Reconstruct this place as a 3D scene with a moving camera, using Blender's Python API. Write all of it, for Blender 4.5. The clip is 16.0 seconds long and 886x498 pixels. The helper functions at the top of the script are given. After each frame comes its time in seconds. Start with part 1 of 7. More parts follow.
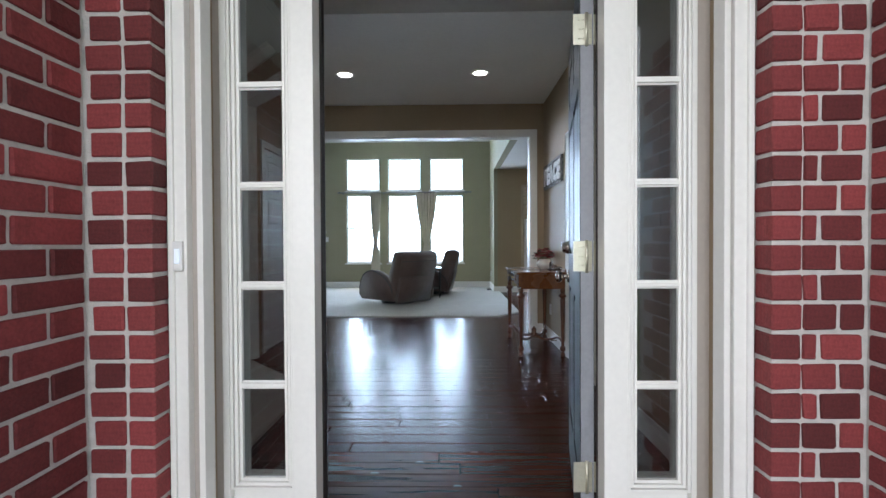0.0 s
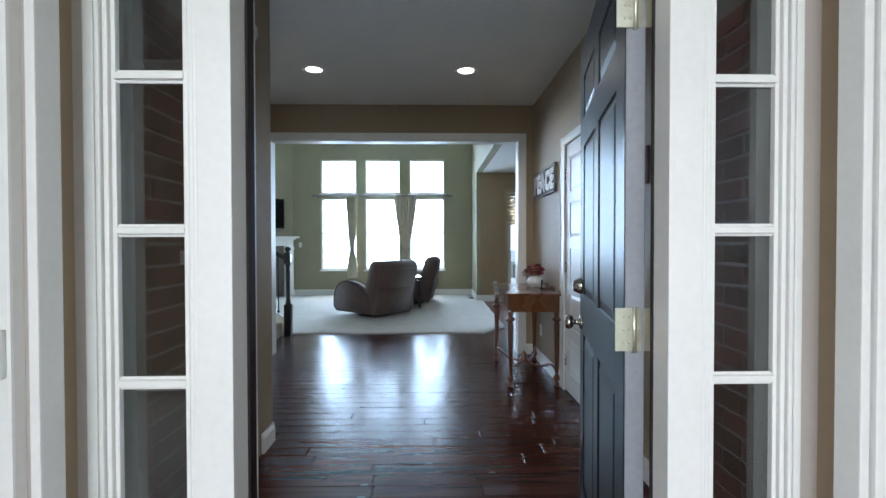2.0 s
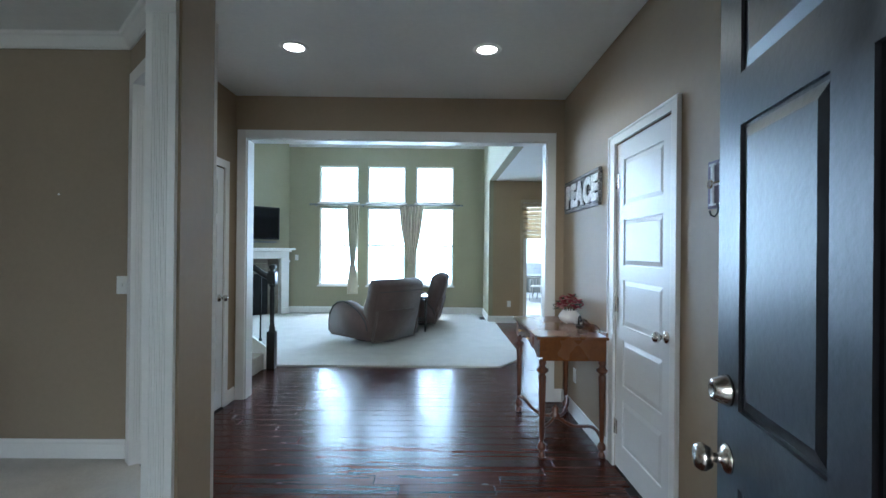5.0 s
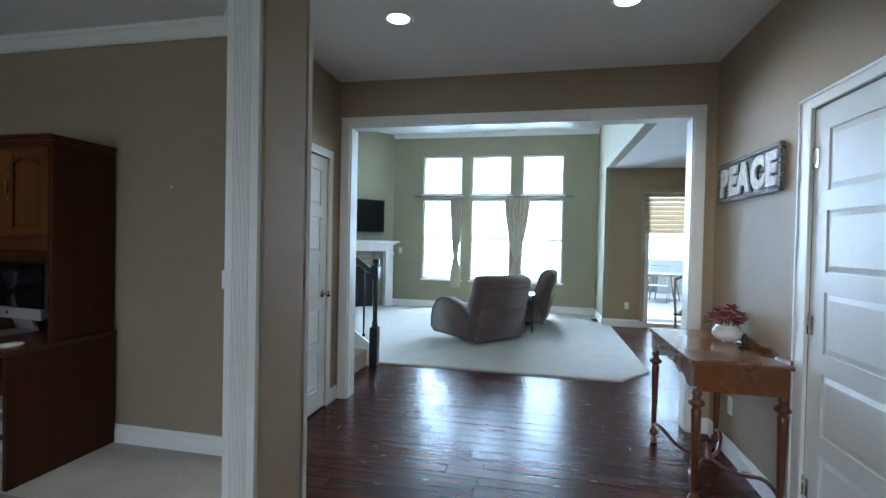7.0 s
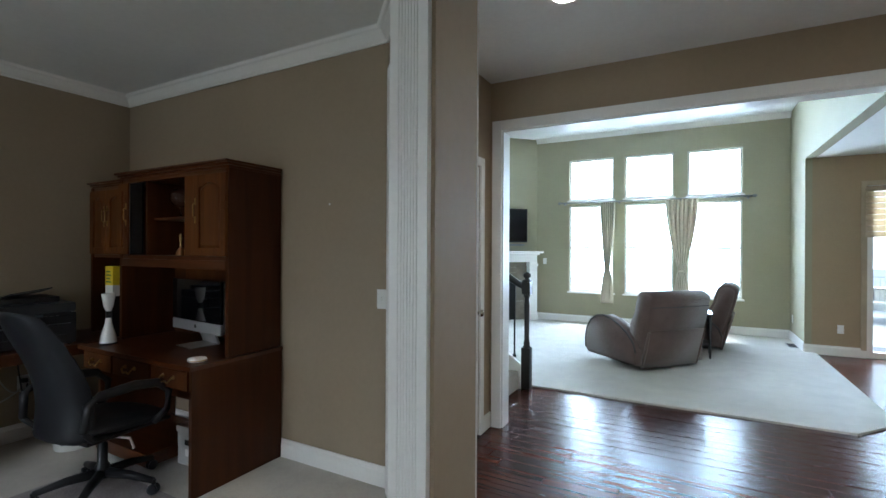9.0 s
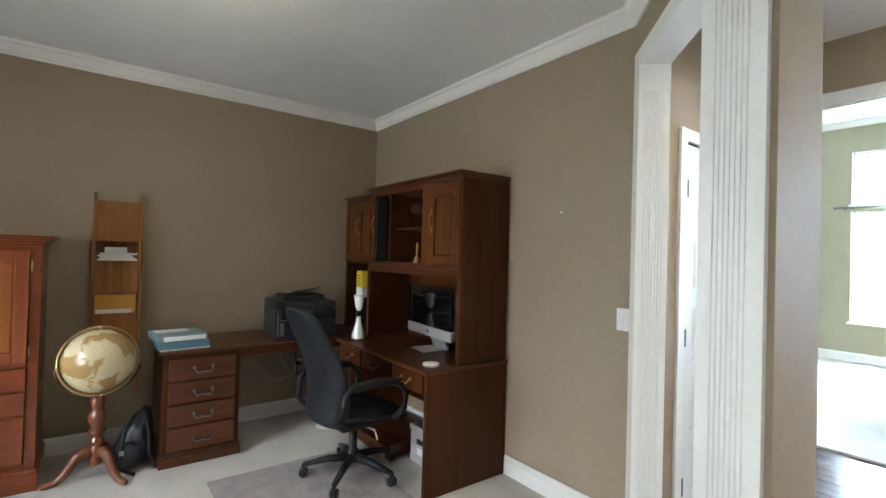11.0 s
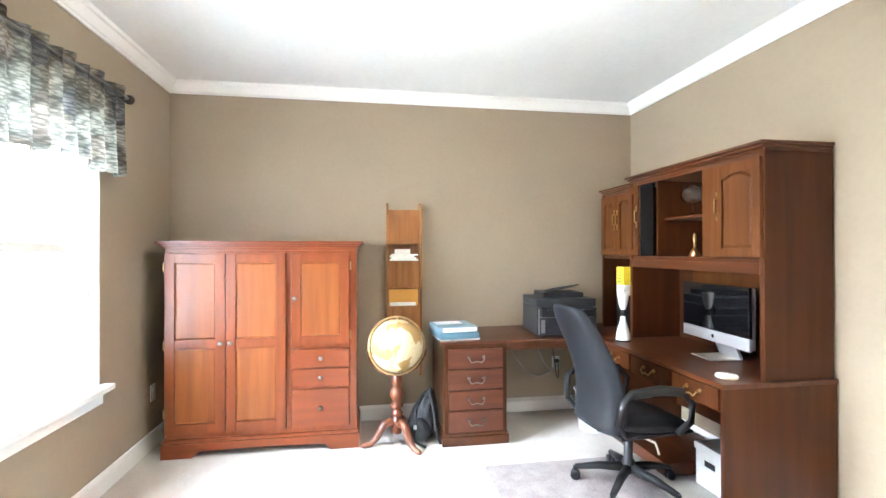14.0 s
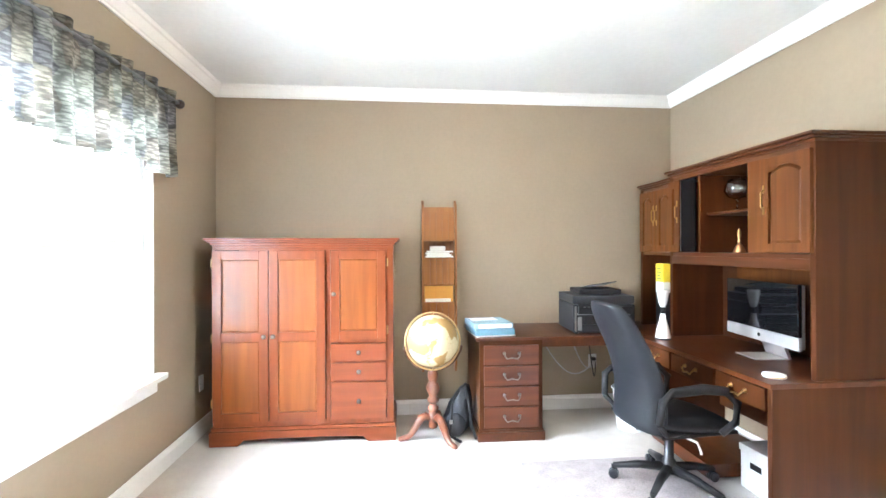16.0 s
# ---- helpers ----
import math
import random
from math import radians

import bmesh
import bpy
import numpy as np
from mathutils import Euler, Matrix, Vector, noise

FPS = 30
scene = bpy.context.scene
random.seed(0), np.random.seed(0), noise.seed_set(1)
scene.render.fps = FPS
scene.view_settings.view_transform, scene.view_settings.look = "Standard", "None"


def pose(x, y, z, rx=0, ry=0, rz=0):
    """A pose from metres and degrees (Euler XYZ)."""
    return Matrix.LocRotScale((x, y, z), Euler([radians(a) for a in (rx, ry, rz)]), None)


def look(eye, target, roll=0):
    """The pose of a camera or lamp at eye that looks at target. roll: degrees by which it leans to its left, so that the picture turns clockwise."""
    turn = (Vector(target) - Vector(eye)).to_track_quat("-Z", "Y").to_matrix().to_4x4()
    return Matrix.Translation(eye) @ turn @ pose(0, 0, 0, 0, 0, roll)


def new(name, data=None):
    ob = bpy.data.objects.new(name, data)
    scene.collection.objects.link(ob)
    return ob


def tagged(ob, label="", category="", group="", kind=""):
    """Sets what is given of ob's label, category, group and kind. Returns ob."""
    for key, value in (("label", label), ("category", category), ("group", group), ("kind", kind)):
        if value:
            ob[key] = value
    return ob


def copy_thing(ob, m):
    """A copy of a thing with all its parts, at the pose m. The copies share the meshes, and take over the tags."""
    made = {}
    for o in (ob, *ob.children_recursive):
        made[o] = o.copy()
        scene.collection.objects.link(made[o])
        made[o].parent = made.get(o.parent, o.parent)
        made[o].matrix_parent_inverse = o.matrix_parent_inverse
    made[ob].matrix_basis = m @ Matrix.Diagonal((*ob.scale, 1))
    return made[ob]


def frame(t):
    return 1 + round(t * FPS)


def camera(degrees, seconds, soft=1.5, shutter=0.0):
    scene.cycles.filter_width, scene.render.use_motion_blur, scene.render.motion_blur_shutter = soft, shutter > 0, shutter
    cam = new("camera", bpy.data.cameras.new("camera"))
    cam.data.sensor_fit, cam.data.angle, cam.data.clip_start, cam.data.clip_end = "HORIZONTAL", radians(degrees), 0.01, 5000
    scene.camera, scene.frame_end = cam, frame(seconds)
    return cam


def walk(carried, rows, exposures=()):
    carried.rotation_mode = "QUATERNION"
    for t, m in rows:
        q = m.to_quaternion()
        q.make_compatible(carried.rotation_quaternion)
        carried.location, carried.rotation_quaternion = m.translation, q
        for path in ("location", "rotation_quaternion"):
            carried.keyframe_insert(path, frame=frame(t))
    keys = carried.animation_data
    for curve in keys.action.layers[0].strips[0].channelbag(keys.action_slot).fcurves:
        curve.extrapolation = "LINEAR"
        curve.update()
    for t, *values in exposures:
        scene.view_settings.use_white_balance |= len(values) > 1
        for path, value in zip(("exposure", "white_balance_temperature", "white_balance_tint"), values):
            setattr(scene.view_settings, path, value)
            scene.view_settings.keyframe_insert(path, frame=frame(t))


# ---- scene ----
cam = camera(87.5, 16.0)
PATH = [
    (0, (0.211, 0.308, 1.089), (0.168, 2.308, 1.062), -0.3),
    (0.5, (0.199, 0.42, 1.147), (0.158, 2.419, 1.115), -0.1),
    (1, (0.189, 0.523, 1.203), (0.181, 2.522, 1.175), -0.0),
    (1.5, (0.18, 0.649, 1.228), (0.219, 2.648, 1.186), -0.2),
    (2, (0.186, 0.788, 1.246), (0.232, 2.787, 1.215), -0.1),
    (2.5, (0.184, 0.907, 1.292), (0.242, 2.906, 1.284), -0.0),
    (3, (0.18, 1.05, 1.328), (0.264, 3.049, 1.332), 0.2),
    (5.5, (0.161, 1.803, 1.368), (0.113, 3.802, 1.373), 0.9),
    (6, (0.145, 1.905, 1.375), (-0.017, 3.898, 1.373), 1.1),
    (6.5, (0.101, 2.012, 1.38), (-0.178, 3.992, 1.363), 1.3),
    (7, (0.045, 2.122, 1.387), (-0.367, 4.079, 1.354), 1.2),
    (7.5, (-0.02, 2.238, 1.399), (-0.566, 4.161, 1.349), 1.0),
    (8, (-0.089, 2.326, 1.411), (-0.764, 4.208, 1.372), 0.7),
    (10.5, (-0.46, 2.474, 1.426), (-1.897, 3.864, 1.454), 1.0),
    (11, (-0.517, 2.476, 1.426), (-2.114, 3.679, 1.454), 1.6),
    (11.5, (-0.582, 2.449, 1.426), (-2.293, 3.485, 1.45), 1.7),
    (12, (-0.64, 2.41, 1.424), (-2.438, 3.285, 1.441), 1.7),
    (12.5, (-0.673, 2.379, 1.42), (-2.543, 3.089, 1.434), 1.3),
    (13, (-0.689, 2.36, 1.414), (-2.609, 2.92, 1.425), 0.9),
    (13.5, (-0.693, 2.341, 1.41), (-2.648, 2.767, 1.418), 0.3),
    (14, (-0.691, 2.326, 1.406), (-2.666, 2.642, 1.414), -0.1),
    (14.5, (-0.69, 2.314, 1.401), (-2.678, 2.539, 1.408), -0.5),
    (15, (-0.684, 2.304, 1.397), (-2.676, 2.491, 1.401), -0.6),
    (15.5, (-0.677, 2.3, 1.393), (-2.67, 2.469, 1.394), -0.5),
    (16, (-0.668, 2.298, 1.392), (-2.66, 2.477, 1.394), -0.2),
]
EXPOSURE = [(0.0, -0.2, 5700, 10), (2.0, -0.1, 5500, 7), (3.0, 0.1, 5300, 5), (5.5, 0.27, 5150, 3), (7.0, 0.27, 5200, 4), (8.0, 0.33, 5350, 5), (10.5, 1.45, 5750, 6), (11.0, 1.8, 5800, 6), (12.0, 2.75, 5700, 8), (13.0, 3.45, 5550, 8), (14.0, 3.82, 5450, 8), (16.0, 3.97, 5400, 8)]
walk(cam, [(t, look(eye, target, roll)) for t, eye, target, roll in PATH], EXPOSURE)

# ---- world and light ----
world = bpy.data.worlds.new("sky")
scene.world = world
world.use_nodes = True
_sky = world.node_tree.nodes.new("ShaderNodeTexSky")
_sky.sky_type = "NISHITA"
_sky.sun_disc = False
_sky.sun_elevation = radians(62)
_sky.sun_rotation = radians(9)
_bg = world.node_tree.nodes["Background"]
_bg.inputs["Strength"].default_value = 0.15
world.node_tree.links.new(_sky.outputs["Color"], _bg.inputs["Color"])


def lamp_area(name, m, sx, sy, power, color=(1, 1, 1)):
    data = bpy.data.lights.new(name, "AREA")
    data.shape, data.size, data.size_y, data.energy, data.color = "RECTANGLE", sx, sy, power, color
    ob = new(name, data)
    ob.matrix_world = m
    return ob


_sun = bpy.data.lights.new("sun", "SUN")
_sun.energy, _sun.angle, _sun.color = 3.0, radians(0.6), (1.0, 0.95, 0.87)
_s = new("sun", _sun)
_s.matrix_world = look((3, 30, 40), (0.0, 11.0, 0.0))

DAY = (0.93, 0.97, 1.0)
SKYBLUE = (0.70, 0.85, 1.0)
# daylight in the openings: living-room windows, patio door, office window, porch
lamp_area("window_light", look((-0.95, 11.95, 2.1), (-0.95, 6.0, 1.1)), 3.4, 2.9, 520, SKYBLUE)
lamp_area("window_light", look((2.7, 12.7, 3.0), (2.3, 7.5, 0.2)), 2.4, 1.6, 330, SKYBLUE)
lamp_area("window_light", look((-2.75, 0.42, 1.32), (-2.85, 4.0, 1.05)), 2.3, 2.1, 18, DAY)
lamp_area("office_sky_light", look((-2.75, -0.9, 2.9), (-3.0, 2.6, 0.0)), 2.6, 1.6, 58, DAY)
_pl = lamp_area("porch_sky_light", look((-0.75, -2.6, 2.1), (0.4, 1.6, 0.9)), 1.7, 2.0, 28, (1.0, 0.91, 0.82))
_pl.data.spread = radians(95)
_fl = bpy.data.lights.new("office_ceiling_bulb", "POINT")
for _x, _w in ((-0.838, 14), (0.484, 26)):
    _cd = bpy.data.lights.new("can_bulb", "SPOT")
    _cd.energy, _cd.spot_size, _cd.spot_blend, _cd.shadow_soft_size, _cd.color = _w, radians(150), 0.6, 0.05, (1.0, 0.88, 0.70)
    _co = new("can_bulb", _cd)
    _co.location = (_x, 4.85, 2.72)
_fl.energy, _fl.shadow_soft_size, _fl.color = 3.5, 0.07, (1.0, 0.84, 0.62)
new("office_ceiling_bulb", _fl).location = (-2.7, 2.72, 2.60)

# ---- materials ----


def mat(name, base, rough=0.5, metal=0.0, var=0.12, scale=6.0, bump=0.0, bump_scale=200.0, coat=0.0, spec=0.5, sheen=0.0):
    """Paint, plastic, metal and cloth: base colour with two scales of mottling and fine relief."""
    m = bpy.data.materials.new(name)
    m.use_nodes = True
    nt = m.node_tree
    bsdf = nt.nodes["Principled BSDF"]
    bsdf.inputs["Roughness"].default_value = rough
    bsdf.inputs["Metallic"].default_value = metal
    bsdf.inputs["Coat Weight"].default_value = coat
    bsdf.inputs["Specular IOR Level"].default_value = spec
    bsdf.inputs["Sheen Weight"].default_value = sheen
    tc = nt.nodes.new("ShaderNodeTexCoord")
    n1, n2 = nt.nodes.new("ShaderNodeTexNoise"), nt.nodes.new("ShaderNodeTexNoise")
    n1.inputs["Scale"].default_value, n2.inputs["Scale"].default_value = scale, scale * 14
    n1.inputs["Detail"].default_value = n2.inputs["Detail"].default_value = 4
    add = nt.nodes.new("ShaderNodeMath")
    add.operation = "ADD"
    ramp = nt.nodes.new("ShaderNodeMapRange")
    ramp.inputs["From Min"].default_value, ramp.inputs["From Max"].default_value = 0.6, 1.4
    ramp.inputs["To Min"].default_value, ramp.inputs["To Max"].default_value = 1 - var, 1 + var
    mul = nt.nodes.new("ShaderNodeVectorMath")
    mul.operation = "SCALE"
    mul.inputs[0].default_value = base
    for n in (n1, n2):
        nt.links.new(tc.outputs["Object"], n.inputs["Vector"])
    nt.links.new(n1.outputs["Fac"], add.inputs[0])
    nt.links.new(n2.outputs["Fac"], add.inputs[1])
    nt.links.new(add.outputs[0], ramp.inputs["Value"])
    nt.links.new(ramp.outputs[0], mul.inputs["Scale"])
    nt.links.new(mul.outputs[0], bsdf.inputs["Base Color"])
    if bump:
        n3, bp = nt.nodes.new("ShaderNodeTexNoise"), nt.nodes.new("ShaderNodeBump")
        n3.inputs["Scale"].default_value = bump_scale
        n3.inputs["Detail"].default_value = 3
        bp.inputs["Strength"].default_value, bp.inputs["Distance"].default_value = bump, 0.004
        nt.links.new(tc.outputs["Object"], n3.inputs["Vector"])
        nt.links.new(n3.outputs["Fac"], bp.inputs["Height"])
        nt.links.new(bp.outputs["Normal"], bsdf.inputs["Normal"])
    return m


def wood(name, dark, light, rough=0.35, axis="z", scale=1.0, coat=0.15, per_object=0.0, relief=0.12):
    """Stained wood with grain that runs along one axis; per_object varies the tone from piece to piece."""
    m = bpy.data.materials.new(name)
    m.use_nodes = True
    nt = m.node_tree
    bsdf = nt.nodes["Principled BSDF"]
    bsdf.inputs["Coat Weight"].default_value = coat
    bsdf.inputs["Coat Roughness"].default_value = 0.2
    tc, mp = nt.nodes.new("ShaderNodeTexCoord"), nt.nodes.new("ShaderNodeMapping")
    long, wide = 1.6 * scale, 26.0 * scale
    mp.inputs["Scale"].default_value = {"x": (long, wide, wide), "y": (wide, long, wide), "z": (wide, wide, long)}[axis]
    info = nt.nodes.new("ShaderNodeObjectInfo")
    shift = nt.nodes.new("ShaderNodeVectorMath")
    shift.operation = "SCALE"
    shift.inputs[0].default_value = (37.0, 23.0, 51.0)
    nt.links.new(info.outputs["Random"], shift.inputs["Scale"])
    nt.links.new(shift.outputs[0], mp.inputs["Location"])
    n1, n2 = nt.nodes.new("ShaderNodeTexNoise"), nt.nodes.new("ShaderNodeTexNoise")
    n1.inputs["Scale"].default_value, n1.inputs["Detail"].default_value, n1.inputs["Distortion"].default_value = 1.0, 6, 0.6
    n2.inputs["Scale"].default_value, n2.inputs["Detail"].default_value = 2.2, 3
    ramp = nt.nodes.new("ShaderNodeValToRGB")
    ramp.color_ramp.elements[0].position, ramp.color_ramp.elements[1].position = 0.32, 0.7
    ramp.color_ramp.elements[0].color, ramp.color_ramp.elements[1].color = (*dark, 1), (*light, 1)
    mixv = nt.nodes.new("ShaderNodeMath")
    mixv.operation = "MULTIPLY_ADD"
    mixv.inputs[1].default_value = per_object
    tone = nt.nodes.new("ShaderNodeMapRange")
    tone.inputs["To Min"].default_value, tone.inputs["To Max"].default_value = 0.86, 1.12
    scale_c = nt.nodes.new("ShaderNodeVectorMath")
    scale_c.operation = "SCALE"
    rr = nt.nodes.new("ShaderNodeMapRange")
    rr.inputs["To Min"].default_value, rr.inputs["To Max"].default_value = rough - 0.08, rough + 0.1
    bp = nt.nodes.new("ShaderNodeBump")
    bp.inputs["Strength"].default_value, bp.inputs["Distance"].default_value = relief, 0.002
    nt.links.new(tc.outputs["Object"], mp.inputs["Vector"])
    nt.links.new(mp.outputs[0], n1.inputs["Vector"])
    nt.links.new(tc.outputs["Object"], n2.inputs["Vector"])
    nt.links.new(n1.outputs["Fac"], ramp.inputs["Fac"])
    nt.links.new(n2.outputs["Fac"], tone.inputs["Value"])
    nt.links.new(info.outputs["Random"], mixv.inputs[0])
    nt.links.new(tone.outputs[0], mixv.inputs[2])
    nt.links.new(ramp.outputs["Color"], scale_c.inputs[0])
    nt.links.new(mixv.outputs[0], scale_c.inputs["Scale"])
    nt.links.new(scale_c.outputs[0], bsdf.inputs["Base Color"])
    nt.links.new(n2.outputs["Fac"], rr.inputs["Value"])
    nt.links.new(rr.outputs[0], bsdf.inputs["Roughness"])
    nt.links.new(n1.outputs["Fac"], bp.inputs["Height"])
    nt.links.new(bp.outputs["Normal"], bsdf.inputs["Normal"])
    return m


def glow(name, color, strength):
    m = bpy.data.materials.new(name)
    m.use_nodes = True
    bsdf = m.node_tree.nodes["Principled BSDF"]
    bsdf.inputs["Base Color"].default_value = (*color, 1)
    bsdf.inputs["Emission Color"].default_value = (*color, 1)
    bsdf.inputs["Emission Strength"].default_value = strength
    return m


def glass_mat(name, color=(1, 1, 1), rough=0.0):
    m = bpy.data.materials.new(name)
    m.use_nodes = True
    bsdf = m.node_tree.nodes["Principled BSDF"]
    bsdf.inputs["Base Color"].default_value = (*color, 1)
    bsdf.inputs["Transmission Weight"].default_value = 1.0
    bsdf.inputs["Roughness"].default_value = rough
    bsdf.inputs["IOR"].default_value = 1.45
    return m


def brick_mat(name):
    m = mat(name, (0.205, 0.036, 0.037), 0.85, var=0.35, scale=9.0, bump=0.6, bump_scale=90.0)
    nt = m.node_tree
    bsdf = nt.nodes["Principled BSDF"]
    src = bsdf.inputs["Base Color"].links[0].from_socket
    info, mr, sc = nt.nodes.new("ShaderNodeObjectInfo"), nt.nodes.new("ShaderNodeMapRange"), nt.nodes.new("ShaderNodeVectorMath")
    mr.inputs["To Min"].default_value, mr.inputs["To Max"].default_value = 0.45, 1.4
    sc.operation = "SCALE"
    nt.links.new(info.outputs["Random"], mr.inputs["Value"])
    nt.links.new(src, sc.inputs[0])
    nt.links.new(mr.outputs[0], sc.inputs["Scale"])
    nt.links.new(sc.outputs[0], bsdf.inputs["Base Color"])
    return m


M_TAUPE = mat("taupe_wall_paint", (0.345, 0.262, 0.17), 0.62, var=0.05, scale=2.5, bump=0.12, bump_scale=260)
M_OFFICE = mat("olive_tan_wall_paint", (0.31, 0.243, 0.165), 0.6, var=0.05, scale=2.5, bump=0.12, bump_scale=260)
M_SAGE = mat("sage_wall_paint", (0.33, 0.30, 0.195), 0.62, var=0.05, scale=2.5, bump=0.12, bump_scale=260)
M_TAN = mat("tan_wall_paint", (0.36, 0.265, 0.155), 0.62, var=0.05, scale=2.5, bump=0.12, bump_scale=260)
M_CEIL = mat("ceiling_paint", (0.82, 0.82, 0.79), 0.75, var=0.04, scale=2.0, bump=0.2, bump_scale=320)
M_WHITE = mat("white_trim_paint", (0.82, 0.80, 0.76), 0.32, var=0.04, scale=4.0, bump=0.05, bump_scale=120)
M_DOORWHITE = mat("white_door_paint", (0.76, 0.75, 0.73), 0.36, var=0.04, scale=4.0, bump=0.06, bump_scale=150)
M_PANEL_EXT = mat("grey_beige_exterior_paint", (0.44, 0.39, 0.345), 0.55, var=0.06, scale=4.0)
M_BLACKDOOR = mat("black_door_paint", (0.010, 0.010, 0.012), 0.36, var=0.2, scale=5.0, bump=0.12, bump_scale=60, spec=0.4)
M_MORTAR = mat("mortar", (0.58, 0.55, 0.52), 0.95, var=0.2, scale=30.0, bump=0.6, bump_scale=220)
M_BRICK = brick_mat("red_brick")
M_CARPET = mat("light_carpet", (0.50, 0.47, 0.42), 0.95, var=0.14, scale=5.0, bump=1.0, bump_scale=420, spec=0.1, sheen=0.3)
M_OFFCARPET = mat("cream_carpet", (0.56, 0.51, 0.44), 0.95, var=0.14, scale=5.0, bump=1.0, bump_scale=420, spec=0.1, sheen=0.3)
M_FLOORBASE = mat("dark_floor_gap", (0.012, 0.007, 0.006), 0.6)
M_PLANK = wood("dark_plank", (0.034, 0.0098, 0.0058), (0.062, 0.0182, 0.0098), 0.24, "x", 1.0, 0.0, 0.25, 0.09)
M_PLANK.node_tree.nodes["Principled BSDF"].inputs["Specular IOR Level"].default_value = 0.18
M_GLASS = glass_mat("clear_glass")
# tint stands in for the dim foyer behind; raised IOR strengthens the reflections
M_SIDEGLASS = glass_mat("dimming_sidelight_glass", (0.36, 0.38, 0.37))
M_SIDEGLASS.node_tree.nodes["Principled BSDF"].inputs["IOR"].default_value = 1.7
M_NICKEL = mat("satin_nickel", (0.62, 0.58, 0.52), 0.25, 1.0, var=0.05)
M_HINGE = mat("bright_hinge", (0.70, 0.67, 0.54), 0.36, 0.8, var=0.08)
M_CONCRETE = mat("porch_concrete", (0.42, 0.41, 0.39), 0.9, var=0.2, scale=4.0, bump=0.5, bump_scale=140)
M_LAMPGLOW = glow("lamp_lens", (1.0, 0.93, 0.80), 14.0)

# ---- mesh helpers ----


def add_box(bm, x0, x1, y0, y1, z0, z1, bevel=0.0):
    made = bmesh.ops.create_cube(bm, size=1.0, matrix=Matrix.Translation(((x0 + x1) / 2, (y0 + y1) / 2, (z0 + z1) / 2)) @ Matrix.Diagonal((abs(x1 - x0), abs(y1 - y0), abs(z1 - z0), 1)))
    if bevel:
        edges = list({e for v in made["verts"] for e in v.link_edges})
        bmesh.ops.bevel(bm, geom=edges, offset=bevel, segments=2, affect="EDGES", profile=0.7)
    return bm


def box(x0, x1, y0, y1, z0, z1, bevel=0.0):
    return add_box(bmesh.new(), x0, x1, y0, y1, z0, z1, bevel)


def lathe(profile, seg=20, m=None, bm=None, caps=True):
    """A turned shape: rows of radius and height, about z."""
    bm = bm or bmesh.new()
    m = m or Matrix()
    rings, made = [], []
    for r, z in profile:
        rings.append([bm.verts.new(m @ Vector((r * math.cos(a), r * math.sin(a), z))) for a in (2 * math.pi * i / seg for i in range(seg))])
    for a, b in zip(rings, rings[1:]):
        for i in range(seg):
            made.append(bm.faces.new((a[i], a[(i + 1) % seg], b[(i + 1) % seg], b[i])))
    if caps:
        made += [bm.faces.new(rings[0][::-1]), bm.faces.new(rings[-1])]
    for f in made:
        f.smooth = True
    return bm


def sweep(points, radius, seg=8, bm=None, taper=None):
    """A round bar along points."""
    bm = bm or bmesh.new()
    pts = [Vector(p) for p in points]
    rings = []
    for i, p in enumerate(pts):
        d = (pts[min(i + 1, len(pts) - 1)] - pts[max(i - 1, 0)]).normalized()
        ref = Vector((0, 0, 1)) if abs(d.z) < 0.9 else Vector((1, 0, 0))
        u = d.cross(ref).normalized()
        w = d.cross(u)
        r = radius * (taper[i] if taper else 1)
        rings.append([bm.verts.new(p + r * (u * math.cos(a) + w * math.sin(a))) for a in (2 * math.pi * k / seg for k in range(seg))])
    for a, b in zip(rings, rings[1:]):
        for i in range(seg):
            bm.faces.new((a[i], a[(i + 1) % seg], b[(i + 1) % seg], b[i])).smooth = True
    bm.faces.new(rings[0][::-1])
    bm.faces.new(rings[-1])
    return bm


def prism(profile, length, m=None, bm=None):
    """A 2D outline (u, v) pushed along +z by length, then placed by m."""
    bm = bm or bmesh.new()
    m = m or Matrix()
    a = [bm.verts.new(m @ Vector((u, v, 0))) for u, v in profile]
    b = [bm.verts.new(m @ Vector((u, v, length))) for u, v in profile]
    n = len(profile)
    bm.faces.new(a[::-1])
    bm.faces.new(b)
    for i in range(n):
        bm.faces.new((a[i], a[(i + 1) % n], b[(i + 1) % n], b[i]))
    bmesh.ops.recalc_face_normals(bm, faces=bm.faces[:])
    return bm


def mesh_of(name, bm, material):
    bmesh.ops.recalc_face_normals(bm, faces=bm.faces[:])
    me = bpy.data.meshes.new(name)
    bm.to_mesh(me)
    bm.free()
    me.materials.append(material)
    return me


def thing(name, label, category, m=None, group="", kind=""):
    """An empty at a thing's base that holds its parts."""
    ob = tagged(new(name), label, category, group, kind)
    ob.empty_display_size = 0.05
    if m is not None:
        ob.matrix_world = m
    return ob


def part(name, bm, material, parent, label="", m=None):
    ob = new(name, mesh_of(name, bm, material))
    ob.parent = parent
    if m is not None:
        ob.matrix_basis = m
    if label:
        ob["label"] = label
    return ob


def solid(name, bm, material, label="", category="", kind="", group="", m=None):
    ob = tagged(new(name, mesh_of(name, bm, material)), label, category, group, kind)
    if m is not None:
        ob.matrix_world = m
    return ob


def wall(name, boxes, material, label="painted drywall wall"):
    bm = bmesh.new()
    for b in boxes:
        add_box(bm, *b)
    return solid(name, bm, material, label, "wall", "structure")


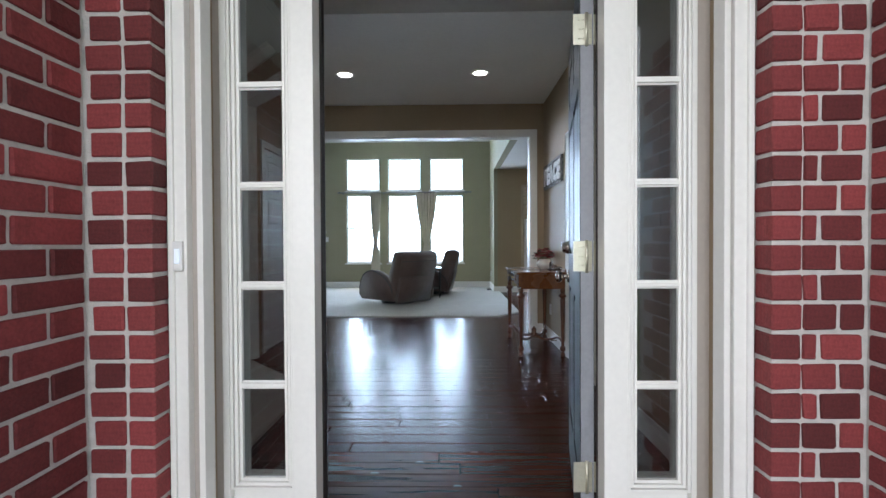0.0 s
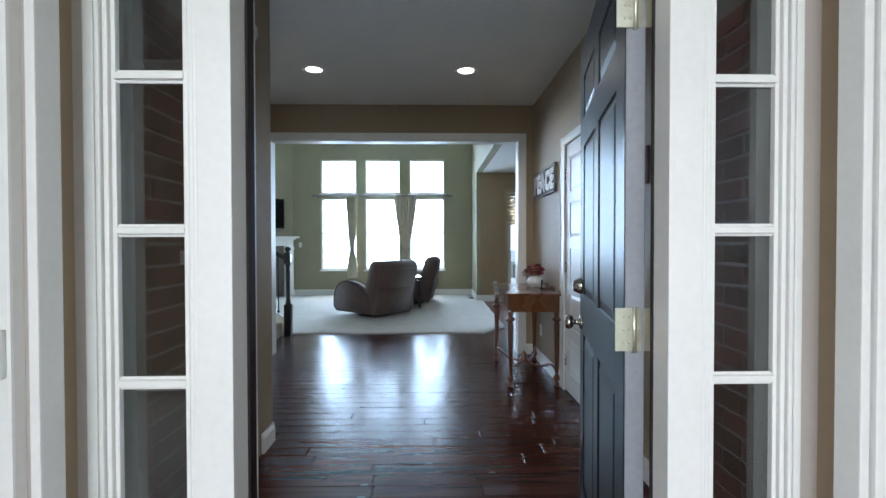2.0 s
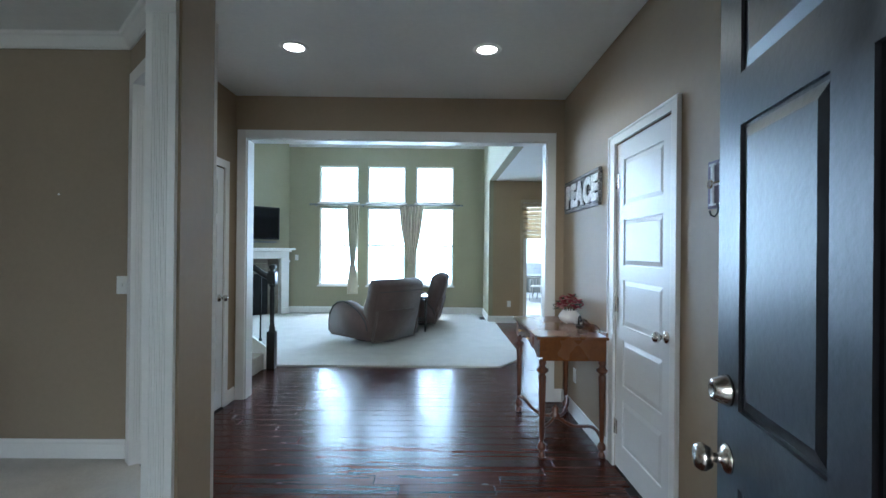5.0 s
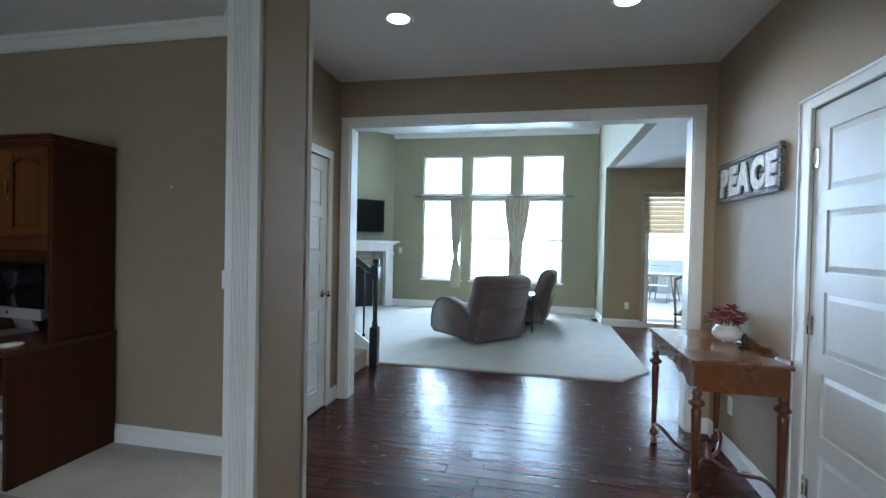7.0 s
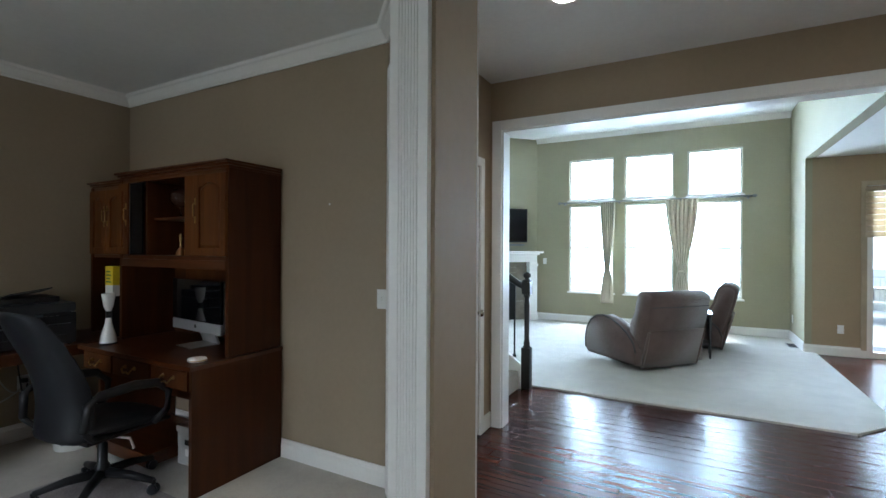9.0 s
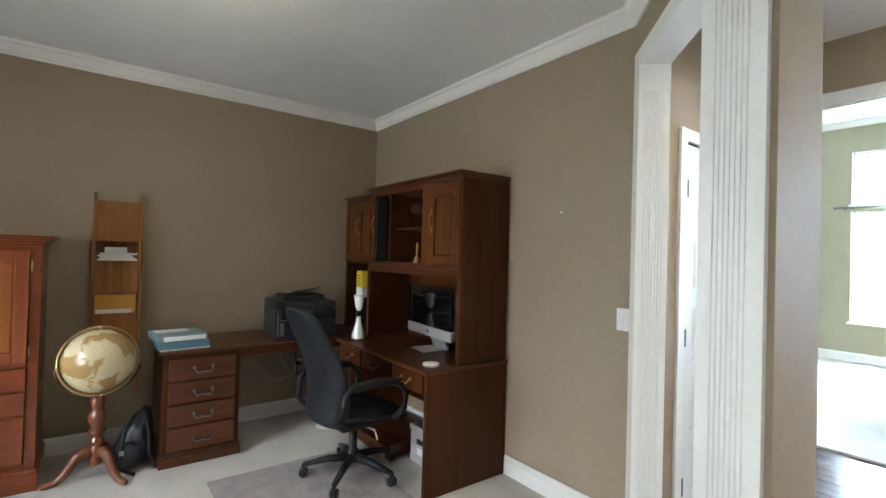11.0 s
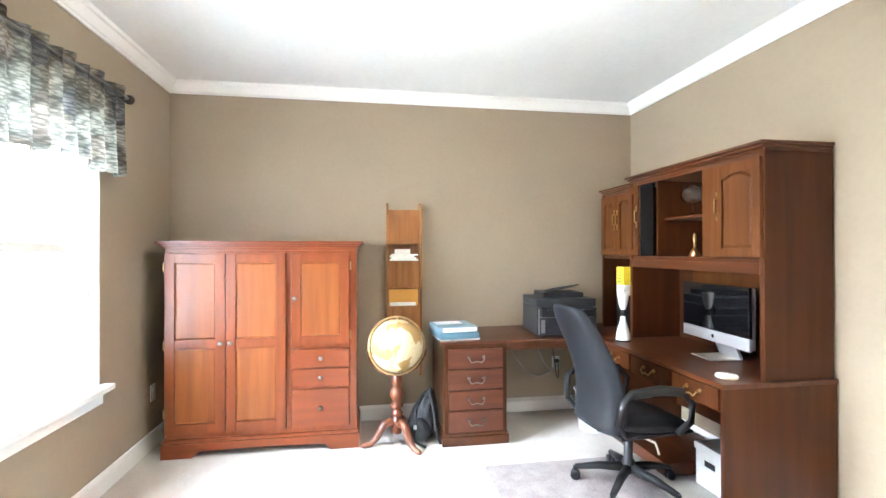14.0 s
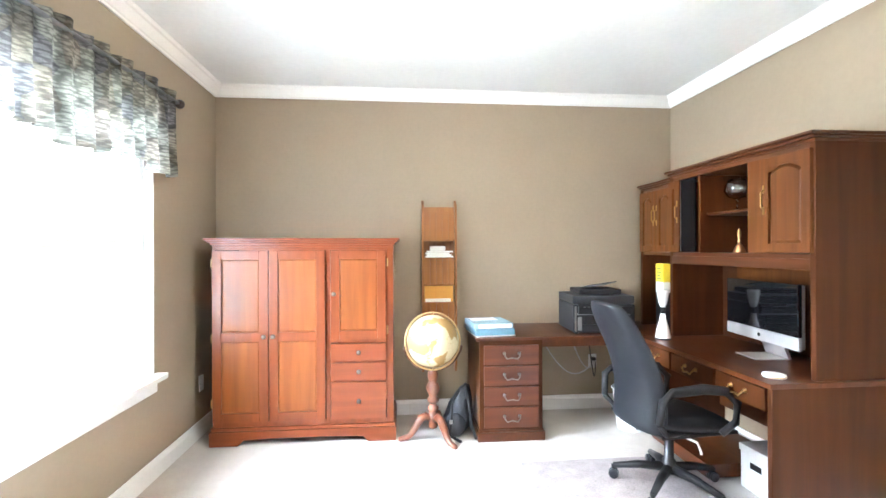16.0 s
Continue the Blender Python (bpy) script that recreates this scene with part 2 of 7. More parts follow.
def arc(cx, cy, r, a0, a1, n=8):
    return [(cx + r * math.cos(radians(a0 + (a1 - a0) * i / n)), cy + r * math.sin(radians(a0 + (a1 - a0) * i / n))) for i in range(n + 1)]

# ---- structure ----
CEIL = 2.745
OCEIL = 2.722
XR, XL, XO = 1.30, -0.82, -0.95          # foyer right wall, foyer left wall, its office face
YF, YB = 1.86, 5.88                      # front wall inside, wall to the living room
OW, ON, OS = -4.57, 4.675, 0.80          # office west, north, south
HEAD = 2.40                              # cased openings to the office
A0, A1 = 1.98, 3.45                      # opening from foyer to office
DOFF, DFOY = 2.845, 2.885                 # the slanted wall: x + y of its office and foyer faces
LW, LCEIL = 11.55, 3.62                  # living-room window wall, its ceiling
HX = -1.68                               # hall wall
KY, KX, KC = 10.45, 1.19, 2.69           # breakfast corner

wall("wall_foyer_right", [(XR, XR + 0.12, YF - 0.3, 3.90, 0, CEIL), (XR, XR + 0.12, 3.90, 4.63, 2.05, CEIL), (XR, XR + 0.12, 4.63, YB + 0.14, 0, CEIL)], M_TAUPE)
wall("wall_closet_back", [(XR + 0.6, XR + 0.7, 3.7, 4.9, 0, CEIL)], M_TAUPE)
# foyer face and office face of the dividing wall carry different paints
wall("wall_foyer_left", [(XL - 0.06, XL, YF - 0.4, A0, 0, CEIL), (XL - 0.06, XL, A0, A1, HEAD, CEIL), (XL - 0.06, XL, A1, DFOY - XL, 0, CEIL)], M_TAUPE)
wall("wall_office_divider", [(XO, XL - 0.06, YF - 0.4, A0, 0, CEIL), (XO, XL - 0.06, A0, A1, HEAD, CEIL), (XO, XL - 0.06, A1, DOFF - XO, 0, CEIL)], M_OFFICE)


def slant_wall(name, along0, along1, z0, z1, near, far, material):
    """A piece of the slanted wall: along is the run from the pier, near and far are offsets from the office face."""
    bm = box(along0, along1, near, far, z0, z1)
    return solid(name, bm, material, "painted slanted wall", "wall", "structure", m=pose(XO, DOFF - XO, 0, 0, 0, 135))


SLEN = (XO - (DOFF - ON)) * math.sqrt(2)
B0, B1 = 0.16, SLEN - 0.12
for _n, _a in (("pier", (0.0, B0, 0, CEIL)), ("far", (B1, SLEN, 0, CEIL)), ("head", (B0, B1, HEAD, CEIL))):
    _th = 0.028 if _n == "pier" else 0.11
    slant_wall("wall_slant_office_" + _n, *_a, -_th / 2, 0.0, M_OFFICE)
    slant_wall("wall_slant_hall_" + _n, *_a, -_th, -_th / 2, M_TAUPE)
wall("wall_office_north", [(OW - 0.12, DOFF - ON, ON, ON + 0.05, 0, CEIL)], M_OFFICE)
wall("wall_office_west", [(OW - 0.12, OW, OS - 0.2, ON + 0.05, 0, CEIL)], M_OFFICE)
WX0, WX1, WZ0, WZ1 = -3.615, -1.9, 0.635, 2.2
wall("wall_office_south", [(OW, WX0, OS - 0.2, OS, 0, CEIL), (WX1, XO, OS - 0.2, OS, 0, CEIL), (WX0, WX1, OS - 0.2, OS, 0, WZ0), (WX0, WX1, OS - 0.2, OS, WZ1, CEIL)], M_OFFICE)
wall("wall_office_east", [(XO, XL, OS - 0.2, YF - 0.4, 0, CEIL)], M_OFFICE)
LX0, LX1, LHEAD = -1.585, 1.145, 2.36
wall("wall_living_south", [(HX, LX0, YB, YB + 0.07, 0, CEIL), (LX1, XR, YB, YB + 0.07, 0, CEIL), (LX0, LX1, YB, YB + 0.07, LHEAD, CEIL)], M_TAUPE)
wall("wall_living_south_back", [(-5.2, LX0, YB + 0.07, YB + 0.14, 0, LCEIL), (LX0, LX1, YB + 0.07, YB + 0.14, LHEAD, LCEIL), (LX1, 5.0, YB + 0.07, YB + 0.14, 0, LCEIL)], M_SAGE)
HD0, HD1 = 4.90, 5.66
wall("wall_hall_left", [(HX - 0.12, HX, 4.68, HD0, 0, CEIL), (HX - 0.12, HX, HD0, HD1, 2.05, CEIL), (HX - 0.12, HX, HD1, YB, 0, CEIL), (HX - 0.9, HX - 0.8, 4.75, YB, 0, CEIL)], M_TAUPE)
hardwood = solid("floor_hardwood", box(-1.95, 5.0, 1.66, 11.6, -0.12, -0.012), M_FLOORBASE, "dark hand-scraped hardwood plank floor", "floor", "structure")
solid("floor_office", prism([(OW, OS), (XO + 0.065, OS), (XO + 0.065, DOFF - XO - 0.02), (DOFF - ON + 0.05, ON), (OW, ON)], 0.13, Matrix.Translation((0, 0, -0.12))), M_OFFCARPET, "cream cut-pile carpet in the office", "carpet", "structure")
solid("ceiling_foyer", box(HX - 0.9, XR + 0.12, 3.66, YB + 0.07, CEIL, CEIL + 0.12), M_CEIL, "flat painted ceiling", "ceiling", "structure")
solid("ceiling_entry", box(XL - 0.2, XR + 0.12, YF - 0.2, 3.66, 3.15, 3.25), M_CEIL, "raised painted ceiling over the entry", "ceiling", "structure")
wall("wall_entry_upper", [(XR, XR + 0.12, YF - 0.2, 3.66, CEIL, 3.15), (XL - 0.12, XL, YF - 0.2, 3.66, CEIL, 3.15), (XL, XR, YF - 0.2, YF, CEIL, 3.15)], M_TAUPE)
solid("ceiling_step", box(XL, XR, 3.66, 3.72, CEIL + 0.121, 3.15), M_CEIL, "painted step between ceilings", "ceiling", "structure")
solid("ceiling_office", prism([(OW - 0.05, OS - 0.05), (XO + 0.002, OS - 0.05), (XO + 0.002, DOFF - XO), (DOFF - ON, ON + 0.02), (OW - 0.05, ON + 0.02)], 0.1, Matrix.Translation((0, 0, OCEIL))), M_CEIL, "flat painted ceiling", "ceiling", "structure")
solid("ceiling_living", box(-5.2, 1.29, YB + 0.14, LW + 0.16, LCEIL, LCEIL + 0.12), M_CEIL, "high painted ceiling", "ceiling", "structure")
solid("ceiling_breakfast", box(1.23, 5.0, YB + 0.14, KY + 0.15, KC, KC + 0.12), M_CEIL, "painted ceiling over breakfast area", "ceiling", "structure")
wall("wall_living_east", [(1.11, 1.23, YB + 0.14, KY, KC, LCEIL), (1.11, KX, KY, LW, 0, LCEIL)], M_SAGE)
COLS = [(-2.384, -1.562), (-1.368, -0.558), (-0.34, 0.47)]
ROWZ = [(0.60, 2.256), (2.36, 3.143)]
_b = [(-5.2, COLS[0][0], LW, LW + 0.16, 0, LCEIL), (COLS[2][1], KX, LW, LW + 0.16, 0, LCEIL), (COLS[0][1], COLS[1][0], LW, LW + 0.16, 0, LCEIL), (COLS[1][1], COLS[2][0], LW, LW + 0.16, 0, LCEIL)]
for _x0, _x1 in COLS:
    _b += [(_x0, _x1, LW, LW + 0.16, 0, ROWZ[0][0]), (_x0, _x1, LW, LW + 0.16, ROWZ[0][1], ROWZ[1][0]), (_x0, _x1, LW, LW + 0.16, ROWZ[1][1], LCEIL)]
wall("wall_living_north", _b, M_SAGE)
wall("wall_living_west", [(-5.2, -5.08, YB + 0.14, LW, 0, LCEIL)], M_SAGE)
solid("wall_fireplace", box(-2.9, 0, 0, 0.1, 0, LCEIL), M_SAGE, "angled painted wall behind fireplace", "wall", "structure", m=pose(-3.03, LW, 0, 0, 0, 45))
SL0, SL1, SLT = 1.765, 3.5, 2.28
wall("wall_breakfast_north", [(KX, SL0, KY, KY + 0.15, 0, KC), (SL1, 5.0, KY, KY + 0.15, 0, KC), (SL0, SL1, KY, KY + 0.15, SLT, KC)], M_TAN)
wall("wall_breakfast_east", [(5.0, 5.12, YB, KY + 0.15, 0, KC)], M_TAN)
solid("carpet_living", prism([(-5.08, 7.06), (0.87, 7.06), (1.235, 7.5), (1.235, KY), (1.11, KY), (1.11, LW), (-5.08, LW)], 0.03, Matrix.Translation((0, 0, -0.012))), M_CARPET, "pale grey cut-pile carpet in the living room", "carpet", "structure")
solid("ground", box(-60, 60, -60, 90, -0.6, -0.4), mat("grass_ground", (0.11, 0.17, 0.06), 0.95, var=0.4, scale=1.0), "lawn round the house", "ground", "structure")
solid("porch_floor", box(-1.3, 1.8, -3.0, 1.66, -0.4, -0.17), M_CONCRETE, "concrete porch slab", "porch", "structure")
solid("porch_ceiling", box(-1.3, 1.8, -0.1, 1.64, 2.6, 2.7), M_WHITE, "white porch ceiling", "ceiling", "structure")
PW0, PW1, PY = -0.775, 1.285, 1.53
BX0, BX1 = -0.593, 1.04
brickwall = wall("wall_porch_brick", [(PW0 - 0.17, PW0 - 0.008, 0.25, PY + 0.1, -0.4, 2.6), (PW1 + 0.008, PW1 + 0.17, 0.5, PY + 0.1, -0.4, 2.6), (PW0 - 0.1, BX0 - 0.006, PY + 0.008, 1.66, -0.4, 2.6), (BX1 + 0.006, PW1 + 0.1, PY + 0.008, 1.66, -0.4, 2.6)], M_MORTAR, "red brick porch wall with pale mortar")
wall("wall_front", [(PW0 - 0.17, -0.53, 1.66, YF, -0.3, CEIL), (0.99, XR + 0.1, 1.66, YF, -0.3, CEIL), (-0.53, 0.99, 1.66, YF, 2.08, CEIL)], M_TAUPE)

# glowing cards added for overexposed sky and lawn outside; they also light the rooms
M_FRONTCARD = glow("front_sky_glow", (1.0, 0.955, 0.90), 1.3)
M_SKYCARD = glow("rear_sky_glow", (0.80, 0.91, 1.0), 2.6)
solid("backdrop_rear", box(-14, 16, 24.0, 24.1, -0.5, 14), M_SKYCARD, "glowing backdrop card for overexposed sky behind the house", "backdrop", "structure")
solid("backdrop_front", box(-30, 30, -14.1, -14.0, -0.5, 14), M_FRONTCARD, "glowing backdrop card for overexposed sky before the house", "backdrop", "structure")
solid("patio_slab", box(-4.0, 7.0, LW + 0.2, 18.0, -0.4, -0.1), M_CONCRETE, "pale concrete patio behind the house", "patio", "structure")


# ---- trim ----
def fluted_profile(w, t, n=7, edge=0.024, depth=0.003):
    """Front outline of a fluted board: u across, v out."""
    pts = [(0, 0), (0, t), (edge, t)]
    gw = (w - 2 * edge) / n
    for i in range(n):
        u = edge + i * gw
        pts += [(u + gw * 0.18, t), (u + gw * 0.32, t - depth), (u + gw * 0.68, t - depth), (u + gw * 0.82, t)]
    return pts + [(w - edge, t), (w, t), (w, 0)]


def trim(name, bm, label="white painted trim", material=None):
    return solid(name, bm, material or M_WHITE, label, "trim", "structure")


def fluted_board(name, w, t, z0, z1, m):
    """An upright board: plain plinth and head blocks, flutes between; u along local x, out along local y."""
    bm = prism(fluted_profile(w, t), z1 - z0 - 0.30, Matrix.Translation((0, 0, z0 + 0.15)))
    add_box(bm, 0, w, 0, t + 0.003, z0, z0 + 0.15)
    add_box(bm, 0, w, 0, t + 0.003, z1 - 0.15, z1)
    ob = trim(name, bm, "white fluted opening jamb")
    ob.matrix_world = m
    return ob


TH = XL - XO
# opening from foyer to office: far jamb faces the front door, then head and casings on both faces
fluted_board("trim_jamb_far", TH - 0.016, 0.02, 0, HEAD, pose(XL - 0.012, A1, 0, 0, 0, 180))
fluted_board("trim_jamb_near", TH + 0.036, 0.02, 0, HEAD, pose(XO - 0.018, A0, 0, 0, 0, 0))
trim("trim_head_a", box(XO - 0.018, XL + 0.018, A0 + 0.02, A1 - 0.02, HEAD - 0.02, HEAD))
for _x, _s in ((XL, 1), (XO, -1)):
    bm = bmesh.new()
    add_box(bm, min(_x, _x + _s * 0.02), max(_x, _x + _s * 0.02), A0 - 0.062, A0 - 0.001, 0, HEAD + 0.06, 0.004)
    add_box(bm, min(_x, _x + _s * 0.02), max(_x, _x + _s * 0.02), A0 - 0.001, A1 + 0.001, HEAD + 0.001, HEAD + 0.06, 0.004)
    trim("trim_casing_a", bm)
# slanted opening
_ms = pose(XO, DOFF - XO, 0, 0, 0, 135)
_bm = bmesh.new()
for _y0, _y1 in ((0.0, 0.018), (-0.128, -0.11)):
    add_box(_bm, B1 + 0.001, B1 + 0.07, _y0, _y1, 0, HEAD + 0.06, 0.004)
    add_box(_bm, B0 - 0.07, B0 - 0.001, _y0, _y1, 0, HEAD + 0.06, 0.004)
    add_box(_bm, B0 - 0.001, B1 + 0.001, _y0, _y1, HEAD + 0.001, HEAD + 0.06, 0.004)
add_box(_bm, B0 + 0.02, B1 - 0.02, -0.128, 0.018, HEAD - 0.02, HEAD)
trim("trim_casing_b", _bm).matrix_world = _ms
fluted_board("trim_jamb_slant", 0.146, 0.02, 0, HEAD, _ms @ pose(B1, -0.128, 0, 0, 0, 90))
fluted_board("trim_jamb_slant_near", 0.146, 0.02, 0, HEAD, _ms @ pose(B0, 0.018, 0, 0, 0, -90))
# living-room opening: casing towards the foyer and jamb
_bm = bmesh.new()
for _y0, _y1 in ((YB - 0.02, YB), (YB + 0.14, YB + 0.16)):
    add_box(_bm, LX0 - 0.075, LX0 + 0.004, _y0, _y1, 0, LHEAD + 0.075, 0.005)
    add_box(_bm, LX1 - 0.004, LX1 + 0.075, _y0, _y1, 0, LHEAD + 0.075, 0.005)
    add_box(_bm, LX0 + 0.004, LX1 - 0.004, _y0, _y1, LHEAD - 0.004, LHEAD + 0.075, 0.005)
add_box(_bm, LX0 - 0.002, LX0 + 0.014, YB, YB + 0.14, 0, LHEAD)
add_box(_bm, LX1 - 0.014, LX1 + 0.002, YB, YB + 0.14, 0, LHEAD)
add_box(_bm, LX0 + 0.014, LX1 - 0.014, YB, YB + 0.14, LHEAD - 0.014, LHEAD + 0.002)
trim("trim_living_opening", _bm)


def skirting(name, x0, y0, x1, y1, side, h=0.115, z=0.0):
    """Baseboard from one point of the plan to the other; side: +1 left of the way, -1 right."""
    d = Vector((x1 - x0, y1 - y0))
    prof = [(0, 0), (0.016, 0), (0.016, h - 0.03), (0.011, h - 0.018), (0.008, h), (0, h)]
    a = math.degrees(math.atan2(d.y, d.x))
    m = pose(x0, y0, z, 0, 0, a) @ Matrix(((0, 0, 1, 0), (side, 0, 0, 0), (0, 1, 0, 0), (0, 0, 0, 1)))
    return solid(name, prism(prof, d.length, m), M_WHITE, "white painted baseboard", "baseboard", "structure")


skirting("baseboard", XR, 4.715, XR, YB, 1)
skirting("baseboard", XR, 2.0, XR, 3.84, 1)
skirting("baseboard", XL, A1 + 0.062, XL, DFOY - XL, -1)
skirting("baseboard", HX, HD1 + 0.065, HX, YB, -1)
skirting("baseboard", LX1 + 0.075, YB, XR, YB, -1)
skirting("baseboard", OW, ON, DOFF - ON, ON, -1, 0.12, 0.01)
skirting("baseboard", OW, OS, OW, ON, -1, 0.12, 0.01)
skirting("baseboard", OW, OS, XO, OS, 1, 0.12, 0.01)
skirting("baseboard", -3.03, LW, 1.11, LW, -1, 0.13, 0.018)
skirting("baseboard", 1.11, KY, 1.11, LW, 1, 0.13, 0.018)
skirting("baseboard", 1.11, KY, SL0, KY, -1, 0.13)


def crown(name, x0, y0, x1, y1, side, top):
    d = Vector((x1 - x0, y1 - y0))
    prof = [(0, -0.088), (0.012, -0.088), (0.015, -0.076), (0.024, -0.068), (0.038, -0.046), (0.052, -0.024), (0.066, -0.017), (0.072, -0.005), (0.076, 0), (0, 0)]
    m = pose(x0, y0, top, 0, 0, math.degrees(math.atan2(d.y, d.x))) @ Matrix(((0, 0, 1, 0), (side, 0, 0, 0), (0, 1, 0, 0), (0, 0, 0, 1)))
    return solid(name, prism(prof, d.length, m), M_WHITE, "white crown molding", "crown molding", "structure")


crown("crown_molding", OW, ON, DOFF - ON, ON, -1, OCEIL)
crown("crown_molding", OW, OS, OW, ON, -1, OCEIL)
crown("crown_molding", OW, OS, XO, OS, 1, OCEIL)
crown("crown_molding", XO, OS, XO, DOFF - XO, 1, OCEIL)
crown("crown_molding", DOFF - ON, ON, XO, DOFF - XO, -1, OCEIL)
crown("crown_molding", -3.03, LW, 1.11, LW, -1, LCEIL)

# ---- doors, windows ----


def panel_door(name, label, w, h, t, rows, cols, material, m, kind="structure"):
    """A door leaf from its hinge edge along +x, faces at y=0 and y=t; raised panels on both faces."""
    ob = thing(name, label, "door", m, kind=kind)
    stile = 0.11
    bm = box(0, w, 0.008, t - 0.008, 0, h)
    for y0, y1 in ((0, 0.008), (t - 0.008, t)):
        add_box(bm, 0, stile, y0, y1, 0, h)
        add_box(bm, w - stile, w, y0, y1, 0, h)
        for i in range(cols - 1):
            c = w * (i + 1) / cols
            add_box(bm, c - 0.045, c + 0.045, y0, y1, 0, h)
        z = 0
        for z0, z1 in rows:
            add_box(bm, stile, w - stile, y0, y1, z, z0)
            z = z1
        add_box(bm, stile, w - stile, y0, y1, z, h)
    part("leaf", bm, material, ob)
    pw = (w - 2 * stile - (cols - 1) * 0.09) / cols
    for face in (0, 1):
        for z0, z1 in rows:
            for c in range(cols):
                x0 = stile + c * (pw + 0.09)
                bm = bmesh.new()
                yb, yf = (0.009, 0.001) if not face else (t - 0.009, t - 0.001)
                a = [bm.verts.new(v) for v in ((x0 + 0.004, yb, z0 + 0.004), (x0 + pw - 0.004, yb, z0 + 0.004), (x0 + pw - 0.004, yb, z1 - 0.004), (x0 + 0.004, yb, z1 - 0.004))]
                e = 0.032
                b = [bm.verts.new(v) for v in ((x0 + e, yf, z0 + e), (x0 + pw - e, yf, z0 + e), (x0 + pw - e, yf, z1 - e), (x0 + e, yf, z1 - e))]
                for i in range(4):
                    bm.faces.new((a[i], a[(i + 1) % 4], b[(i + 1) % 4], b[i]))
                bm.faces.new(b)
                part("panel", bm, material, ob)
    return ob


def knob(parent, x, y, z, out, name="knob", r=0.027):
    """A round knob on a rose; out: +1 or -1 along local y."""
    m = Matrix.Translation((x, y, z)) @ Matrix.Rotation(radians(-90 * out), 4, "X")
    prof = [(0.032, 0), (0.032, 0.004), (0.026, 0.009), (0.012, 0.013), (0.010, 0.032), (r * 0.75, 0.036), (r, 0.048), (r, 0.056), (r * 0.8, 0.066), (0.004, 0.069)]
    return part(name, lathe(prof, 20, m), M_NICKEL, parent, "satin nickel door knob")


def deadbolt(parent, x, y, z, out):
    m = Matrix.Translation((x, y, z)) @ Matrix.Rotation(radians(-90 * out), 4, "X")
    part("deadbolt", lathe([(0.034, 0), (0.034, 0.006), (0.024, 0.03), (0.022, 0.034), (0.012, 0.034), (0.011, 0.030), (0.002, 0.030)], 24, m), M_NICKEL, parent, "satin nickel deadbolt")


def hinge(parent, x, y, z, mat_, name="hinge", h=0.09, ang=0):
    bm = box(-0.044, -0.002, -0.0015, 0.0015, -h / 2, h / 2)
    add_box(bm, 0.002, 0.044, -0.0015, 0.0015, -h / 2, h / 2)
    lathe([(0.006, -h / 2 - 0.004), (0.006, h / 2 + 0.004)], 10, None, bm)
    for sx in (-0.024, -0.012, 0.012, 0.024):
        for sz in (-0.03, 0.0, 0.03):
            bmesh.ops.create_cone(bm, cap_ends=True, segments=8, radius1=0.004, radius2=0.002, depth=0.002, matrix=Matrix.Translation((sx, -0.002, sz)) @ Matrix.Rotation(radians(90), 4, "X"))
    return part(name, bm, mat_, parent, "bright metal hinge", pose(x, y, z, 0, 0, ang))


FIVE = [(0.16, 0.44), (0.53, 0.81), (0.90, 1.18), (1.27, 1.55), (1.64, 1.92)]
# closet door in the foyer's right wall: hinges at the far side
_d = panel_door("door_1", "white five-panel closed closet door", 0.72, 2.03, 0.035, FIVE, 1, M_DOORWHITE, pose(XR + 0.001, 4.625, 0.012, 0, 0, -90))
knob(_d, 0.655, 0.0, 0.93, -1)
for _z in (0.25, 1.02, 1.80):
    hinge(_d, -0.003, -0.004, _z, M_NICKEL)
_bm = bmesh.new()
for _y0, _y1, _z0, _z1 in ((3.838, 3.905, 0, 2.11), (4.628, 4.725, 0, 2.11), (3.905, 4.628, 2.05, 2.11)):
    add_box(_bm, XR - 0.018, XR, _y0, _y1, _z0, _z1, 0.005)
add_box(_bm, XR - 0.024, XR - 0.017, 3.838, 3.852, 0, 2.11, 0.003)
add_box(_bm, XR - 0.024, XR - 0.017, 4.711, 4.725, 0, 2.11, 0.003)
add_box(_bm, XR - 0.024, XR - 0.017, 3.852, 4.711, 2.096, 2.11, 0.003)
trim("trim_closet_door", _bm, "white door casing")
# hall door
_d = panel_door("door_2", "white five-panel closed hall door", 0.75, 2.03, 0.035, FIVE, 1, M_DOORWHITE, pose(HX - 0.001, HD0 + 0.005, 0.012, 0, 0, 90))
knob(_d, 0.685, 0.0, 0.93, -1)
for _z in (0.25, 1.02, 1.80):
    hinge(_d, -0.003, -0.004, _z, mat("dark_hinge", (0.08, 0.075, 0.07), 0.4, 0.8))
_bm = bmesh.new()
for _y0, _y1, _z0, _z1 in ((HD0 - 0.065, HD0, 0, 2.115), (HD1, HD1 + 0.065, 0, 2.115), (HD0, HD1, 2.05, 2.115)):
    add_box(_bm, HX, HX + 0.018, _y0, _y1, _z0, _z1, 0.005)
trim("trim_hall_door", _bm, "white door casing")

# front door: six panels, black, standing open into the foyer
HINGE = Vector((0.678, 1.85))
FREE = Vector((0.862, 2.74))
_ang = math.degrees(math.atan2(FREE.y - HINGE.y, FREE.x - HINGE.x))
SIX = [(0.23, 0.86), (1.02, 1.62), (1.73, 1.90)]
_d = panel_door("front_door", "black six-panel front door standing open", 0.91, 2.03, 0.045, SIX, 2, M_BLACKDOOR, pose(HINGE.x, HINGE.y, 0.012, 0, 0, _ang), kind="")
knob(_d, 0.85, 0.045, 0.90, 1, r=0.03)
deadbolt(_d, 0.85, 0.045, 1.05, 1)
knob(_d, 0.85, 0.0, 0.90, -1, r=0.03)
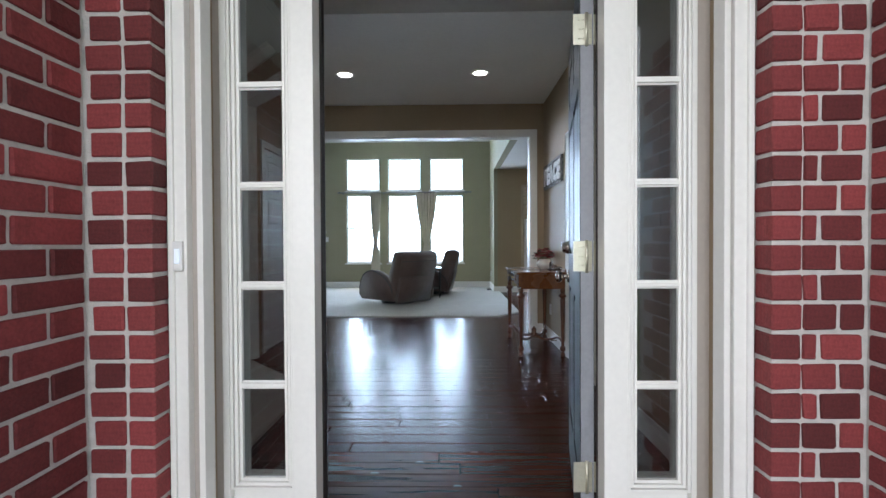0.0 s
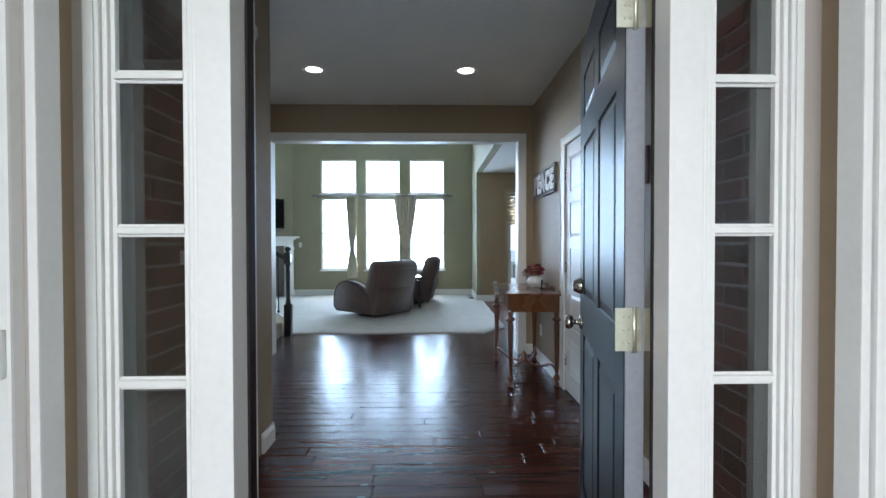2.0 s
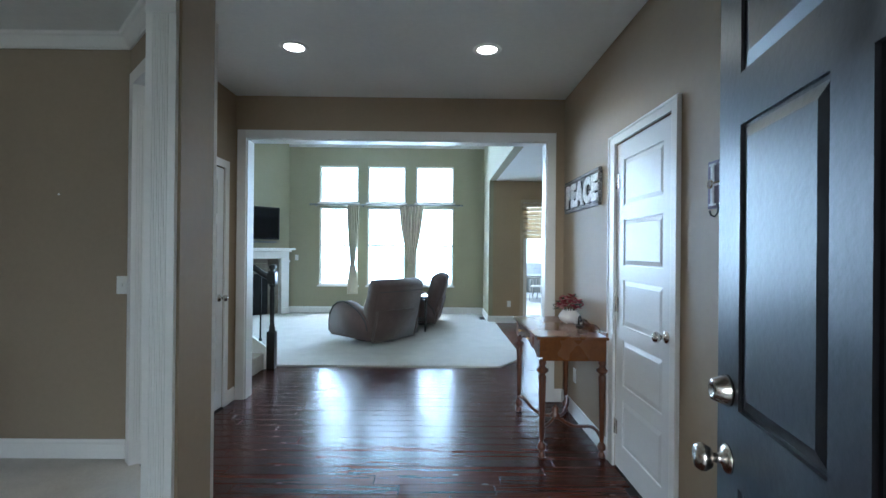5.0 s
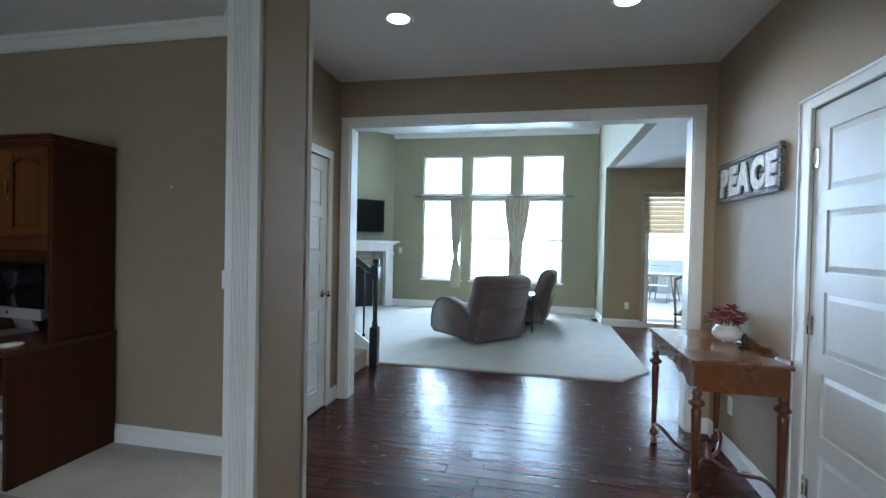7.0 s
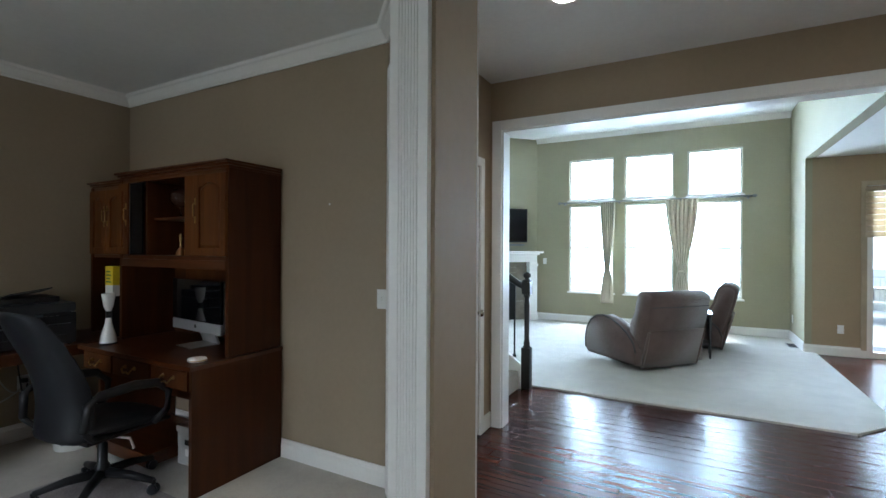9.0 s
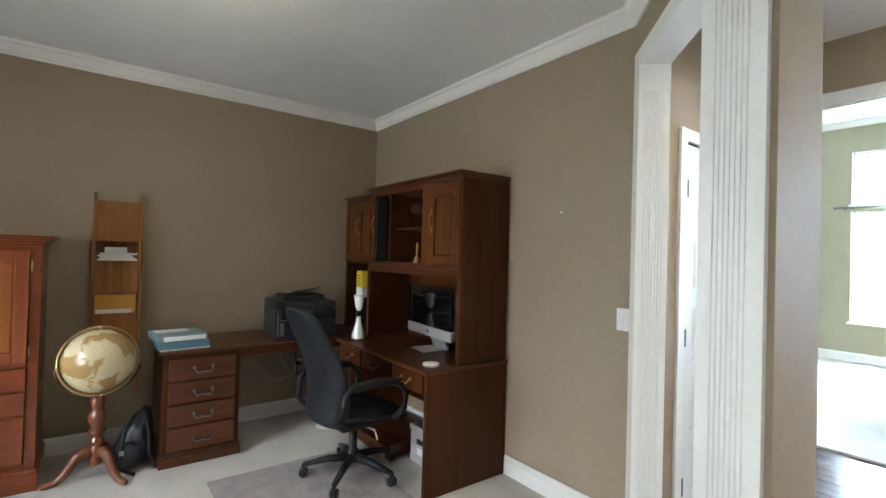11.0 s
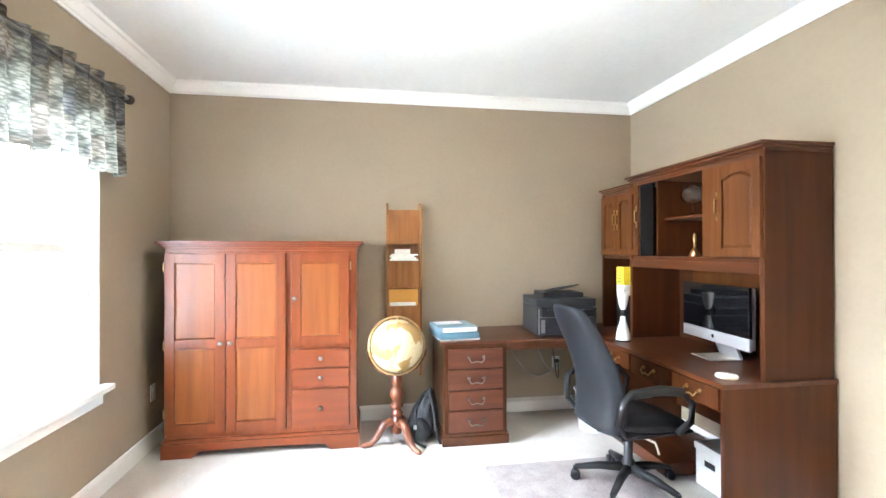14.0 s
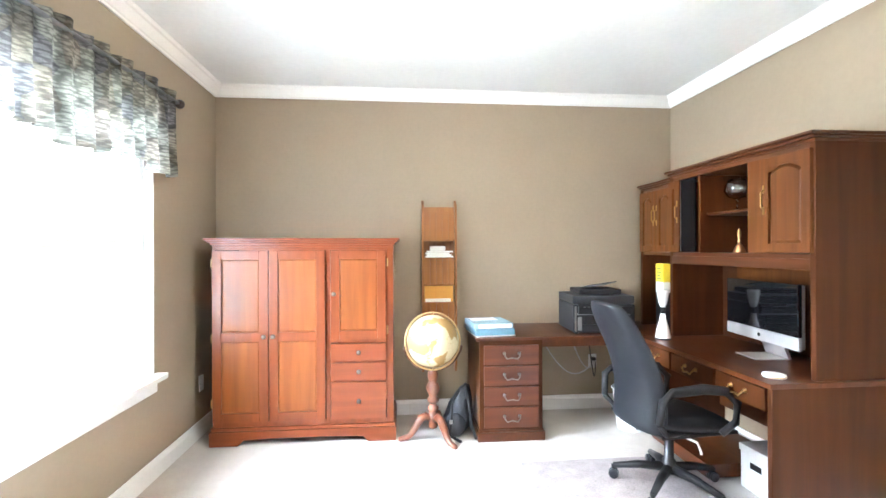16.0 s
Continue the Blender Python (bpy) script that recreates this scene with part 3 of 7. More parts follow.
# edge strip is greyed: the shade on the door edge is in its colour
part("edge_strip", box(-0.006, 0.0, 0.002, 0.043, 0, 2.03), mat("shaded_door_edge", (0.27, 0.275, 0.30), 0.5), _d, "door edge with weatherstrip, toned grey for shade")
for _z in (0.295, 1.03, 1.775):
    hinge(_d, -0.008, 0.024, _z, M_HINGE, h=0.10, ang=-_ang)
# entry frame with sidelights
_f = thing("front_door_frame", "white front door frame with two divided sidelights", "door frame", pose(0, 0, 0), kind="structure")
JL, JR = -0.217, 0.672
part("jamb", box(JL - 0.07, JL, 1.728, YF, -0.02, 2.08, 0.003), M_WHITE, _f)
_bm = box(JR, JR + 0.073, 1.728, 1.80, -0.02, 2.08, 0.003)
add_box(_bm, JR + 0.03, JR + 0.073, 1.80, YF, -0.02, 2.08)
part("jamb", _bm, M_WHITE, _f)
part("weatherstrip", box(JL, JL + 0.006, 1.80, 1.835, 0, 2.05), M_FLOORBASE, _f, "dark weatherstrip")
part("weatherstrip", box(JR - 0.004, JR, 1.792, 1.80, 0, 2.05), M_FLOORBASE, _f, "dark weatherstrip")
part("head", box(-0.53, 0.99, 1.72, YF, 2.04, 2.09), M_WHITE, _f)
part("sill", box(-0.53, 0.99, 1.60, YF, -0.17, 0.0, 0.006), mat("threshold_metal", (0.25, 0.2, 0.15), 0.4, 0.7), _f, "bronze door sill")
ZB, ZT = 0.352, 1.885
for _g0, _g1, _sgn in ((-0.453, -0.319, -1), (0.777, 0.902, 1)):
    s = thing("sidelight", "", "")
    s.parent = _f
    bm = bmesh.new()
    for x0, x1, z0, z1 in ((_g0 - 0.032, _g0, 0.0, 2.04), (_g1, _g1 + 0.032, 0.0, 2.04), (_g0, _g1, 0.0, ZB), (_g0, _g1, ZT, 2.04)):
        add_box(bm, x0, x1, 1.748, 1.80, z0, z1)
    part("sash", bm, M_WHITE, s)
    # three stepped beads round the glass, then a flat outer stile
    for k, (o0, o1) in enumerate(((0.0, 0.009), (0.012, 0.022), (0.024, 0.033))):
        y_in = (1.742, 1.736, 1.729)[k]
        bm = bmesh.new()
        add_box(bm, _g0 - o1, _g0 - o0, y_in, 1.752, ZB - o1, ZT + o1, 0.003)
        add_box(bm, _g1 + o0, _g1 + o1, y_in, 1.752, ZB - o1, ZT + o1, 0.003)
        add_box(bm, _g0 - o0, _g1 + o0, y_in, 1.752, ZB - o1, ZB - o0, 0.003)
        add_box(bm, _g0 - o0, _g1 + o0, y_in, 1.752, ZT + o0, ZT + o1, 0.003)
        part("molding", bm, M_WHITE, s)
    xa, xb = (_g0 - 0.055, _g0 - 0.034) if _sgn < 0 else (_g1 + 0.034, _g1 + 0.05)
    part("stile", box(xa, xb, 1.727, 1.80, 0.0, 2.04, 0.003), M_WHITE, s)
    zs = [ZB] + [0.645 + 0.3125 * i for i in range(4)] + [ZT]
    for z in zs[1:-1]:
        bm = prism([(-0.013, 0), (-0.013, -0.004), (-0.008, -0.006), (-0.006, -0.013), (0.006, -0.013), (0.008, -0.006), (0.013, -0.004), (0.013, 0)], _g1 - _g0 + 0.004, Matrix(((0, 0, 1, _g0 - 0.002), (0, 1, 0, 1.7515), (1, 0, 0, z), (0, 0, 0, 1))))
        part("muntin", bm, M_WHITE, s)
    for z0, z1 in zip(zs, zs[1:]):
        g = part("pane", box(_g0, _g1, 1.755, 1.759, z0, z1), M_SIDEGLASS, s)
        g.visible_shadow = False
# mullion posts, recessed painted panels and outer casings
for sgn, x_in, x_bead, x_out, x_mold in ((-1, -0.509, -0.506, -0.541, -0.59), (1, 0.953, 0.970, 0.986, 1.035)):
    lo, hi = sorted((x_in, x_out + sgn * 0.03))
    part("side_panel", box(lo, hi, 1.731, 1.76, -0.1, 2.1), M_PANEL_EXT, _f, "grey-beige painted recessed panel")
    part("bead", box(x_bead - 0.009, x_bead + 0.009, 1.604, 1.66, -0.1, 2.1, 0.004), M_WHITE, _f)
    lo, hi = sorted((x_bead + sgn * 0.009, x_out))
    part("reveal", box(lo, hi, 1.628, 1.66, -0.1, 2.1), M_PANEL_EXT, _f)
    lo, hi = sorted((x_out, x_mold))
    bm = box(lo, hi, 1.60, 1.66, -0.1, 2.15, 0.006)
    add_box(bm, hi - 0.016 if sgn > 0 else lo, hi if sgn > 0 else lo + 0.016, 1.59, 1.602, -0.1, 2.15, 0.004)
    part("brickmold", bm, M_WHITE, _f)
# doorbell
_b = thing("doorbell", "white rectangular doorbell button on door casing", "doorbell", pose(-0.562, 1.60, 1.055))
part("plate", box(-0.014, 0.014, -0.012, 0, -0.042, 0.042, 0.004), M_DOORWHITE, _b)
part("button", box(-0.006, 0.006, -0.016, -0.011, -0.02, 0.02, 0.002), glow("bell_lens", (0.8, 0.9, 1.0), 0.4), _b, "pale button")


# windows of the living room
def sash_window(name, x0, x1, y, z0, z1, mid, label):
    w = thing(name, label, "window", pose(0, 0, 0), kind="structure")
    bm = bmesh.new()
    for a, b, c, d in ((x0, x0 + 0.035, z0, z1), (x1 - 0.035, x1, z0, z1), (x0 + 0.035, x1 - 0.035, z0, z0 + 0.04), (x0 + 0.035, x1 - 0.035, z1 - 0.035, z1)):
        add_box(bm, a, b, y + 0.05, y + 0.11, c, d)
    part("window_frame", bm, M_WHITE, w)
    if mid:
        part("meeting_rail", box(x0 + 0.035, x1 - 0.035, y + 0.055, y + 0.105, mid - 0.02, mid + 0.02), M_WHITE, w)
    part("window_sill", box(x0 - 0.03, x1 + 0.03, y - 0.03, y + 0.05, z0 - 0.03, z0 + 0.001, 0.004), M_WHITE, w)
    spans = [(z0 + 0.04, mid - 0.02), (mid + 0.02, z1 - 0.035)] if mid else [(z0 + 0.04, z1 - 0.035)]
    for a, b in spans:
        g = part("pane", box(x0 + 0.035, x1 - 0.035, y + 0.078, y + 0.082, a, b), M_GLASS, w)
        g.visible_shadow = False
    return w


for _i, (_x0, _x1) in enumerate(COLS):
    sash_window("window_%d" % (_i + 1), _x0, _x1, LW, ROWZ[0][0], ROWZ[0][1], 1.45, "white double-hung living-room window")
    sash_window("window_%d" % (_i + 4), _x0, _x1, LW, ROWZ[1][0], ROWZ[1][1], 0, "white fixed transom window")
# office window
_w = thing("window_7", "white double-hung office window with deep sill", "window", pose(0, 0, 0), kind="structure")
_mid = (WX0 + WX1) / 2
_bm = bmesh.new()
for _a, _b2 in ((WX0, WX0 + 0.06), (_mid - 0.05, _mid + 0.05), (WX1 - 0.06, WX1)):
    add_box(_bm, _a, _b2, OS - 0.14, OS - 0.05, WZ0, WZ1)
for _a, _b2 in ((WX0 + 0.06, _mid - 0.05), (_mid + 0.05, WX1 - 0.06)):
    add_box(_bm, _a, _b2, OS - 0.13, OS - 0.062, WZ0, WZ0 + 0.05)
    add_box(_bm, _a, _b2, OS - 0.13, OS - 0.06, WZ1 - 0.05, WZ1)
    add_box(_bm, _a, _b2, OS - 0.12, OS - 0.07, 1.40, 1.45)
    g = part("pane", box(_a, _b2, OS - 0.10, OS - 0.096, WZ0 + 0.05, WZ1 - 0.05), M_GLASS, _w)
    g.visible_shadow = False
part("window_frame", _bm, M_WHITE, _w)
_bm = box(WX0 - 0.05, WX1 + 0.05, OS - 0.06, OS + 0.065, WZ0 - 0.028, WZ0 + 0.006, 0.008)
add_box(_bm, WX0 - 0.01, WX1 + 0.01, OS, OS + 0.02, WZ0 - 0.10, WZ0 - 0.033, 0.005)
part("window_sill", _bm, M_WHITE, _w)
_bm = box(WX0 - 0.004, WX0 + 0.012, OS - 0.048, OS + 0.004, WZ0 + 0.007, WZ1)
part("reveal", _bm, M_WHITE, _w)
# patio door
_p = thing("patio_door", "white sliding glass patio door with raised shade", "patio door", pose(0, 0, 0), kind="structure")
_bm = bmesh.new()
_xm = (SL0 + SL1) / 2
for _a, _b2 in ((SL0, SL0 + 0.07), (_xm - 0.05, _xm + 0.05), (SL1 - 0.07, SL1)):
    add_box(_bm, _a, _b2, KY + 0.02, KY + 0.12, 0, SLT)
for _a, _b2 in ((SL0 + 0.07, _xm - 0.05), (_xm + 0.05, SL1 - 0.07)):
    add_box(_bm, _a, _b2, KY + 0.03, KY + 0.11, 0, 0.08)
    add_box(_bm, _a, _b2, KY + 0.03, KY + 0.11, SLT - 0.07, SLT)
    g = part("pane", box(_a, _b2, KY + 0.065, KY + 0.07, 0.08, SLT - 0.07), M_GLASS, _p)
    g.visible_shadow = False
part("door_frame", _bm, M_WHITE, _p)
_bm = bmesh.new()
for _a, _b2, _c, _e in ((SL0 - 0.06, SL0, 0, SLT + 0.06), (SL1, SL1 + 0.06, 0, SLT + 0.06), (SL0, SL1, SLT, SLT + 0.06)):
    add_box(_bm, _a, _b2, KY - 0.015, KY, _c, _e, 0.004)
part("casing", _bm, mat("tan_casing_paint", (0.42, 0.34, 0.23), 0.5), _p, "tan painted casing")
_s = thing("window_shade", "tan woven roll-up shade over patio door", "shade", pose(0, 0, 0))
M_SHADE = mat("woven_shade", (0.52, 0.44, 0.32), 0.8, var=0.2, scale=30, bump=0.5, bump_scale=200)
_nt = M_SHADE.node_tree
_tr, _ms2 = _nt.nodes.new("ShaderNodeBsdfTranslucent"), _nt.nodes.new("ShaderNodeMixShader")
_tr.inputs["Color"].default_value = (0.60, 0.50, 0.36, 1)
_ms2.inputs["Fac"].default_value = 0.6
_nt.links.new(_nt.nodes["Principled BSDF"].outputs[0], _ms2.inputs[1])
_nt.links.new(_tr.outputs[0], _ms2.inputs[2])
_nt.links.new(_ms2.outputs[0], _nt.nodes["Material Output"].inputs["Surface"])
for _i in range(9):
    _z = SLT - 0.01 - 0.075 * _i
    part("fold", prism([(0, 0), (0.02, -0.01), (0.026, -0.05), (0.012, -0.073), (0, -0.073)], SL1 - SL0 + 0.04, Matrix(((0, 0, 1, SL0 - 0.02), (-1, 0, 0, KY - 0.001), (0, 1, 0, _z), (0, 0, 0, 1)))), M_SHADE, _s)

# ---- foyer and living-room things ----
M_TABLE = wood("honey_brown_wood", (0.112, 0.035, 0.006), (0.155, 0.052, 0.0095), 0.26, "y", 1.0, 0.3)
M_TABLELEG = wood("turned_brown_wood", (0.055, 0.015, 0.005), (0.135, 0.042, 0.012), 0.3, "z", 1.5, 0.3)
M_GREYFAB = mat("grey_brown_microfiber", (0.138, 0.094, 0.082), 0.9, var=0.2, scale=6, bump=0.5, bump_scale=300, spec=0.2, sheen=0.4)
M_DARKFAB = mat("dark_leatherette", (0.07, 0.062, 0.06), 0.6, var=0.2, scale=6, bump=0.4, bump_scale=120)
M_BLACK = mat("black_plastic", (0.009, 0.009, 0.010), 0.42, var=0.15, spec=0.35)
M_BLACKWOOD = mat("black_stained_wood", (0.012, 0.009, 0.008), 0.3, var=0.3, scale=8, coat=0.2)
M_CREAMCLOTH = mat("cream_curtain", (0.62, 0.56, 0.43), 0.9, var=0.1, scale=12, bump=0.3, bump_scale=300)
M_GUNMETAL = mat("grey_metal", (0.25, 0.25, 0.25), 0.4, 0.8)
M_PLATE = mat("white_plastic", (0.80, 0.79, 0.76), 0.35, var=0.02)
M_BRASS = mat("brass", (0.60, 0.42, 0.20), 0.3, 1.0, var=0.08)


def soft(bm, ob_parent, name, material, label="", level=2, m=None):
    ob = part(name, bm, material, ob_parent, label, m)
    mod = ob.modifiers.new("round", "SUBSURF")
    mod.levels = mod.render_levels = level
    for f in ob.data.polygons:
        f.use_smooth = True
    return ob


def cushion(x0, x1, y0, y1, z0, z1, r=0.03):
    """A padded block: bevelled cage to be smoothed."""
    bm = box(x0, x1, y0, y1, z0, z1)
    bmesh.ops.bevel(bm, geom=bm.edges[:], offset=r, segments=2, affect="EDGES")
    for f in bm.faces:
        f.smooth = True
    return bm


# recessed ceiling lights
def can_light(x, y):
    c = thing("recessed_light", "white recessed ceiling can light, switched on", "ceiling light", pose(x, y, CEIL), group="recessed foyer lights")
    bm = lathe([(0.068, 0.0), (0.095, 0.0), (0.098, -0.004), (0.092, -0.008), (0.068, -0.006)], 32, caps=False)
    part("trim_ring", bm, M_WHITE, c)
    part("lens", lathe([(0.068, -0.002), (0.066, -0.005), (0.001, -0.006)], 32), M_LAMPGLOW, c, "glowing lens")


for _x in (-0.838, 0.484):
    can_light(_x, 4.85)


def plate(name, m, label, category, toggles=1, outlet=False):
    p = thing(name, label, category, m)
    part("cover_plate", box(-0.035, 0.035, -0.006, 0, -0.058, 0.058, 0.003), M_PLATE, p)
    if outlet:
        for z in (-0.022, 0.022):
            part("socket", box(-0.014, 0.014, -0.009, -0.005, z - 0.013, z + 0.013, 0.003), M_PLATE, p)
    else:
        part("toggle", box(-0.005, 0.005, -0.014, -0.005, -0.011, 0.011, 0.002), M_PLATE, p)
    return p


plate("light_switch", pose(-1.868, ON, 1.12), "white toggle light switch on office wall", "light switch")
plate("wall_outlet", pose(XR, 5.50, 0.34, 0, 0, -90), "white wall outlet behind console table", "outlet", outlet=True)
plate("light_switch", pose(-2.86, LW, 1.18), "white light switch on living-room wall", "light switch")
plate("wall_outlet", pose(1.50, KY, 0.36), "white outlet on tan wall", "outlet", outlet=True)
plate("wall_outlet", pose(1.11, 11.3, 0.36, 0, 0, -90), "white outlet on sage wall", "outlet", outlet=True)
plate("wall_outlet", pose(-4.28, OS, 0.40, 0, 0, 180), "white wall outlet beside armoire", "outlet", outlet=True)
plate("wall_outlet", pose(OW, 3.95, 0.42, 0, 0, 90), "white wall outlet under desk", "outlet", outlet=True)
solid("wall_nail", lathe([(0.006, 0), (0.007, 0.004), (0.003, 0.007)], 10, pose(-2.28, ON, 1.70, 90, 0, 0)), M_PLATE, "small white anchor in tan office wall", "wall anchor")

# console table: top, apron with a scalloped edge, drawer, turned legs, scrolled stretcher
TX0, TX1, TY0, TY1, TZ = 0.83, 1.285, 4.71, 5.64, 0.805
_t = thing("console_table", "honey-brown antique console table with turned legs", "console table", pose(0, 0, 0))
part("tabletop", box(TX0 - 0.02, TX1, TY0 - 0.02, TY1 + 0.02, TZ - 0.022, TZ, 0.007), M_TABLE, _t)
_bm = prism([(TY0 + 0.0, TZ - 0.022)] + [(TY0 + (TY1 - TY0) * i / 24, TZ - 0.15 + 0.05 * (0.5 - 0.5 * math.cos(i / 24 * 2 * math.pi)) + 0.012 * math.cos(i / 24 * 10 * math.pi)) for i in range(25)] + [(TY1, TZ - 0.022)], 0.02, Matrix(((0, 0, 1, TX0 + 0.004), (1, 0, 0, 0), (0, 1, 0, 0), (0, 0, 0, 1))))
part("front_apron", _bm, M_TABLE, _t)
part("drawer_front", box(TX0 - 0.004, TX0 + 0.006, TY0 + 0.2, TY1 - 0.2, TZ - 0.10, TZ - 0.035, 0.003), M_TABLE, _t)
for _y in (TY0 + 0.3, TY1 - 0.3):
    part("drawer_pull", lathe([(0.004, 0), (0.006, 0.01), (0.012, 0.016), (0.010, 0.022), (0.002, 0.024)], 12, pose(TX0 - 0.004, _y, TZ - 0.07, 0, -90, 0)), M_BRASS, _t, "small brass drawer pull")
for _y0 in (TY0, TY1 - 0.02):
    part("end_apron", box(TX0 + 0.024, TX1 - 0.02, _y0, _y0 + 0.02, TZ - 0.16, TZ - 0.022, 0.002), M_TABLE, _t)
part("back_apron", box(TX1 - 0.02, TX1, TY0 + 0.02, TY1 - 0.02, TZ - 0.16, TZ - 0.022, 0.002), M_TABLE, _t)
_bm = prism([(TY0, TZ)] + [(TY0 + (TY1 - TY0) * i / 20, TZ + 0.018 + 0.02 * math.sin(i / 20 * math.pi) + 0.008 * math.cos(i * 1.2)) for i in range(21)] + [(TY1, TZ)], 0.014, Matrix(((0, 0, 1, TX1 - 0.014), (1, 0, 0, 0), (0, 1, 0, 0), (0, 0, 0, 1))))
part("back_rail", _bm, M_TABLE, _t, "low scalloped back rail")
LEGP = [(0.014, 0.0), (0.022, 0.006), (0.024, 0.02), (0.016, 0.034), (0.012, 0.045), (0.026, 0.055), (0.030, 0.075), (0.022, 0.092), (0.013, 0.10), (0.014, 0.115), (0.016, 0.14), (0.024, 0.50), (0.026, 0.535), (0.018, 0.55), (0.024, 0.558), (0.040, 0.572), (0.040, 0.585), (0.022, 0.598), (0.018, 0.61), (0.026, 0.625), (0.022, 0.645)]
for _x in (TX0 + 0.028, TX1 - 0.03):
    for _y in (TY0 + 0.028, TY1 - 0.028):
        part("leg", lathe(LEGP, 18, pose(_x, _y, 0)), M_TABLELEG, _t)
_cx, _cy = (TX0 + TX1) / 2, (TY0 + TY1) / 2
for _x in (TX0 + 0.028, TX1 - 0.03):
    for _y in (TY0 + 0.028, TY1 - 0.028):
        pts = [(_x + (_cx - _x) * s, _y + (_cy - _y) * s + 0.0, 0.125 + 0.03 * math.sin(s * 2 * math.pi)) for s in (i / 12 for i in range(13))]
        part("stretcher", sweep([(p[0] + 0.05 * math.sin(i / 12 * math.pi) * (1 if _x > _cx else -1), p[1], p[2]) for i, p in enumerate(pts)], 0.012, 8), M_TABLELEG, _t)
part("finial", lathe([(0.035, 0.105), (0.04, 0.13), (0.02, 0.15), (0.028, 0.175), (0.01, 0.20), (0.002, 0.21)], 14, pose(_cx, _cy, 0)), M_TABLELEG, _t)

# flower vase
_v = thing("flower_vase", "white ceramic pot with red and pink silk flowers", "vase", pose(1.195, 5.30, TZ) @ Matrix.Scale(1.04, 4))
M_CERAMIC = mat("white_ceramic", (0.80, 0.78, 0.74), 0.15, var=0.06, scale=15, coat=0.5)
part("pot", lathe([(0.03, 0.0), (0.035, 0.006), (0.066, 0.014), (0.082, 0.036), (0.082, 0.056), (0.066, 0.082), (0.056, 0.09), (0.06, 0.098), (0.054, 0.098), (0.05, 0.085)], 24), M_CERAMIC, _v)
for _i in range(4):
    _a = radians(45 + 90 * _i)
    part("foot", lathe([(0.008, 0), (0.012, 0.012), (0.007, 0.024)], 8, pose(0.045 * math.cos(_a), 0.045 * math.sin(_a), 0)), M_CERAMIC, _v)
M_RED, M_PINK, M_LEAF = mat("red_petal", (0.28, 0.012, 0.025), 0.7, var=0.3, scale=40), mat("pink_petal", (0.62, 0.25, 0.25), 0.7, var=0.3, scale=40), mat("dark_leaf", (0.05, 0.06, 0.03), 0.7, var=0.3, scale=40)
_rng = random.Random(5)
for _i in range(52):
    a, r, h = _rng.uniform(0, 6.283), 0.10 * math.sqrt(_rng.random()), _rng.uniform(-0.015, 0.05)
    c = Vector((r * math.cos(a), r * math.sin(a), 0.118 + h + 0.055 * (1 - r / 0.10)))
    bm = bmesh.new()
    for k in range(7):
        pa = k * 0.9 + _rng.random()
        tip = c + Vector((0.034 * math.cos(pa), 0.034 * math.sin(pa), _rng.uniform(-0.012, 0.02)))
        side = Vector((-math.sin(pa), math.cos(pa), 0.3)) * 0.012
        vs = [bm.verts.new(p) for p in (c, (c + tip) / 2 + side, tip, (c + tip) / 2 - side + Vector((0, 0, 0.006)))]
        bm.faces.new(vs)
    part("flower", bm, (M_RED, M_RED, M_PINK, M_RED, M_LEAF)[_i % 5], _v)
for _i in range(6):
    a = _i * 1.05
    part("stem", sweep([(0.02 * math.cos(a), 0.02 * math.sin(a), 0.06), (0.05 * math.cos(a), 0.05 * math.sin(a), 0.13)], 0.003, 5), M_LEAF, _v)
_ds = thing("door_stop", "spring door stop on baseboard", "door stop", pose(XR - 0.016, 5.12, 0.07, 0, -90, 0))
part("spring", lathe([(0.008, 0), (0.009, 0.004)] + [(0.006 + 0.0015 * (k % 2), 0.006 + 0.004 * k) for k in range(14)] + [(0.005, 0.064)], 10), M_NICKEL, _ds)
part("tip", lathe([(0.007, 0.062), (0.008, 0.072), (0.004, 0.078)], 10), M_PLATE, _ds)
# small dark ornament beside the vase
_o = thing("table_ornament", "small dark curled ornament on console table", "ornament", pose(1.215, 5.10, TZ))
part("base", lathe([(0.03, 0), (0.032, 0.006), (0.02, 0.012), (0.004, 0.014)], 16), M_BLACK, _o)
part("loop", sweep([(0.0, 0.03 * math.cos(a), 0.045 + 0.035 * math.sin(a)) for a in (radians(-80 + 22 * i) for i in range(13))], 0.006, 8), M_BLACK, _o)


# wall sign reading PEACE
def text_mesh(parent, name, s, size, depth, material, m, bold=0.012):
    """Letters as meshes, one for each character."""
    x = 0.0
    for ch in s:
        cu = bpy.data.curves.new(name, "FONT")
        cu.body, cu.size, cu.extrude, cu.offset = ch, size, depth, bold
        ob = new(name, cu)
        me = bpy.data.meshes.new_from_object(ob.evaluated_get(bpy.context.evaluated_depsgraph_get()))
        bpy.data.objects.remove(ob)
        me.materials.clear()
        me.materials.append(material)
        w = max(v.co.x for v in me.vertices)
        lt = new(name, me)
        lt.parent = parent
        lt.matrix_basis = m @ pose(x, 0, 0)
        x += w + 0.055 * size
    return x


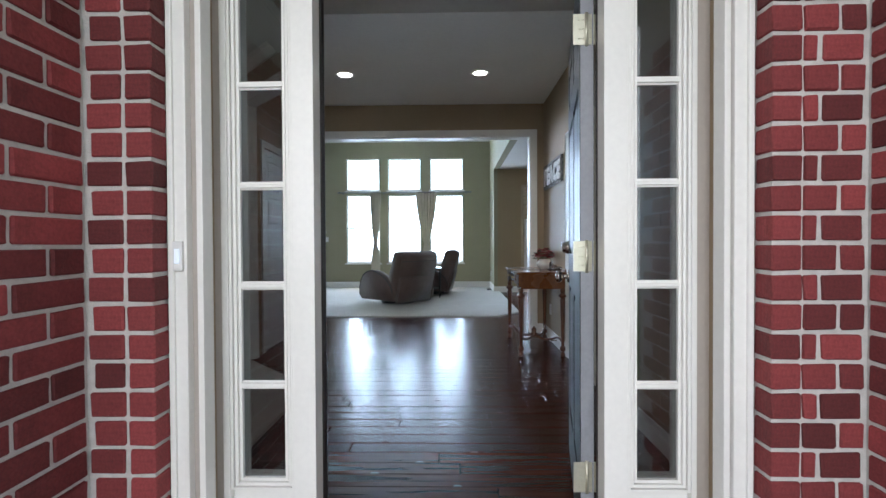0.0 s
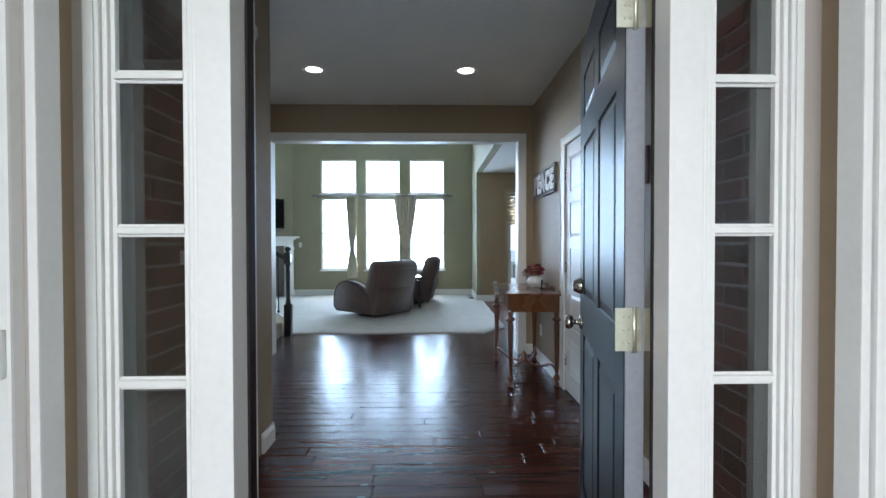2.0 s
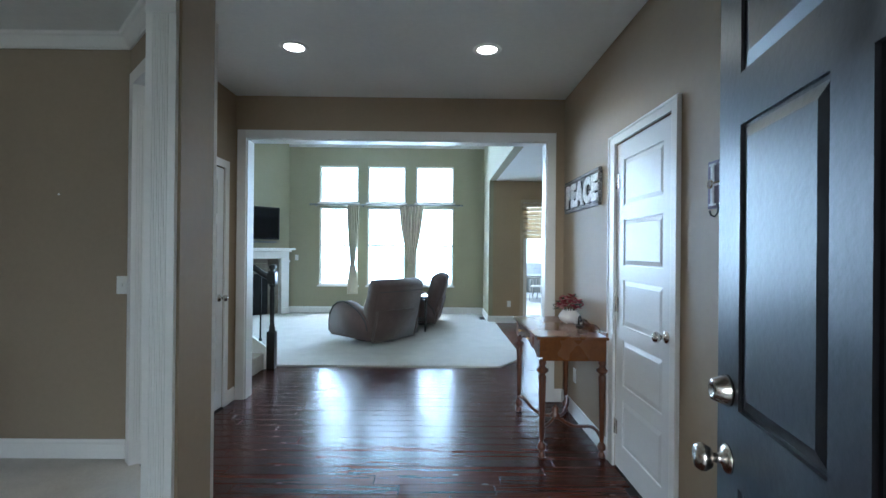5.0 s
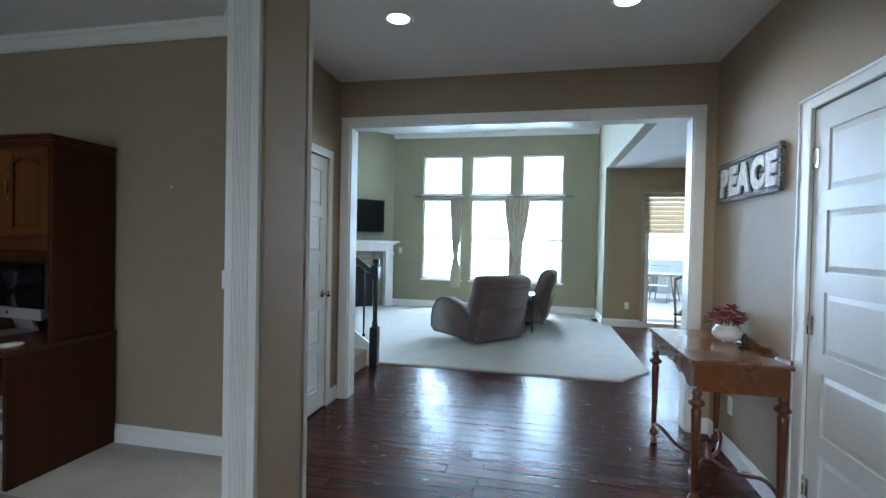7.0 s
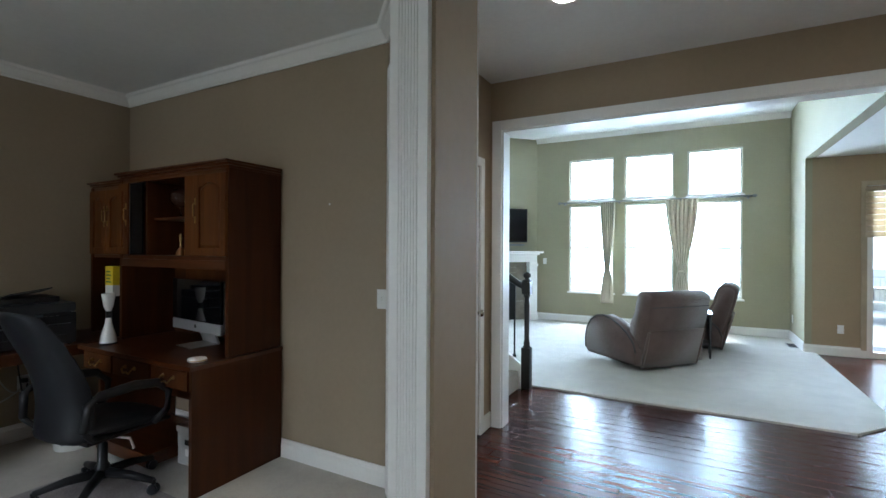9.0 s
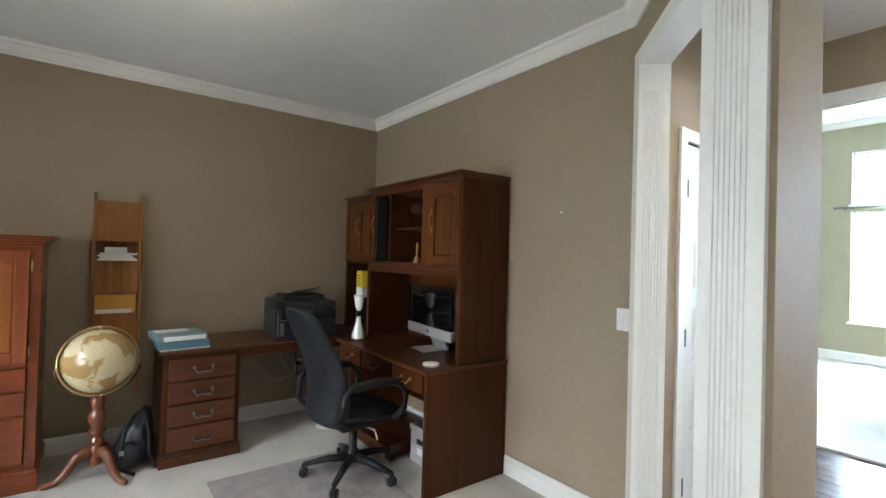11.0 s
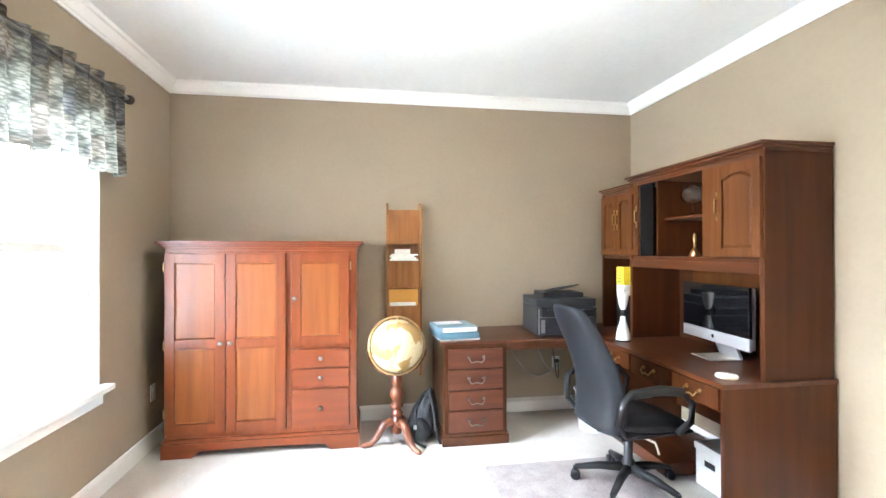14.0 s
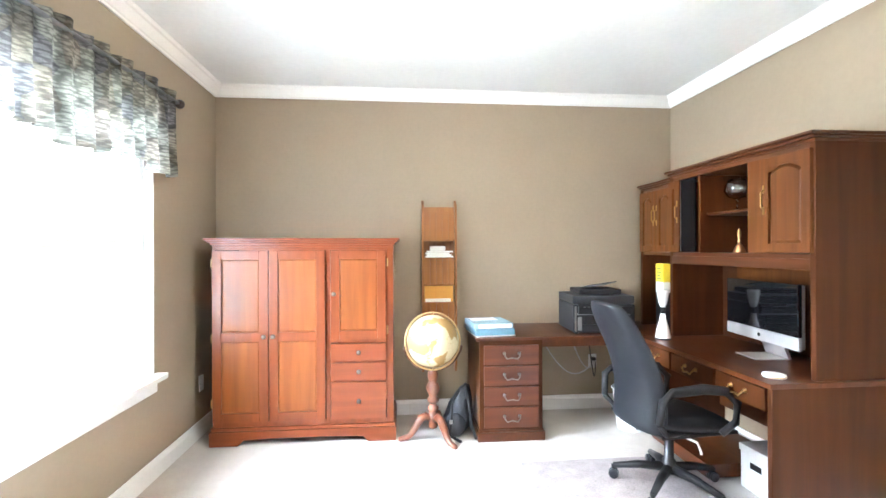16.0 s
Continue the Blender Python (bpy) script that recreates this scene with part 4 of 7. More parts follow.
_s = thing("wall_sign", "weathered wood sign with white letters spelling PEACE", "wall sign", pose(XR, 5.76, 1.705, 0, 0, -90))
M_BARN = wood("weathered_wood", (0.035, 0.03, 0.028), (0.42, 0.40, 0.38), 0.8, "x", 3.4, 0.0)
for _i in range(3):
    part("board", box(0, 0.86, -0.014 - 0.002 * (_i % 2), -0.001, 0.003 + 0.081 * _i, 0.079 + 0.081 * _i, 0.003), M_BARN, _s)
for _a, _b2, _c, _d2 in ((0, 0.86, -0.012, 0.012), (0, 0.86, 0.231, 0.255), (-0.012, 0.012, 0.012, 0.231), (0.848, 0.872, 0.012, 0.231)):
    part("frame_strip", box(_a, _b2, -0.026, -0.001, _c, _d2, 0.003), M_BARN, _s)
M_SIGNWHITE = mat("chippy_white_paint", (0.72, 0.71, 0.70), 0.6, var=0.45, scale=38)
text_mesh(_s, "letter", "PEACE", 0.235, 0.006, M_SIGNWHITE, pose(0.05, -0.024, 0.04, 90, 0, 0), 0.015)
text_mesh(_s, "letter_shadow", "PEACE", 0.235, 0.003, M_BLACK, pose(0.058, -0.017, 0.034, 90, 0, 0), 0.018)

# hook rack with two letter tiles
_h = thing("key_hook_rack", "purple-grey wooden key rack with white letter and black hooks", "hook rack", pose(XR, 3.60, 1.545, 0, 0, -90))
M_PURPLE, M_GREYT = mat("dusty_purple_paint", (0.13, 0.10, 0.13), 0.7, var=0.25, scale=14), mat("dusty_grey_paint", (0.24, 0.22, 0.24), 0.7, var=0.25, scale=14)
for _i in range(3):
    part("tile", box(0.002 + 0.155 * _i, 0.153 + 0.155 * _i, -0.016, -0.001, 0.0, 0.195, 0.003), (M_PURPLE, M_GREYT, M_PURPLE)[_i], _h)
    part("hook", sweep([(0.075 + 0.155 * _i, -0.014, 0.02), (0.075 + 0.155 * _i, -0.018, -0.02), (0.075 + 0.155 * _i, -0.03, -0.036), (0.075 + 0.155 * _i, -0.045, -0.03), (0.075 + 0.155 * _i, -0.05, -0.012)], 0.004, 8), M_BLACK, _h)
_bm = box(0.03, 0.05, -0.021, -0.017, 0.02, 0.175)
for _a, _b2, _c, _d2 in ((0.10, 0.12, 0.02, 0.175), (0.05, 0.10, 0.09, 0.105), (0.018, 0.062, 0.012, 0.02), (0.018, 0.062, 0.175, 0.183), (0.088, 0.132, 0.012, 0.02), (0.088, 0.132, 0.175, 0.183)):
    add_box(_bm, _a, _b2, -0.021, -0.017, _c, _d2)
part("white_letter", _bm, M_SIGNWHITE, _h, "white painted capital H")
M_KEY = mat("dull_old_brass", (0.20, 0.14, 0.08), 0.5, 0.8)
part("key_shape", sweep([(0.03, -0.024, 0.10), (0.105, -0.024, 0.104)], 0.0045, 8), M_KEY, _h, "old brass key")
part("key_bow", sweep([(0.03 + 0.016 * math.cos(a), -0.024, 0.10 + 0.016 * math.sin(a)) for a in (radians(30 * i) for i in range(13))], 0.004, 8), M_KEY, _h)
part("blue_plate", lathe([(0.06, 0), (0.058, 0.003), (0.002, 0.004)], 24, pose(0.235, -0.0165, 0.105, 90, 0, 0)), mat("slate_blue_paint", (0.07, 0.09, 0.13), 0.6, var=0.3, scale=30), _h, "slate-blue painted oval")
part("round_boss", lathe([(0.03, 0), (0.03, 0.006), (0.016, 0.01), (0.012, 0.03), (0.002, 0.032)], 16, pose(0.235, -0.0206, 0.10, 90, 0, 0)), M_BLACK, _h)


# recliners
def recliner(label, m, group):
    r = thing("recliner", label, "recliner", m, group)
    # local: faces +y, width along x
    part("base_ring", lathe([(0.30, 0.0), (0.30, 0.02), (0.26, 0.035), (0.05, 0.04)], 24, pose(0, 0, 0.0)), M_BLACK, r, "black round swivel base")
    part("post", lathe([(0.06, 0.03), (0.06, 0.10)], 12), M_BLACK, r)
    soft(cushion(-0.34, 0.34, -0.36, 0.42, 0.09, 0.44, 0.05), r, "seat", M_GREYFAB)
    for s in (-1, 1):
        # the arm bows up towards its rounded front and falls away to the back
        prof = [(-0.43, 0.08), (-0.44, 0.22), (-0.40, 0.33), (-0.30, 0.43), (-0.17, 0.51), (-0.03, 0.565), (0.12, 0.59), (0.26, 0.565), (0.37, 0.50), (0.445, 0.39), (0.475, 0.25), (0.465, 0.12), (0.43, 0.07)]
        x0 = 0.33 if s > 0 else -0.52
        bm = prism(prof, 0.19, Matrix(((0, 0, 1, x0), (1, 0, 0, 0), (0, 1, 0, 0), (0, 0, 0, 1))))
        bmesh.ops.bevel(bm, geom=[e for e in bm.edges if abs(e.verts[0].co.x - e.verts[1].co.x) < 1e-5], offset=0.03, segments=3, affect="EDGES")
        arm = part("armrest", bm, M_GREYFAB, r)
        for f in arm.data.polygons:
            f.use_smooth = True
        xo = x0 + (0.176 if s > 0 else 0.014)
        part("piping", sweep([(xo, y * 0.985, 0.010 + z * 0.98) for y, z in prof[1:-1]], 0.011, 8), M_DARKFAB, arm, "dark piping")
    # reclined back: upright slab, head roll, loose flap below the seam
    mb = pose(0, -0.36, 0.28, 15, 0, 0)

    side = [(-0.09, -0.14), (0.13, -0.14), (0.15, 0.10), (0.17, 0.24), (0.14, 0.38), (0.15, 0.50), (0.145, 0.58), (0.11, 0.635), (0.03, 0.66), (-0.06, 0.645), (-0.10, 0.60), (-0.098, 0.54), (-0.108, 0.50), (-0.108, 0.30)]
    bm = prism(side, 0.90, Matrix(((0, 0, 1, -0.45), (1, 0, 0, 0), (0, 1, 0, 0), (0, 0, 0, 1))))
    bmesh.ops.bevel(bm, geom=[e for e in bm.edges if abs(e.verts[0].co.x - e.verts[1].co.x) < 1e-5], offset=0.035, segments=3, affect="EDGES")
    back = part("backrest", bm, M_GREYFAB, r, "", mb)
    for f in back.data.polygons:
        f.use_smooth = True
    bm = cushion(-0.42, 0.42, -0.128, -0.10, -0.22, 0.24, 0.010)
    part("back_flap", bm, M_GREYFAB, r, "loose rear fabric panel", mb)
    for x in (-0.41, 0.41):
        part("flap_edge", sweep([(x, -0.124, -0.21), (x * 0.99, -0.128, 0.0), (x, -0.126, 0.235)], 0.012, 6), M_GREYFAB, r, "gathered edge of the flap", mb)
    part("back_seam", sweep([(-0.42, -0.104, 0.52), (0.0, -0.106, 0.516), (0.42, -0.104, 0.52)], 0.005, 6), M_DARKFAB, r, "", mb)
    part("lever", sweep([(0.54, -0.05, 0.25), (0.56, 0.02, 0.25), (0.56, 0.10, 0.29)], 0.01, 8), M_BLACK, r)
    return r


recliner("grey-brown swivel recliner seen from behind on carpet", pose(-0.80, 8.74, 0.018, 0, 0, 48), "living-room recliners")
recliner("grey-brown recliner beside dark side table", pose(-0.28, 10.25, 0.018, 0, 0, 84), "living-room recliners")
_st = thing("side_table", "small dark wood side table between recliners", "side table", pose(-0.27, 9.5, 0.018))
part("tabletop", box(-0.25, 0.25, -0.22, 0.22, 0.55, 0.58, 0.006), M_BLACKWOOD, _st)
part("shelf", box(-0.21, 0.21, -0.18, 0.18, 0.16, 0.18, 0.004), M_BLACKWOOD, _st)
for _x in (-0.22, 0.22):
    for _y in (-0.19, 0.19):
        part("leg", lathe([(0.012, 0), (0.018, 0.10), (0.014, 0.14), (0.02, 0.3), (0.016, 0.55)], 10, pose(_x, _y, 0)), M_BLACKWOOD, _st)
_rm = thing("remote_box", "small dark box on side table", "box", pose(-0.25, 9.5, 0.598))
part("body", box(-0.08, 0.08, -0.06, 0.06, 0, 0.07, 0.008), M_BLACK, _rm)


# curtains and rod
def curtain(name, x, width_top, width_tie, width_low, label):
    """A pleated panel drawn in at a tie."""
    n, rows = 60, 40
    z1, zt, z0 = 2.30, 1.05, 0.42
    bm = bmesh.new()
    grid = []
    for j in range(rows + 1):
        z = z1 + (z0 - z1) * j / rows
        if z > zt:
            s = (z1 - z) / (z1 - zt)
            w = width_top + (width_tie - width_top) * s ** 1.6
        else:
            s = (zt - z) / (zt - z0)
            w = width_tie + (width_low - width_tie) * min(1, s * 1.8) ** 0.7
        amp = 0.022 + 0.012 * math.sin(j * 0.3)
        row = []
        for i in range(n + 1):
            u = i / n
            row.append(bm.verts.new((x + (u - 0.5) * w, LW - 0.075 + amp * math.sin(u * 14 * math.pi + 0.4 * math.sin(j * 0.2)), z)))
        grid.append(row)
    for a, b in zip(grid, grid[1:]):
        for i in range(n):
            bm.faces.new((a[i], a[i + 1], b[i + 1], b[i])).smooth = True
    c = thing(name, label, "curtain", pose(0, 0, 0), "living-room curtains")
    ob = part("panel", bm, M_CREAMCLOTH, c)
    mod = ob.modifiers.new("thick", "SOLIDIFY")
    mod.thickness = 0.003
    part("tieback", lathe([(width_tie * 0.5, -0.02), (width_tie * 0.52, 0.0), (width_tie * 0.5, 0.02)], 16, Matrix.Translation((x, LW - 0.075, zt)) @ Matrix.Diagonal((1, 0.7, 1, 1))), M_CREAMCLOTH, c)


curtain("curtain", -1.66, 0.27, 0.09, 0.22, "cream gathered curtain panel tied in the middle")
curtain("curtain", -0.43, 0.52, 0.10, 0.24, "wide cream gathered curtain panel tied in the middle")
_r = thing("curtain_rod", "long grey metal curtain rod above windows", "curtain rod", pose(0, 0, 0))
part("rod", sweep([(-2.52, LW - 0.075, 2.31), (0.60, LW - 0.075, 2.31)], 0.016, 12), M_GUNMETAL, _r)
for _x in (-2.55, 0.63):
    part("finial", lathe([(0.012, -0.03), (0.026, -0.01), (0.026, 0.01), (0.012, 0.03)], 12, pose(_x, LW - 0.075, 2.31, 0, 90, 0)), M_GUNMETAL, _r)
for _x in (-2.45, -1.46, -0.45, 0.54):
    part("bracket", box(_x - 0.012, _x + 0.012, LW - 0.085, LW, 2.27, 2.30), M_GUNMETAL, _r)

# fireplace, mantel and TV on the slanted wall
_mf = pose(-3.03, LW, 0, 0, 0, 45)
_fp = thing("fireplace", "white wood mantel fireplace with dark firebox", "fireplace", _mf)
M_TILE = mat("grey_brown_tile", (0.20, 0.17, 0.13), 0.4, var=0.3, scale=12)
for _x in (-1.62, -0.24):
    part("pilaster", box(_x, _x + 0.17, -0.16, 0, 0.0, 1.16, 0.006), M_WHITE, _fp)
    part("plinth", box(_x - 0.01, _x + 0.18, -0.175, 0, 0.0, 0.14, 0.005), M_WHITE, _fp)
    part("capital", box(_x - 0.015, _x + 0.185, -0.18, 0, 1.08, 1.13, 0.008), M_WHITE, _fp)
part("frieze", box(-1.62, -0.07, -0.15, 0, 1.161, 1.32, 0.004), M_WHITE, _fp)
part("bed_molding", box(-1.66, -0.03, -0.20, 0, 1.30, 1.335, 0.01), M_WHITE, _fp)
part("mantel_shelf", box(-1.72, 0.02, -0.26, 0, 1.336, 1.375, 0.008), M_WHITE, _fp)
for _a, _b2, _c, _d2 in ((-1.45, -1.22, 0.0, 1.16), (-0.47, -0.24, 0.0, 1.16), (-1.22, -0.47, 0.85, 1.16)):
    for k in range(3):
        part("surround_tile", box(_a + 0.003, _b2 - 0.003, -0.04, 0, _c + (_d2 - _c) * k / 3 + 0.003, _c + (_d2 - _c) * (k + 1) / 3 - 0.003, 0.003), M_TILE, _fp)
part("firebox", box(-1.22, -0.47, -0.03, -0.001, 0.02, 0.85, 0.004), M_BLACK, _fp, "black firebox with glass front")
_tv = thing("television", "black flat-screen television mounted above mantel", "television", _mf @ pose(-0.83, -0.09, 1.88))
part("bezel", box(-0.56, 0.56, -0.03, 0.03, -0.33, 0.33, 0.008), M_BLACK, _tv)
part("screen", box(-0.54, 0.54, -0.033, -0.029, -0.30, 0.31), mat("black_screen", (0.006, 0.006, 0.007), 0.12, var=0.0), _tv)
part("wall_mount", box(-0.2, 0.2, 0.03, 0.088, -0.15, 0.15), M_BLACK, _tv)
_sb = thing("soundbar", "slim grey bar under television", "soundbar", _mf @ pose(-0.83, -0.06, 1.50))
part("body", box(-0.5, 0.5, -0.05, 0.058, -0.018, 0.018, 0.008), M_GUNMETAL, _sb)

# staircase with carpeted steps, newel, rail and iron balusters
_sc = thing("staircase", "carpeted stairs with dark newel and wrought-iron balusters", "staircase", pose(0, 0, 0))
M_STAIRC = mat("beige_stair_carpet", (0.42, 0.38, 0.32), 0.95, var=0.15, scale=8, bump=0.8, bump_scale=380)
SX, RISE, RUN = -1.80, 0.185, 0.26
for _i in range(10):
    part("step", box(SX - RUN * (_i + 1) - 0.02, SX - RUN * _i, YB + 0.16, 6.93, 0, RISE * (_i + 1), 0.02), M_STAIRC, _sc)
part("stringer", prism([(SX + 0.02, 0.0), (SX + 0.02, 0.25), (SX - 2.58, 0.25 + RISE * 10), (SX - 2.6, 0.0)], 0.04, Matrix(((1, 0, 0, 0), (0, 0, 1, 6.932), (0, 1, 0, 0), (0, 0, 0, 1)))), M_WHITE, _sc)
NX, NY = -1.735, 6.985
_n = part("newel", box(NX - 0.045, NX + 0.045, NY - 0.045, NY + 0.045, 0, 0.42, 0.006), M_BLACKWOOD, _sc, "dark turned newel post")
part("newel_shaft", lathe([(0.042, 0.42), (0.03, 0.44), (0.034, 0.46), (0.024, 0.50), (0.028, 0.85), (0.022, 0.92), (0.036, 0.94), (0.036, 0.96)], 16, pose(NX, NY, 0)), M_BLACKWOOD, _n)
part("newel_cap", box(NX - 0.043, NX + 0.043, NY - 0.043, NY + 0.043, 0.96, 1.09, 0.006), M_BLACKWOOD, _n)
part("newel_finial", lathe([(0.05, 1.09), (0.05, 1.105), (0.02, 1.115), (0.042, 1.145), (0.038, 1.17), (0.01, 1.185)], 16, pose(NX, NY, 0)), M_BLACKWOOD, _n)
part("handrail", sweep([(NX, NY, 1.02), (NX - 0.12, NY, 1.08), (NX - 2.4, NY, 1.08 + 2.28 * RISE / RUN)], 0.034, 10), M_BLACKWOOD, _sc)
for _i in range(14):
    _x = NX - 0.13 - 0.13 * _i
    _z0, _z1 = 0.25 + (SX + 0.02 - _x) * RISE / RUN, 1.05 + (NX - 0.12 - _x) * RISE / RUN
    b = part("baluster", box(_x - 0.007, _x + 0.007, NY - 0.007, NY + 0.007, _z0, _z1), M_BLACK, _sc, "black wrought-iron baluster")
    part("shoe", lathe([(0.02, 0), (0.02, 0.02), (0.008, 0.035)], 8, pose(_x, NY, _z0)), M_BLACK, b)
    if _i % 2:
        part("scroll", sweep([(_x + 0.045 * math.sin(a * 1.0), NY, (_z0 + _z1) / 2 + 0.13 * math.cos(a)) for a in (radians(20 * k) for k in range(19))], 0.006, 6), M_BLACK, b)

# floor vent
_fv = thing("floor_vent", "dark metal floor register set in carpet", "floor vent", pose(1.03, 10.85, 0.018))
part("frame", box(-0.06, 0.06, -0.15, 0.15, 0, 0.006, 0.002), M_GUNMETAL, _fv)
for _i in range(9):
    part("slat", box(-0.045, 0.045, -0.13 + 0.03 * _i, -0.115 + 0.03 * _i, 0.005, 0.010), M_BLACK, _fv)


# dining chair in the breakfast area
def dining_chair(m):
    c = thing("dining_chair", "light wood dining chair with curved splat back", "chair", m)
    w = wood("light_oak", (0.42, 0.28, 0.13), (0.62, 0.45, 0.24), 0.4, "z", 1.2)
    part("seat", box(-0.22, 0.22, -0.21, 0.22, 0.43, 0.465, 0.012), mat("dark_seat_pad", (0.05, 0.045, 0.04), 0.7), c)
    for x in (-0.19, 0.19):
        part("front_leg", lathe([(0.014, 0), (0.02, 0.2), (0.024, 0.43)], 10, pose(x, 0.19, 0)), w, c)
        part("back_post", sweep([(x, -0.19, 0.0), (x, -0.19, 0.45), (x * 1.05, -0.23, 0.75), (x * 0.95, -0.28, 1.02)], 0.019, 8), w, c)
    part("top_rail", sweep([(-0.19, -0.28, 1.0), (-0.08, -0.295, 1.05), (0.08, -0.295, 1.05), (0.19, -0.28, 1.0)], 0.028, 8), w, c)
    for s in (-1, 1):
        part("splat", sweep([(s * 0.12, -0.2, 0.46), (s * 0.06, -0.22, 0.60), (s * 0.018, -0.245, 0.74), (s * 0.03, -0.26, 0.86), (s * 0.09, -0.28, 0.99)], 0.014, 8), w, c)
    for z in (0.18, 0.3):
        part("stretcher", sweep([(-0.19, 0.0, z), (0.19, 0.0, z)], 0.01, 6), w, c)
        part("side_stretcher", sweep([(-0.19, -0.19, z + 0.03), (-0.19, 0.19, z + 0.03)], 0.01, 6), w, c)
    return c


dining_chair(pose(2.20, 9.35, 0, 0, 0, -30) @ Matrix.Scale(0.92, 4))


# patio furniture behind the glass
def patio_chair(m):
    c = thing("patio_chair", "grey metal patio chair on pale slab", "patio chair", m, "patio chairs")
    g = mat("pale_patio_metal", (0.62, 0.61, 0.59), 0.5)
    part("seat", box(-0.24, 0.24, -0.22, 0.24, 0.42, 0.44, 0.006), g, c)
    for x in (-0.24, 0.24):
        part("leg_frame", sweep([(x, 0.24, 0.0), (x, 0.22, 0.62), (x, -0.2, 0.62), (x, -0.26, 0.0)], 0.012, 6), g, c)
    for i in range(6):
        x = -0.2 + 0.08 * i
        part("back_slat", sweep([(x, -0.22, 0.44), (x, -0.32, 0.95)], 0.008, 6), g, c)
    part("top_rail", sweep([(-0.23, -0.32, 0.95), (0.23, -0.32, 0.95)], 0.012, 6), g, c)
    return c


_pc = patio_chair(pose(3.15, 15.4, -0.1, 0, 0, 160))
copy_thing(_pc, pose(4.2, 15.9, -0.1, 0, 0, 100))
_pt = thing("patio_table", "round metal patio table outside patio door", "patio table", pose(3.5, 16.2, -0.1))
part("tabletop", lathe([(0.55, 0.68), (0.56, 0.695), (0.55, 0.71), (0.01, 0.71)], 28), M_GUNMETAL, _pt)
for _i in range(4):
    _a = radians(45 + 90 * _i)
    part("leg", sweep([(0.45 * math.cos(_a), 0.45 * math.sin(_a), 0), (0.3 * math.cos(_a), 0.3 * math.sin(_a), 0.68)], 0.014, 6), M_GUNMETAL, _pt)

# low stand-in for a distant house roof, and a small tree beyond the patio
_sh = thing("garden_shed", "pale low stand-in for a distant house beyond patio", "shed", pose(4.3, 20.0, -0.4))
M_SIDING, M_ROOF = mat("pale_siding", (0.82, 0.81, 0.78), 0.8, var=0.06, scale=3), mat("pale_shingles", (0.78, 0.76, 0.74), 0.9, var=0.12, scale=9)
part("wall", box(-1.5, 1.1, -0.8, 0.8, 0, 0.85), M_SIDING, _sh)
part("roof", prism([(-1.0, 0.80), (-1.0, 0.86), (0.0, 1.30), (1.0, 0.86), (1.0, 0.80), (0.0, 1.24)], 2.9, Matrix(((0, 0, 1, -1.65), (1, 0, 0, 0), (0, 1, 0, 0), (0, 0, 0, 1)))), M_ROOF, _sh)
part("door", box(-0.9, -0.3, -0.83, -0.8, 0.02, 0.75, 0.004), M_GUNMETAL, _sh)
_tr2 = thing("tree", "small leafy green tree beyond patio", "tree", pose(5.75, 20.6, -0.4))
part("trunk", sweep([(0, 0, 0), (0.03, 0, 0.5), (0.0, 0.02, 1.0), (0.04, 0, 1.35)], 0.05, 8, taper=[1.2, 1.0, 0.8, 0.4]), M_TABLELEG, _tr2)
_rng = random.Random(21)
_bm = bmesh.new()
for _i in range(420):
    _d3 = Vector((_rng.gauss(0, 1), _rng.gauss(0, 1), _rng.gauss(0, 1))).normalized()
    _c3 = Vector((0.0, 0.0, 1.3)) + Vector((_d3.x * 0.42, _d3.y * 0.42, _d3.z * 0.38)) * _rng.uniform(0.35, 1.0) * (1.0 + 0.3 * math.sin(5 * _d3.x + 3 * _d3.z))
    _u3 = Vector((_rng.gauss(0, 1), _rng.gauss(0, 1), _rng.gauss(0, 1))).normalized() * 0.06
    _w3 = _u3.cross(_d3).normalized() * 0.03
    _bm.faces.new([_bm.verts.new(_c3 + p) for p in (-_u3, _w3, _u3, -_w3)])
part("crown", _bm, mat("green_leaves", (0.09, 0.16, 0.06), 0.7, var=0.35, scale=8), _tr2)

# ---- office things ----
M_CHERRY = wood("cherry_wood", (0.17, 0.037, 0.009), (0.24, 0.058, 0.014), 0.3, "z", 0.6, 0.2)
M_CHERRYX = wood("cherry_wood_level", (0.165, 0.035, 0.009), (0.225, 0.052, 0.014), 0.3, "y", 0.6, 0.2)
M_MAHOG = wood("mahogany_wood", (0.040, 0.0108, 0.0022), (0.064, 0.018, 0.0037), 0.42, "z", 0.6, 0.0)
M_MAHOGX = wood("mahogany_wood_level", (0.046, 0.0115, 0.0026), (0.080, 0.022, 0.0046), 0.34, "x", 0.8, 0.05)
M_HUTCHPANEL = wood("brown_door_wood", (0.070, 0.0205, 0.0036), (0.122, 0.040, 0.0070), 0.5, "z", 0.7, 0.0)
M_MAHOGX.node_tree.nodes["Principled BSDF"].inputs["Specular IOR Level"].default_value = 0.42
for _m in (M_MAHOG, M_HUTCHPANEL):
    _m.node_tree.nodes["Principled BSDF"].inputs["Specular IOR Level"].default_value = 0.22
M_PINE = wood("golden_oak_wood", (0.235, 0.085, 0.014), (0.34, 0.135, 0.027), 0.4, "z", 0.8, 0.15)
M_OAKPANEL = wood("warm_door_wood", (0.20, 0.053, 0.011), (0.30, 0.092, 0.018), 0.32, "z", 0.55, 0.15)
M_OLDBRASS = mat("aged_brass", (0.34, 0.22, 0.09), 0.38, 1.0, var=0.2)
M_PEWTER = mat("pewter", (0.26, 0.25, 0.24), 0.34, 1.0)
M_BLUEBOX = mat("teal_binder", (0.10, 0.20, 0.26), 0.5, var=0.1)
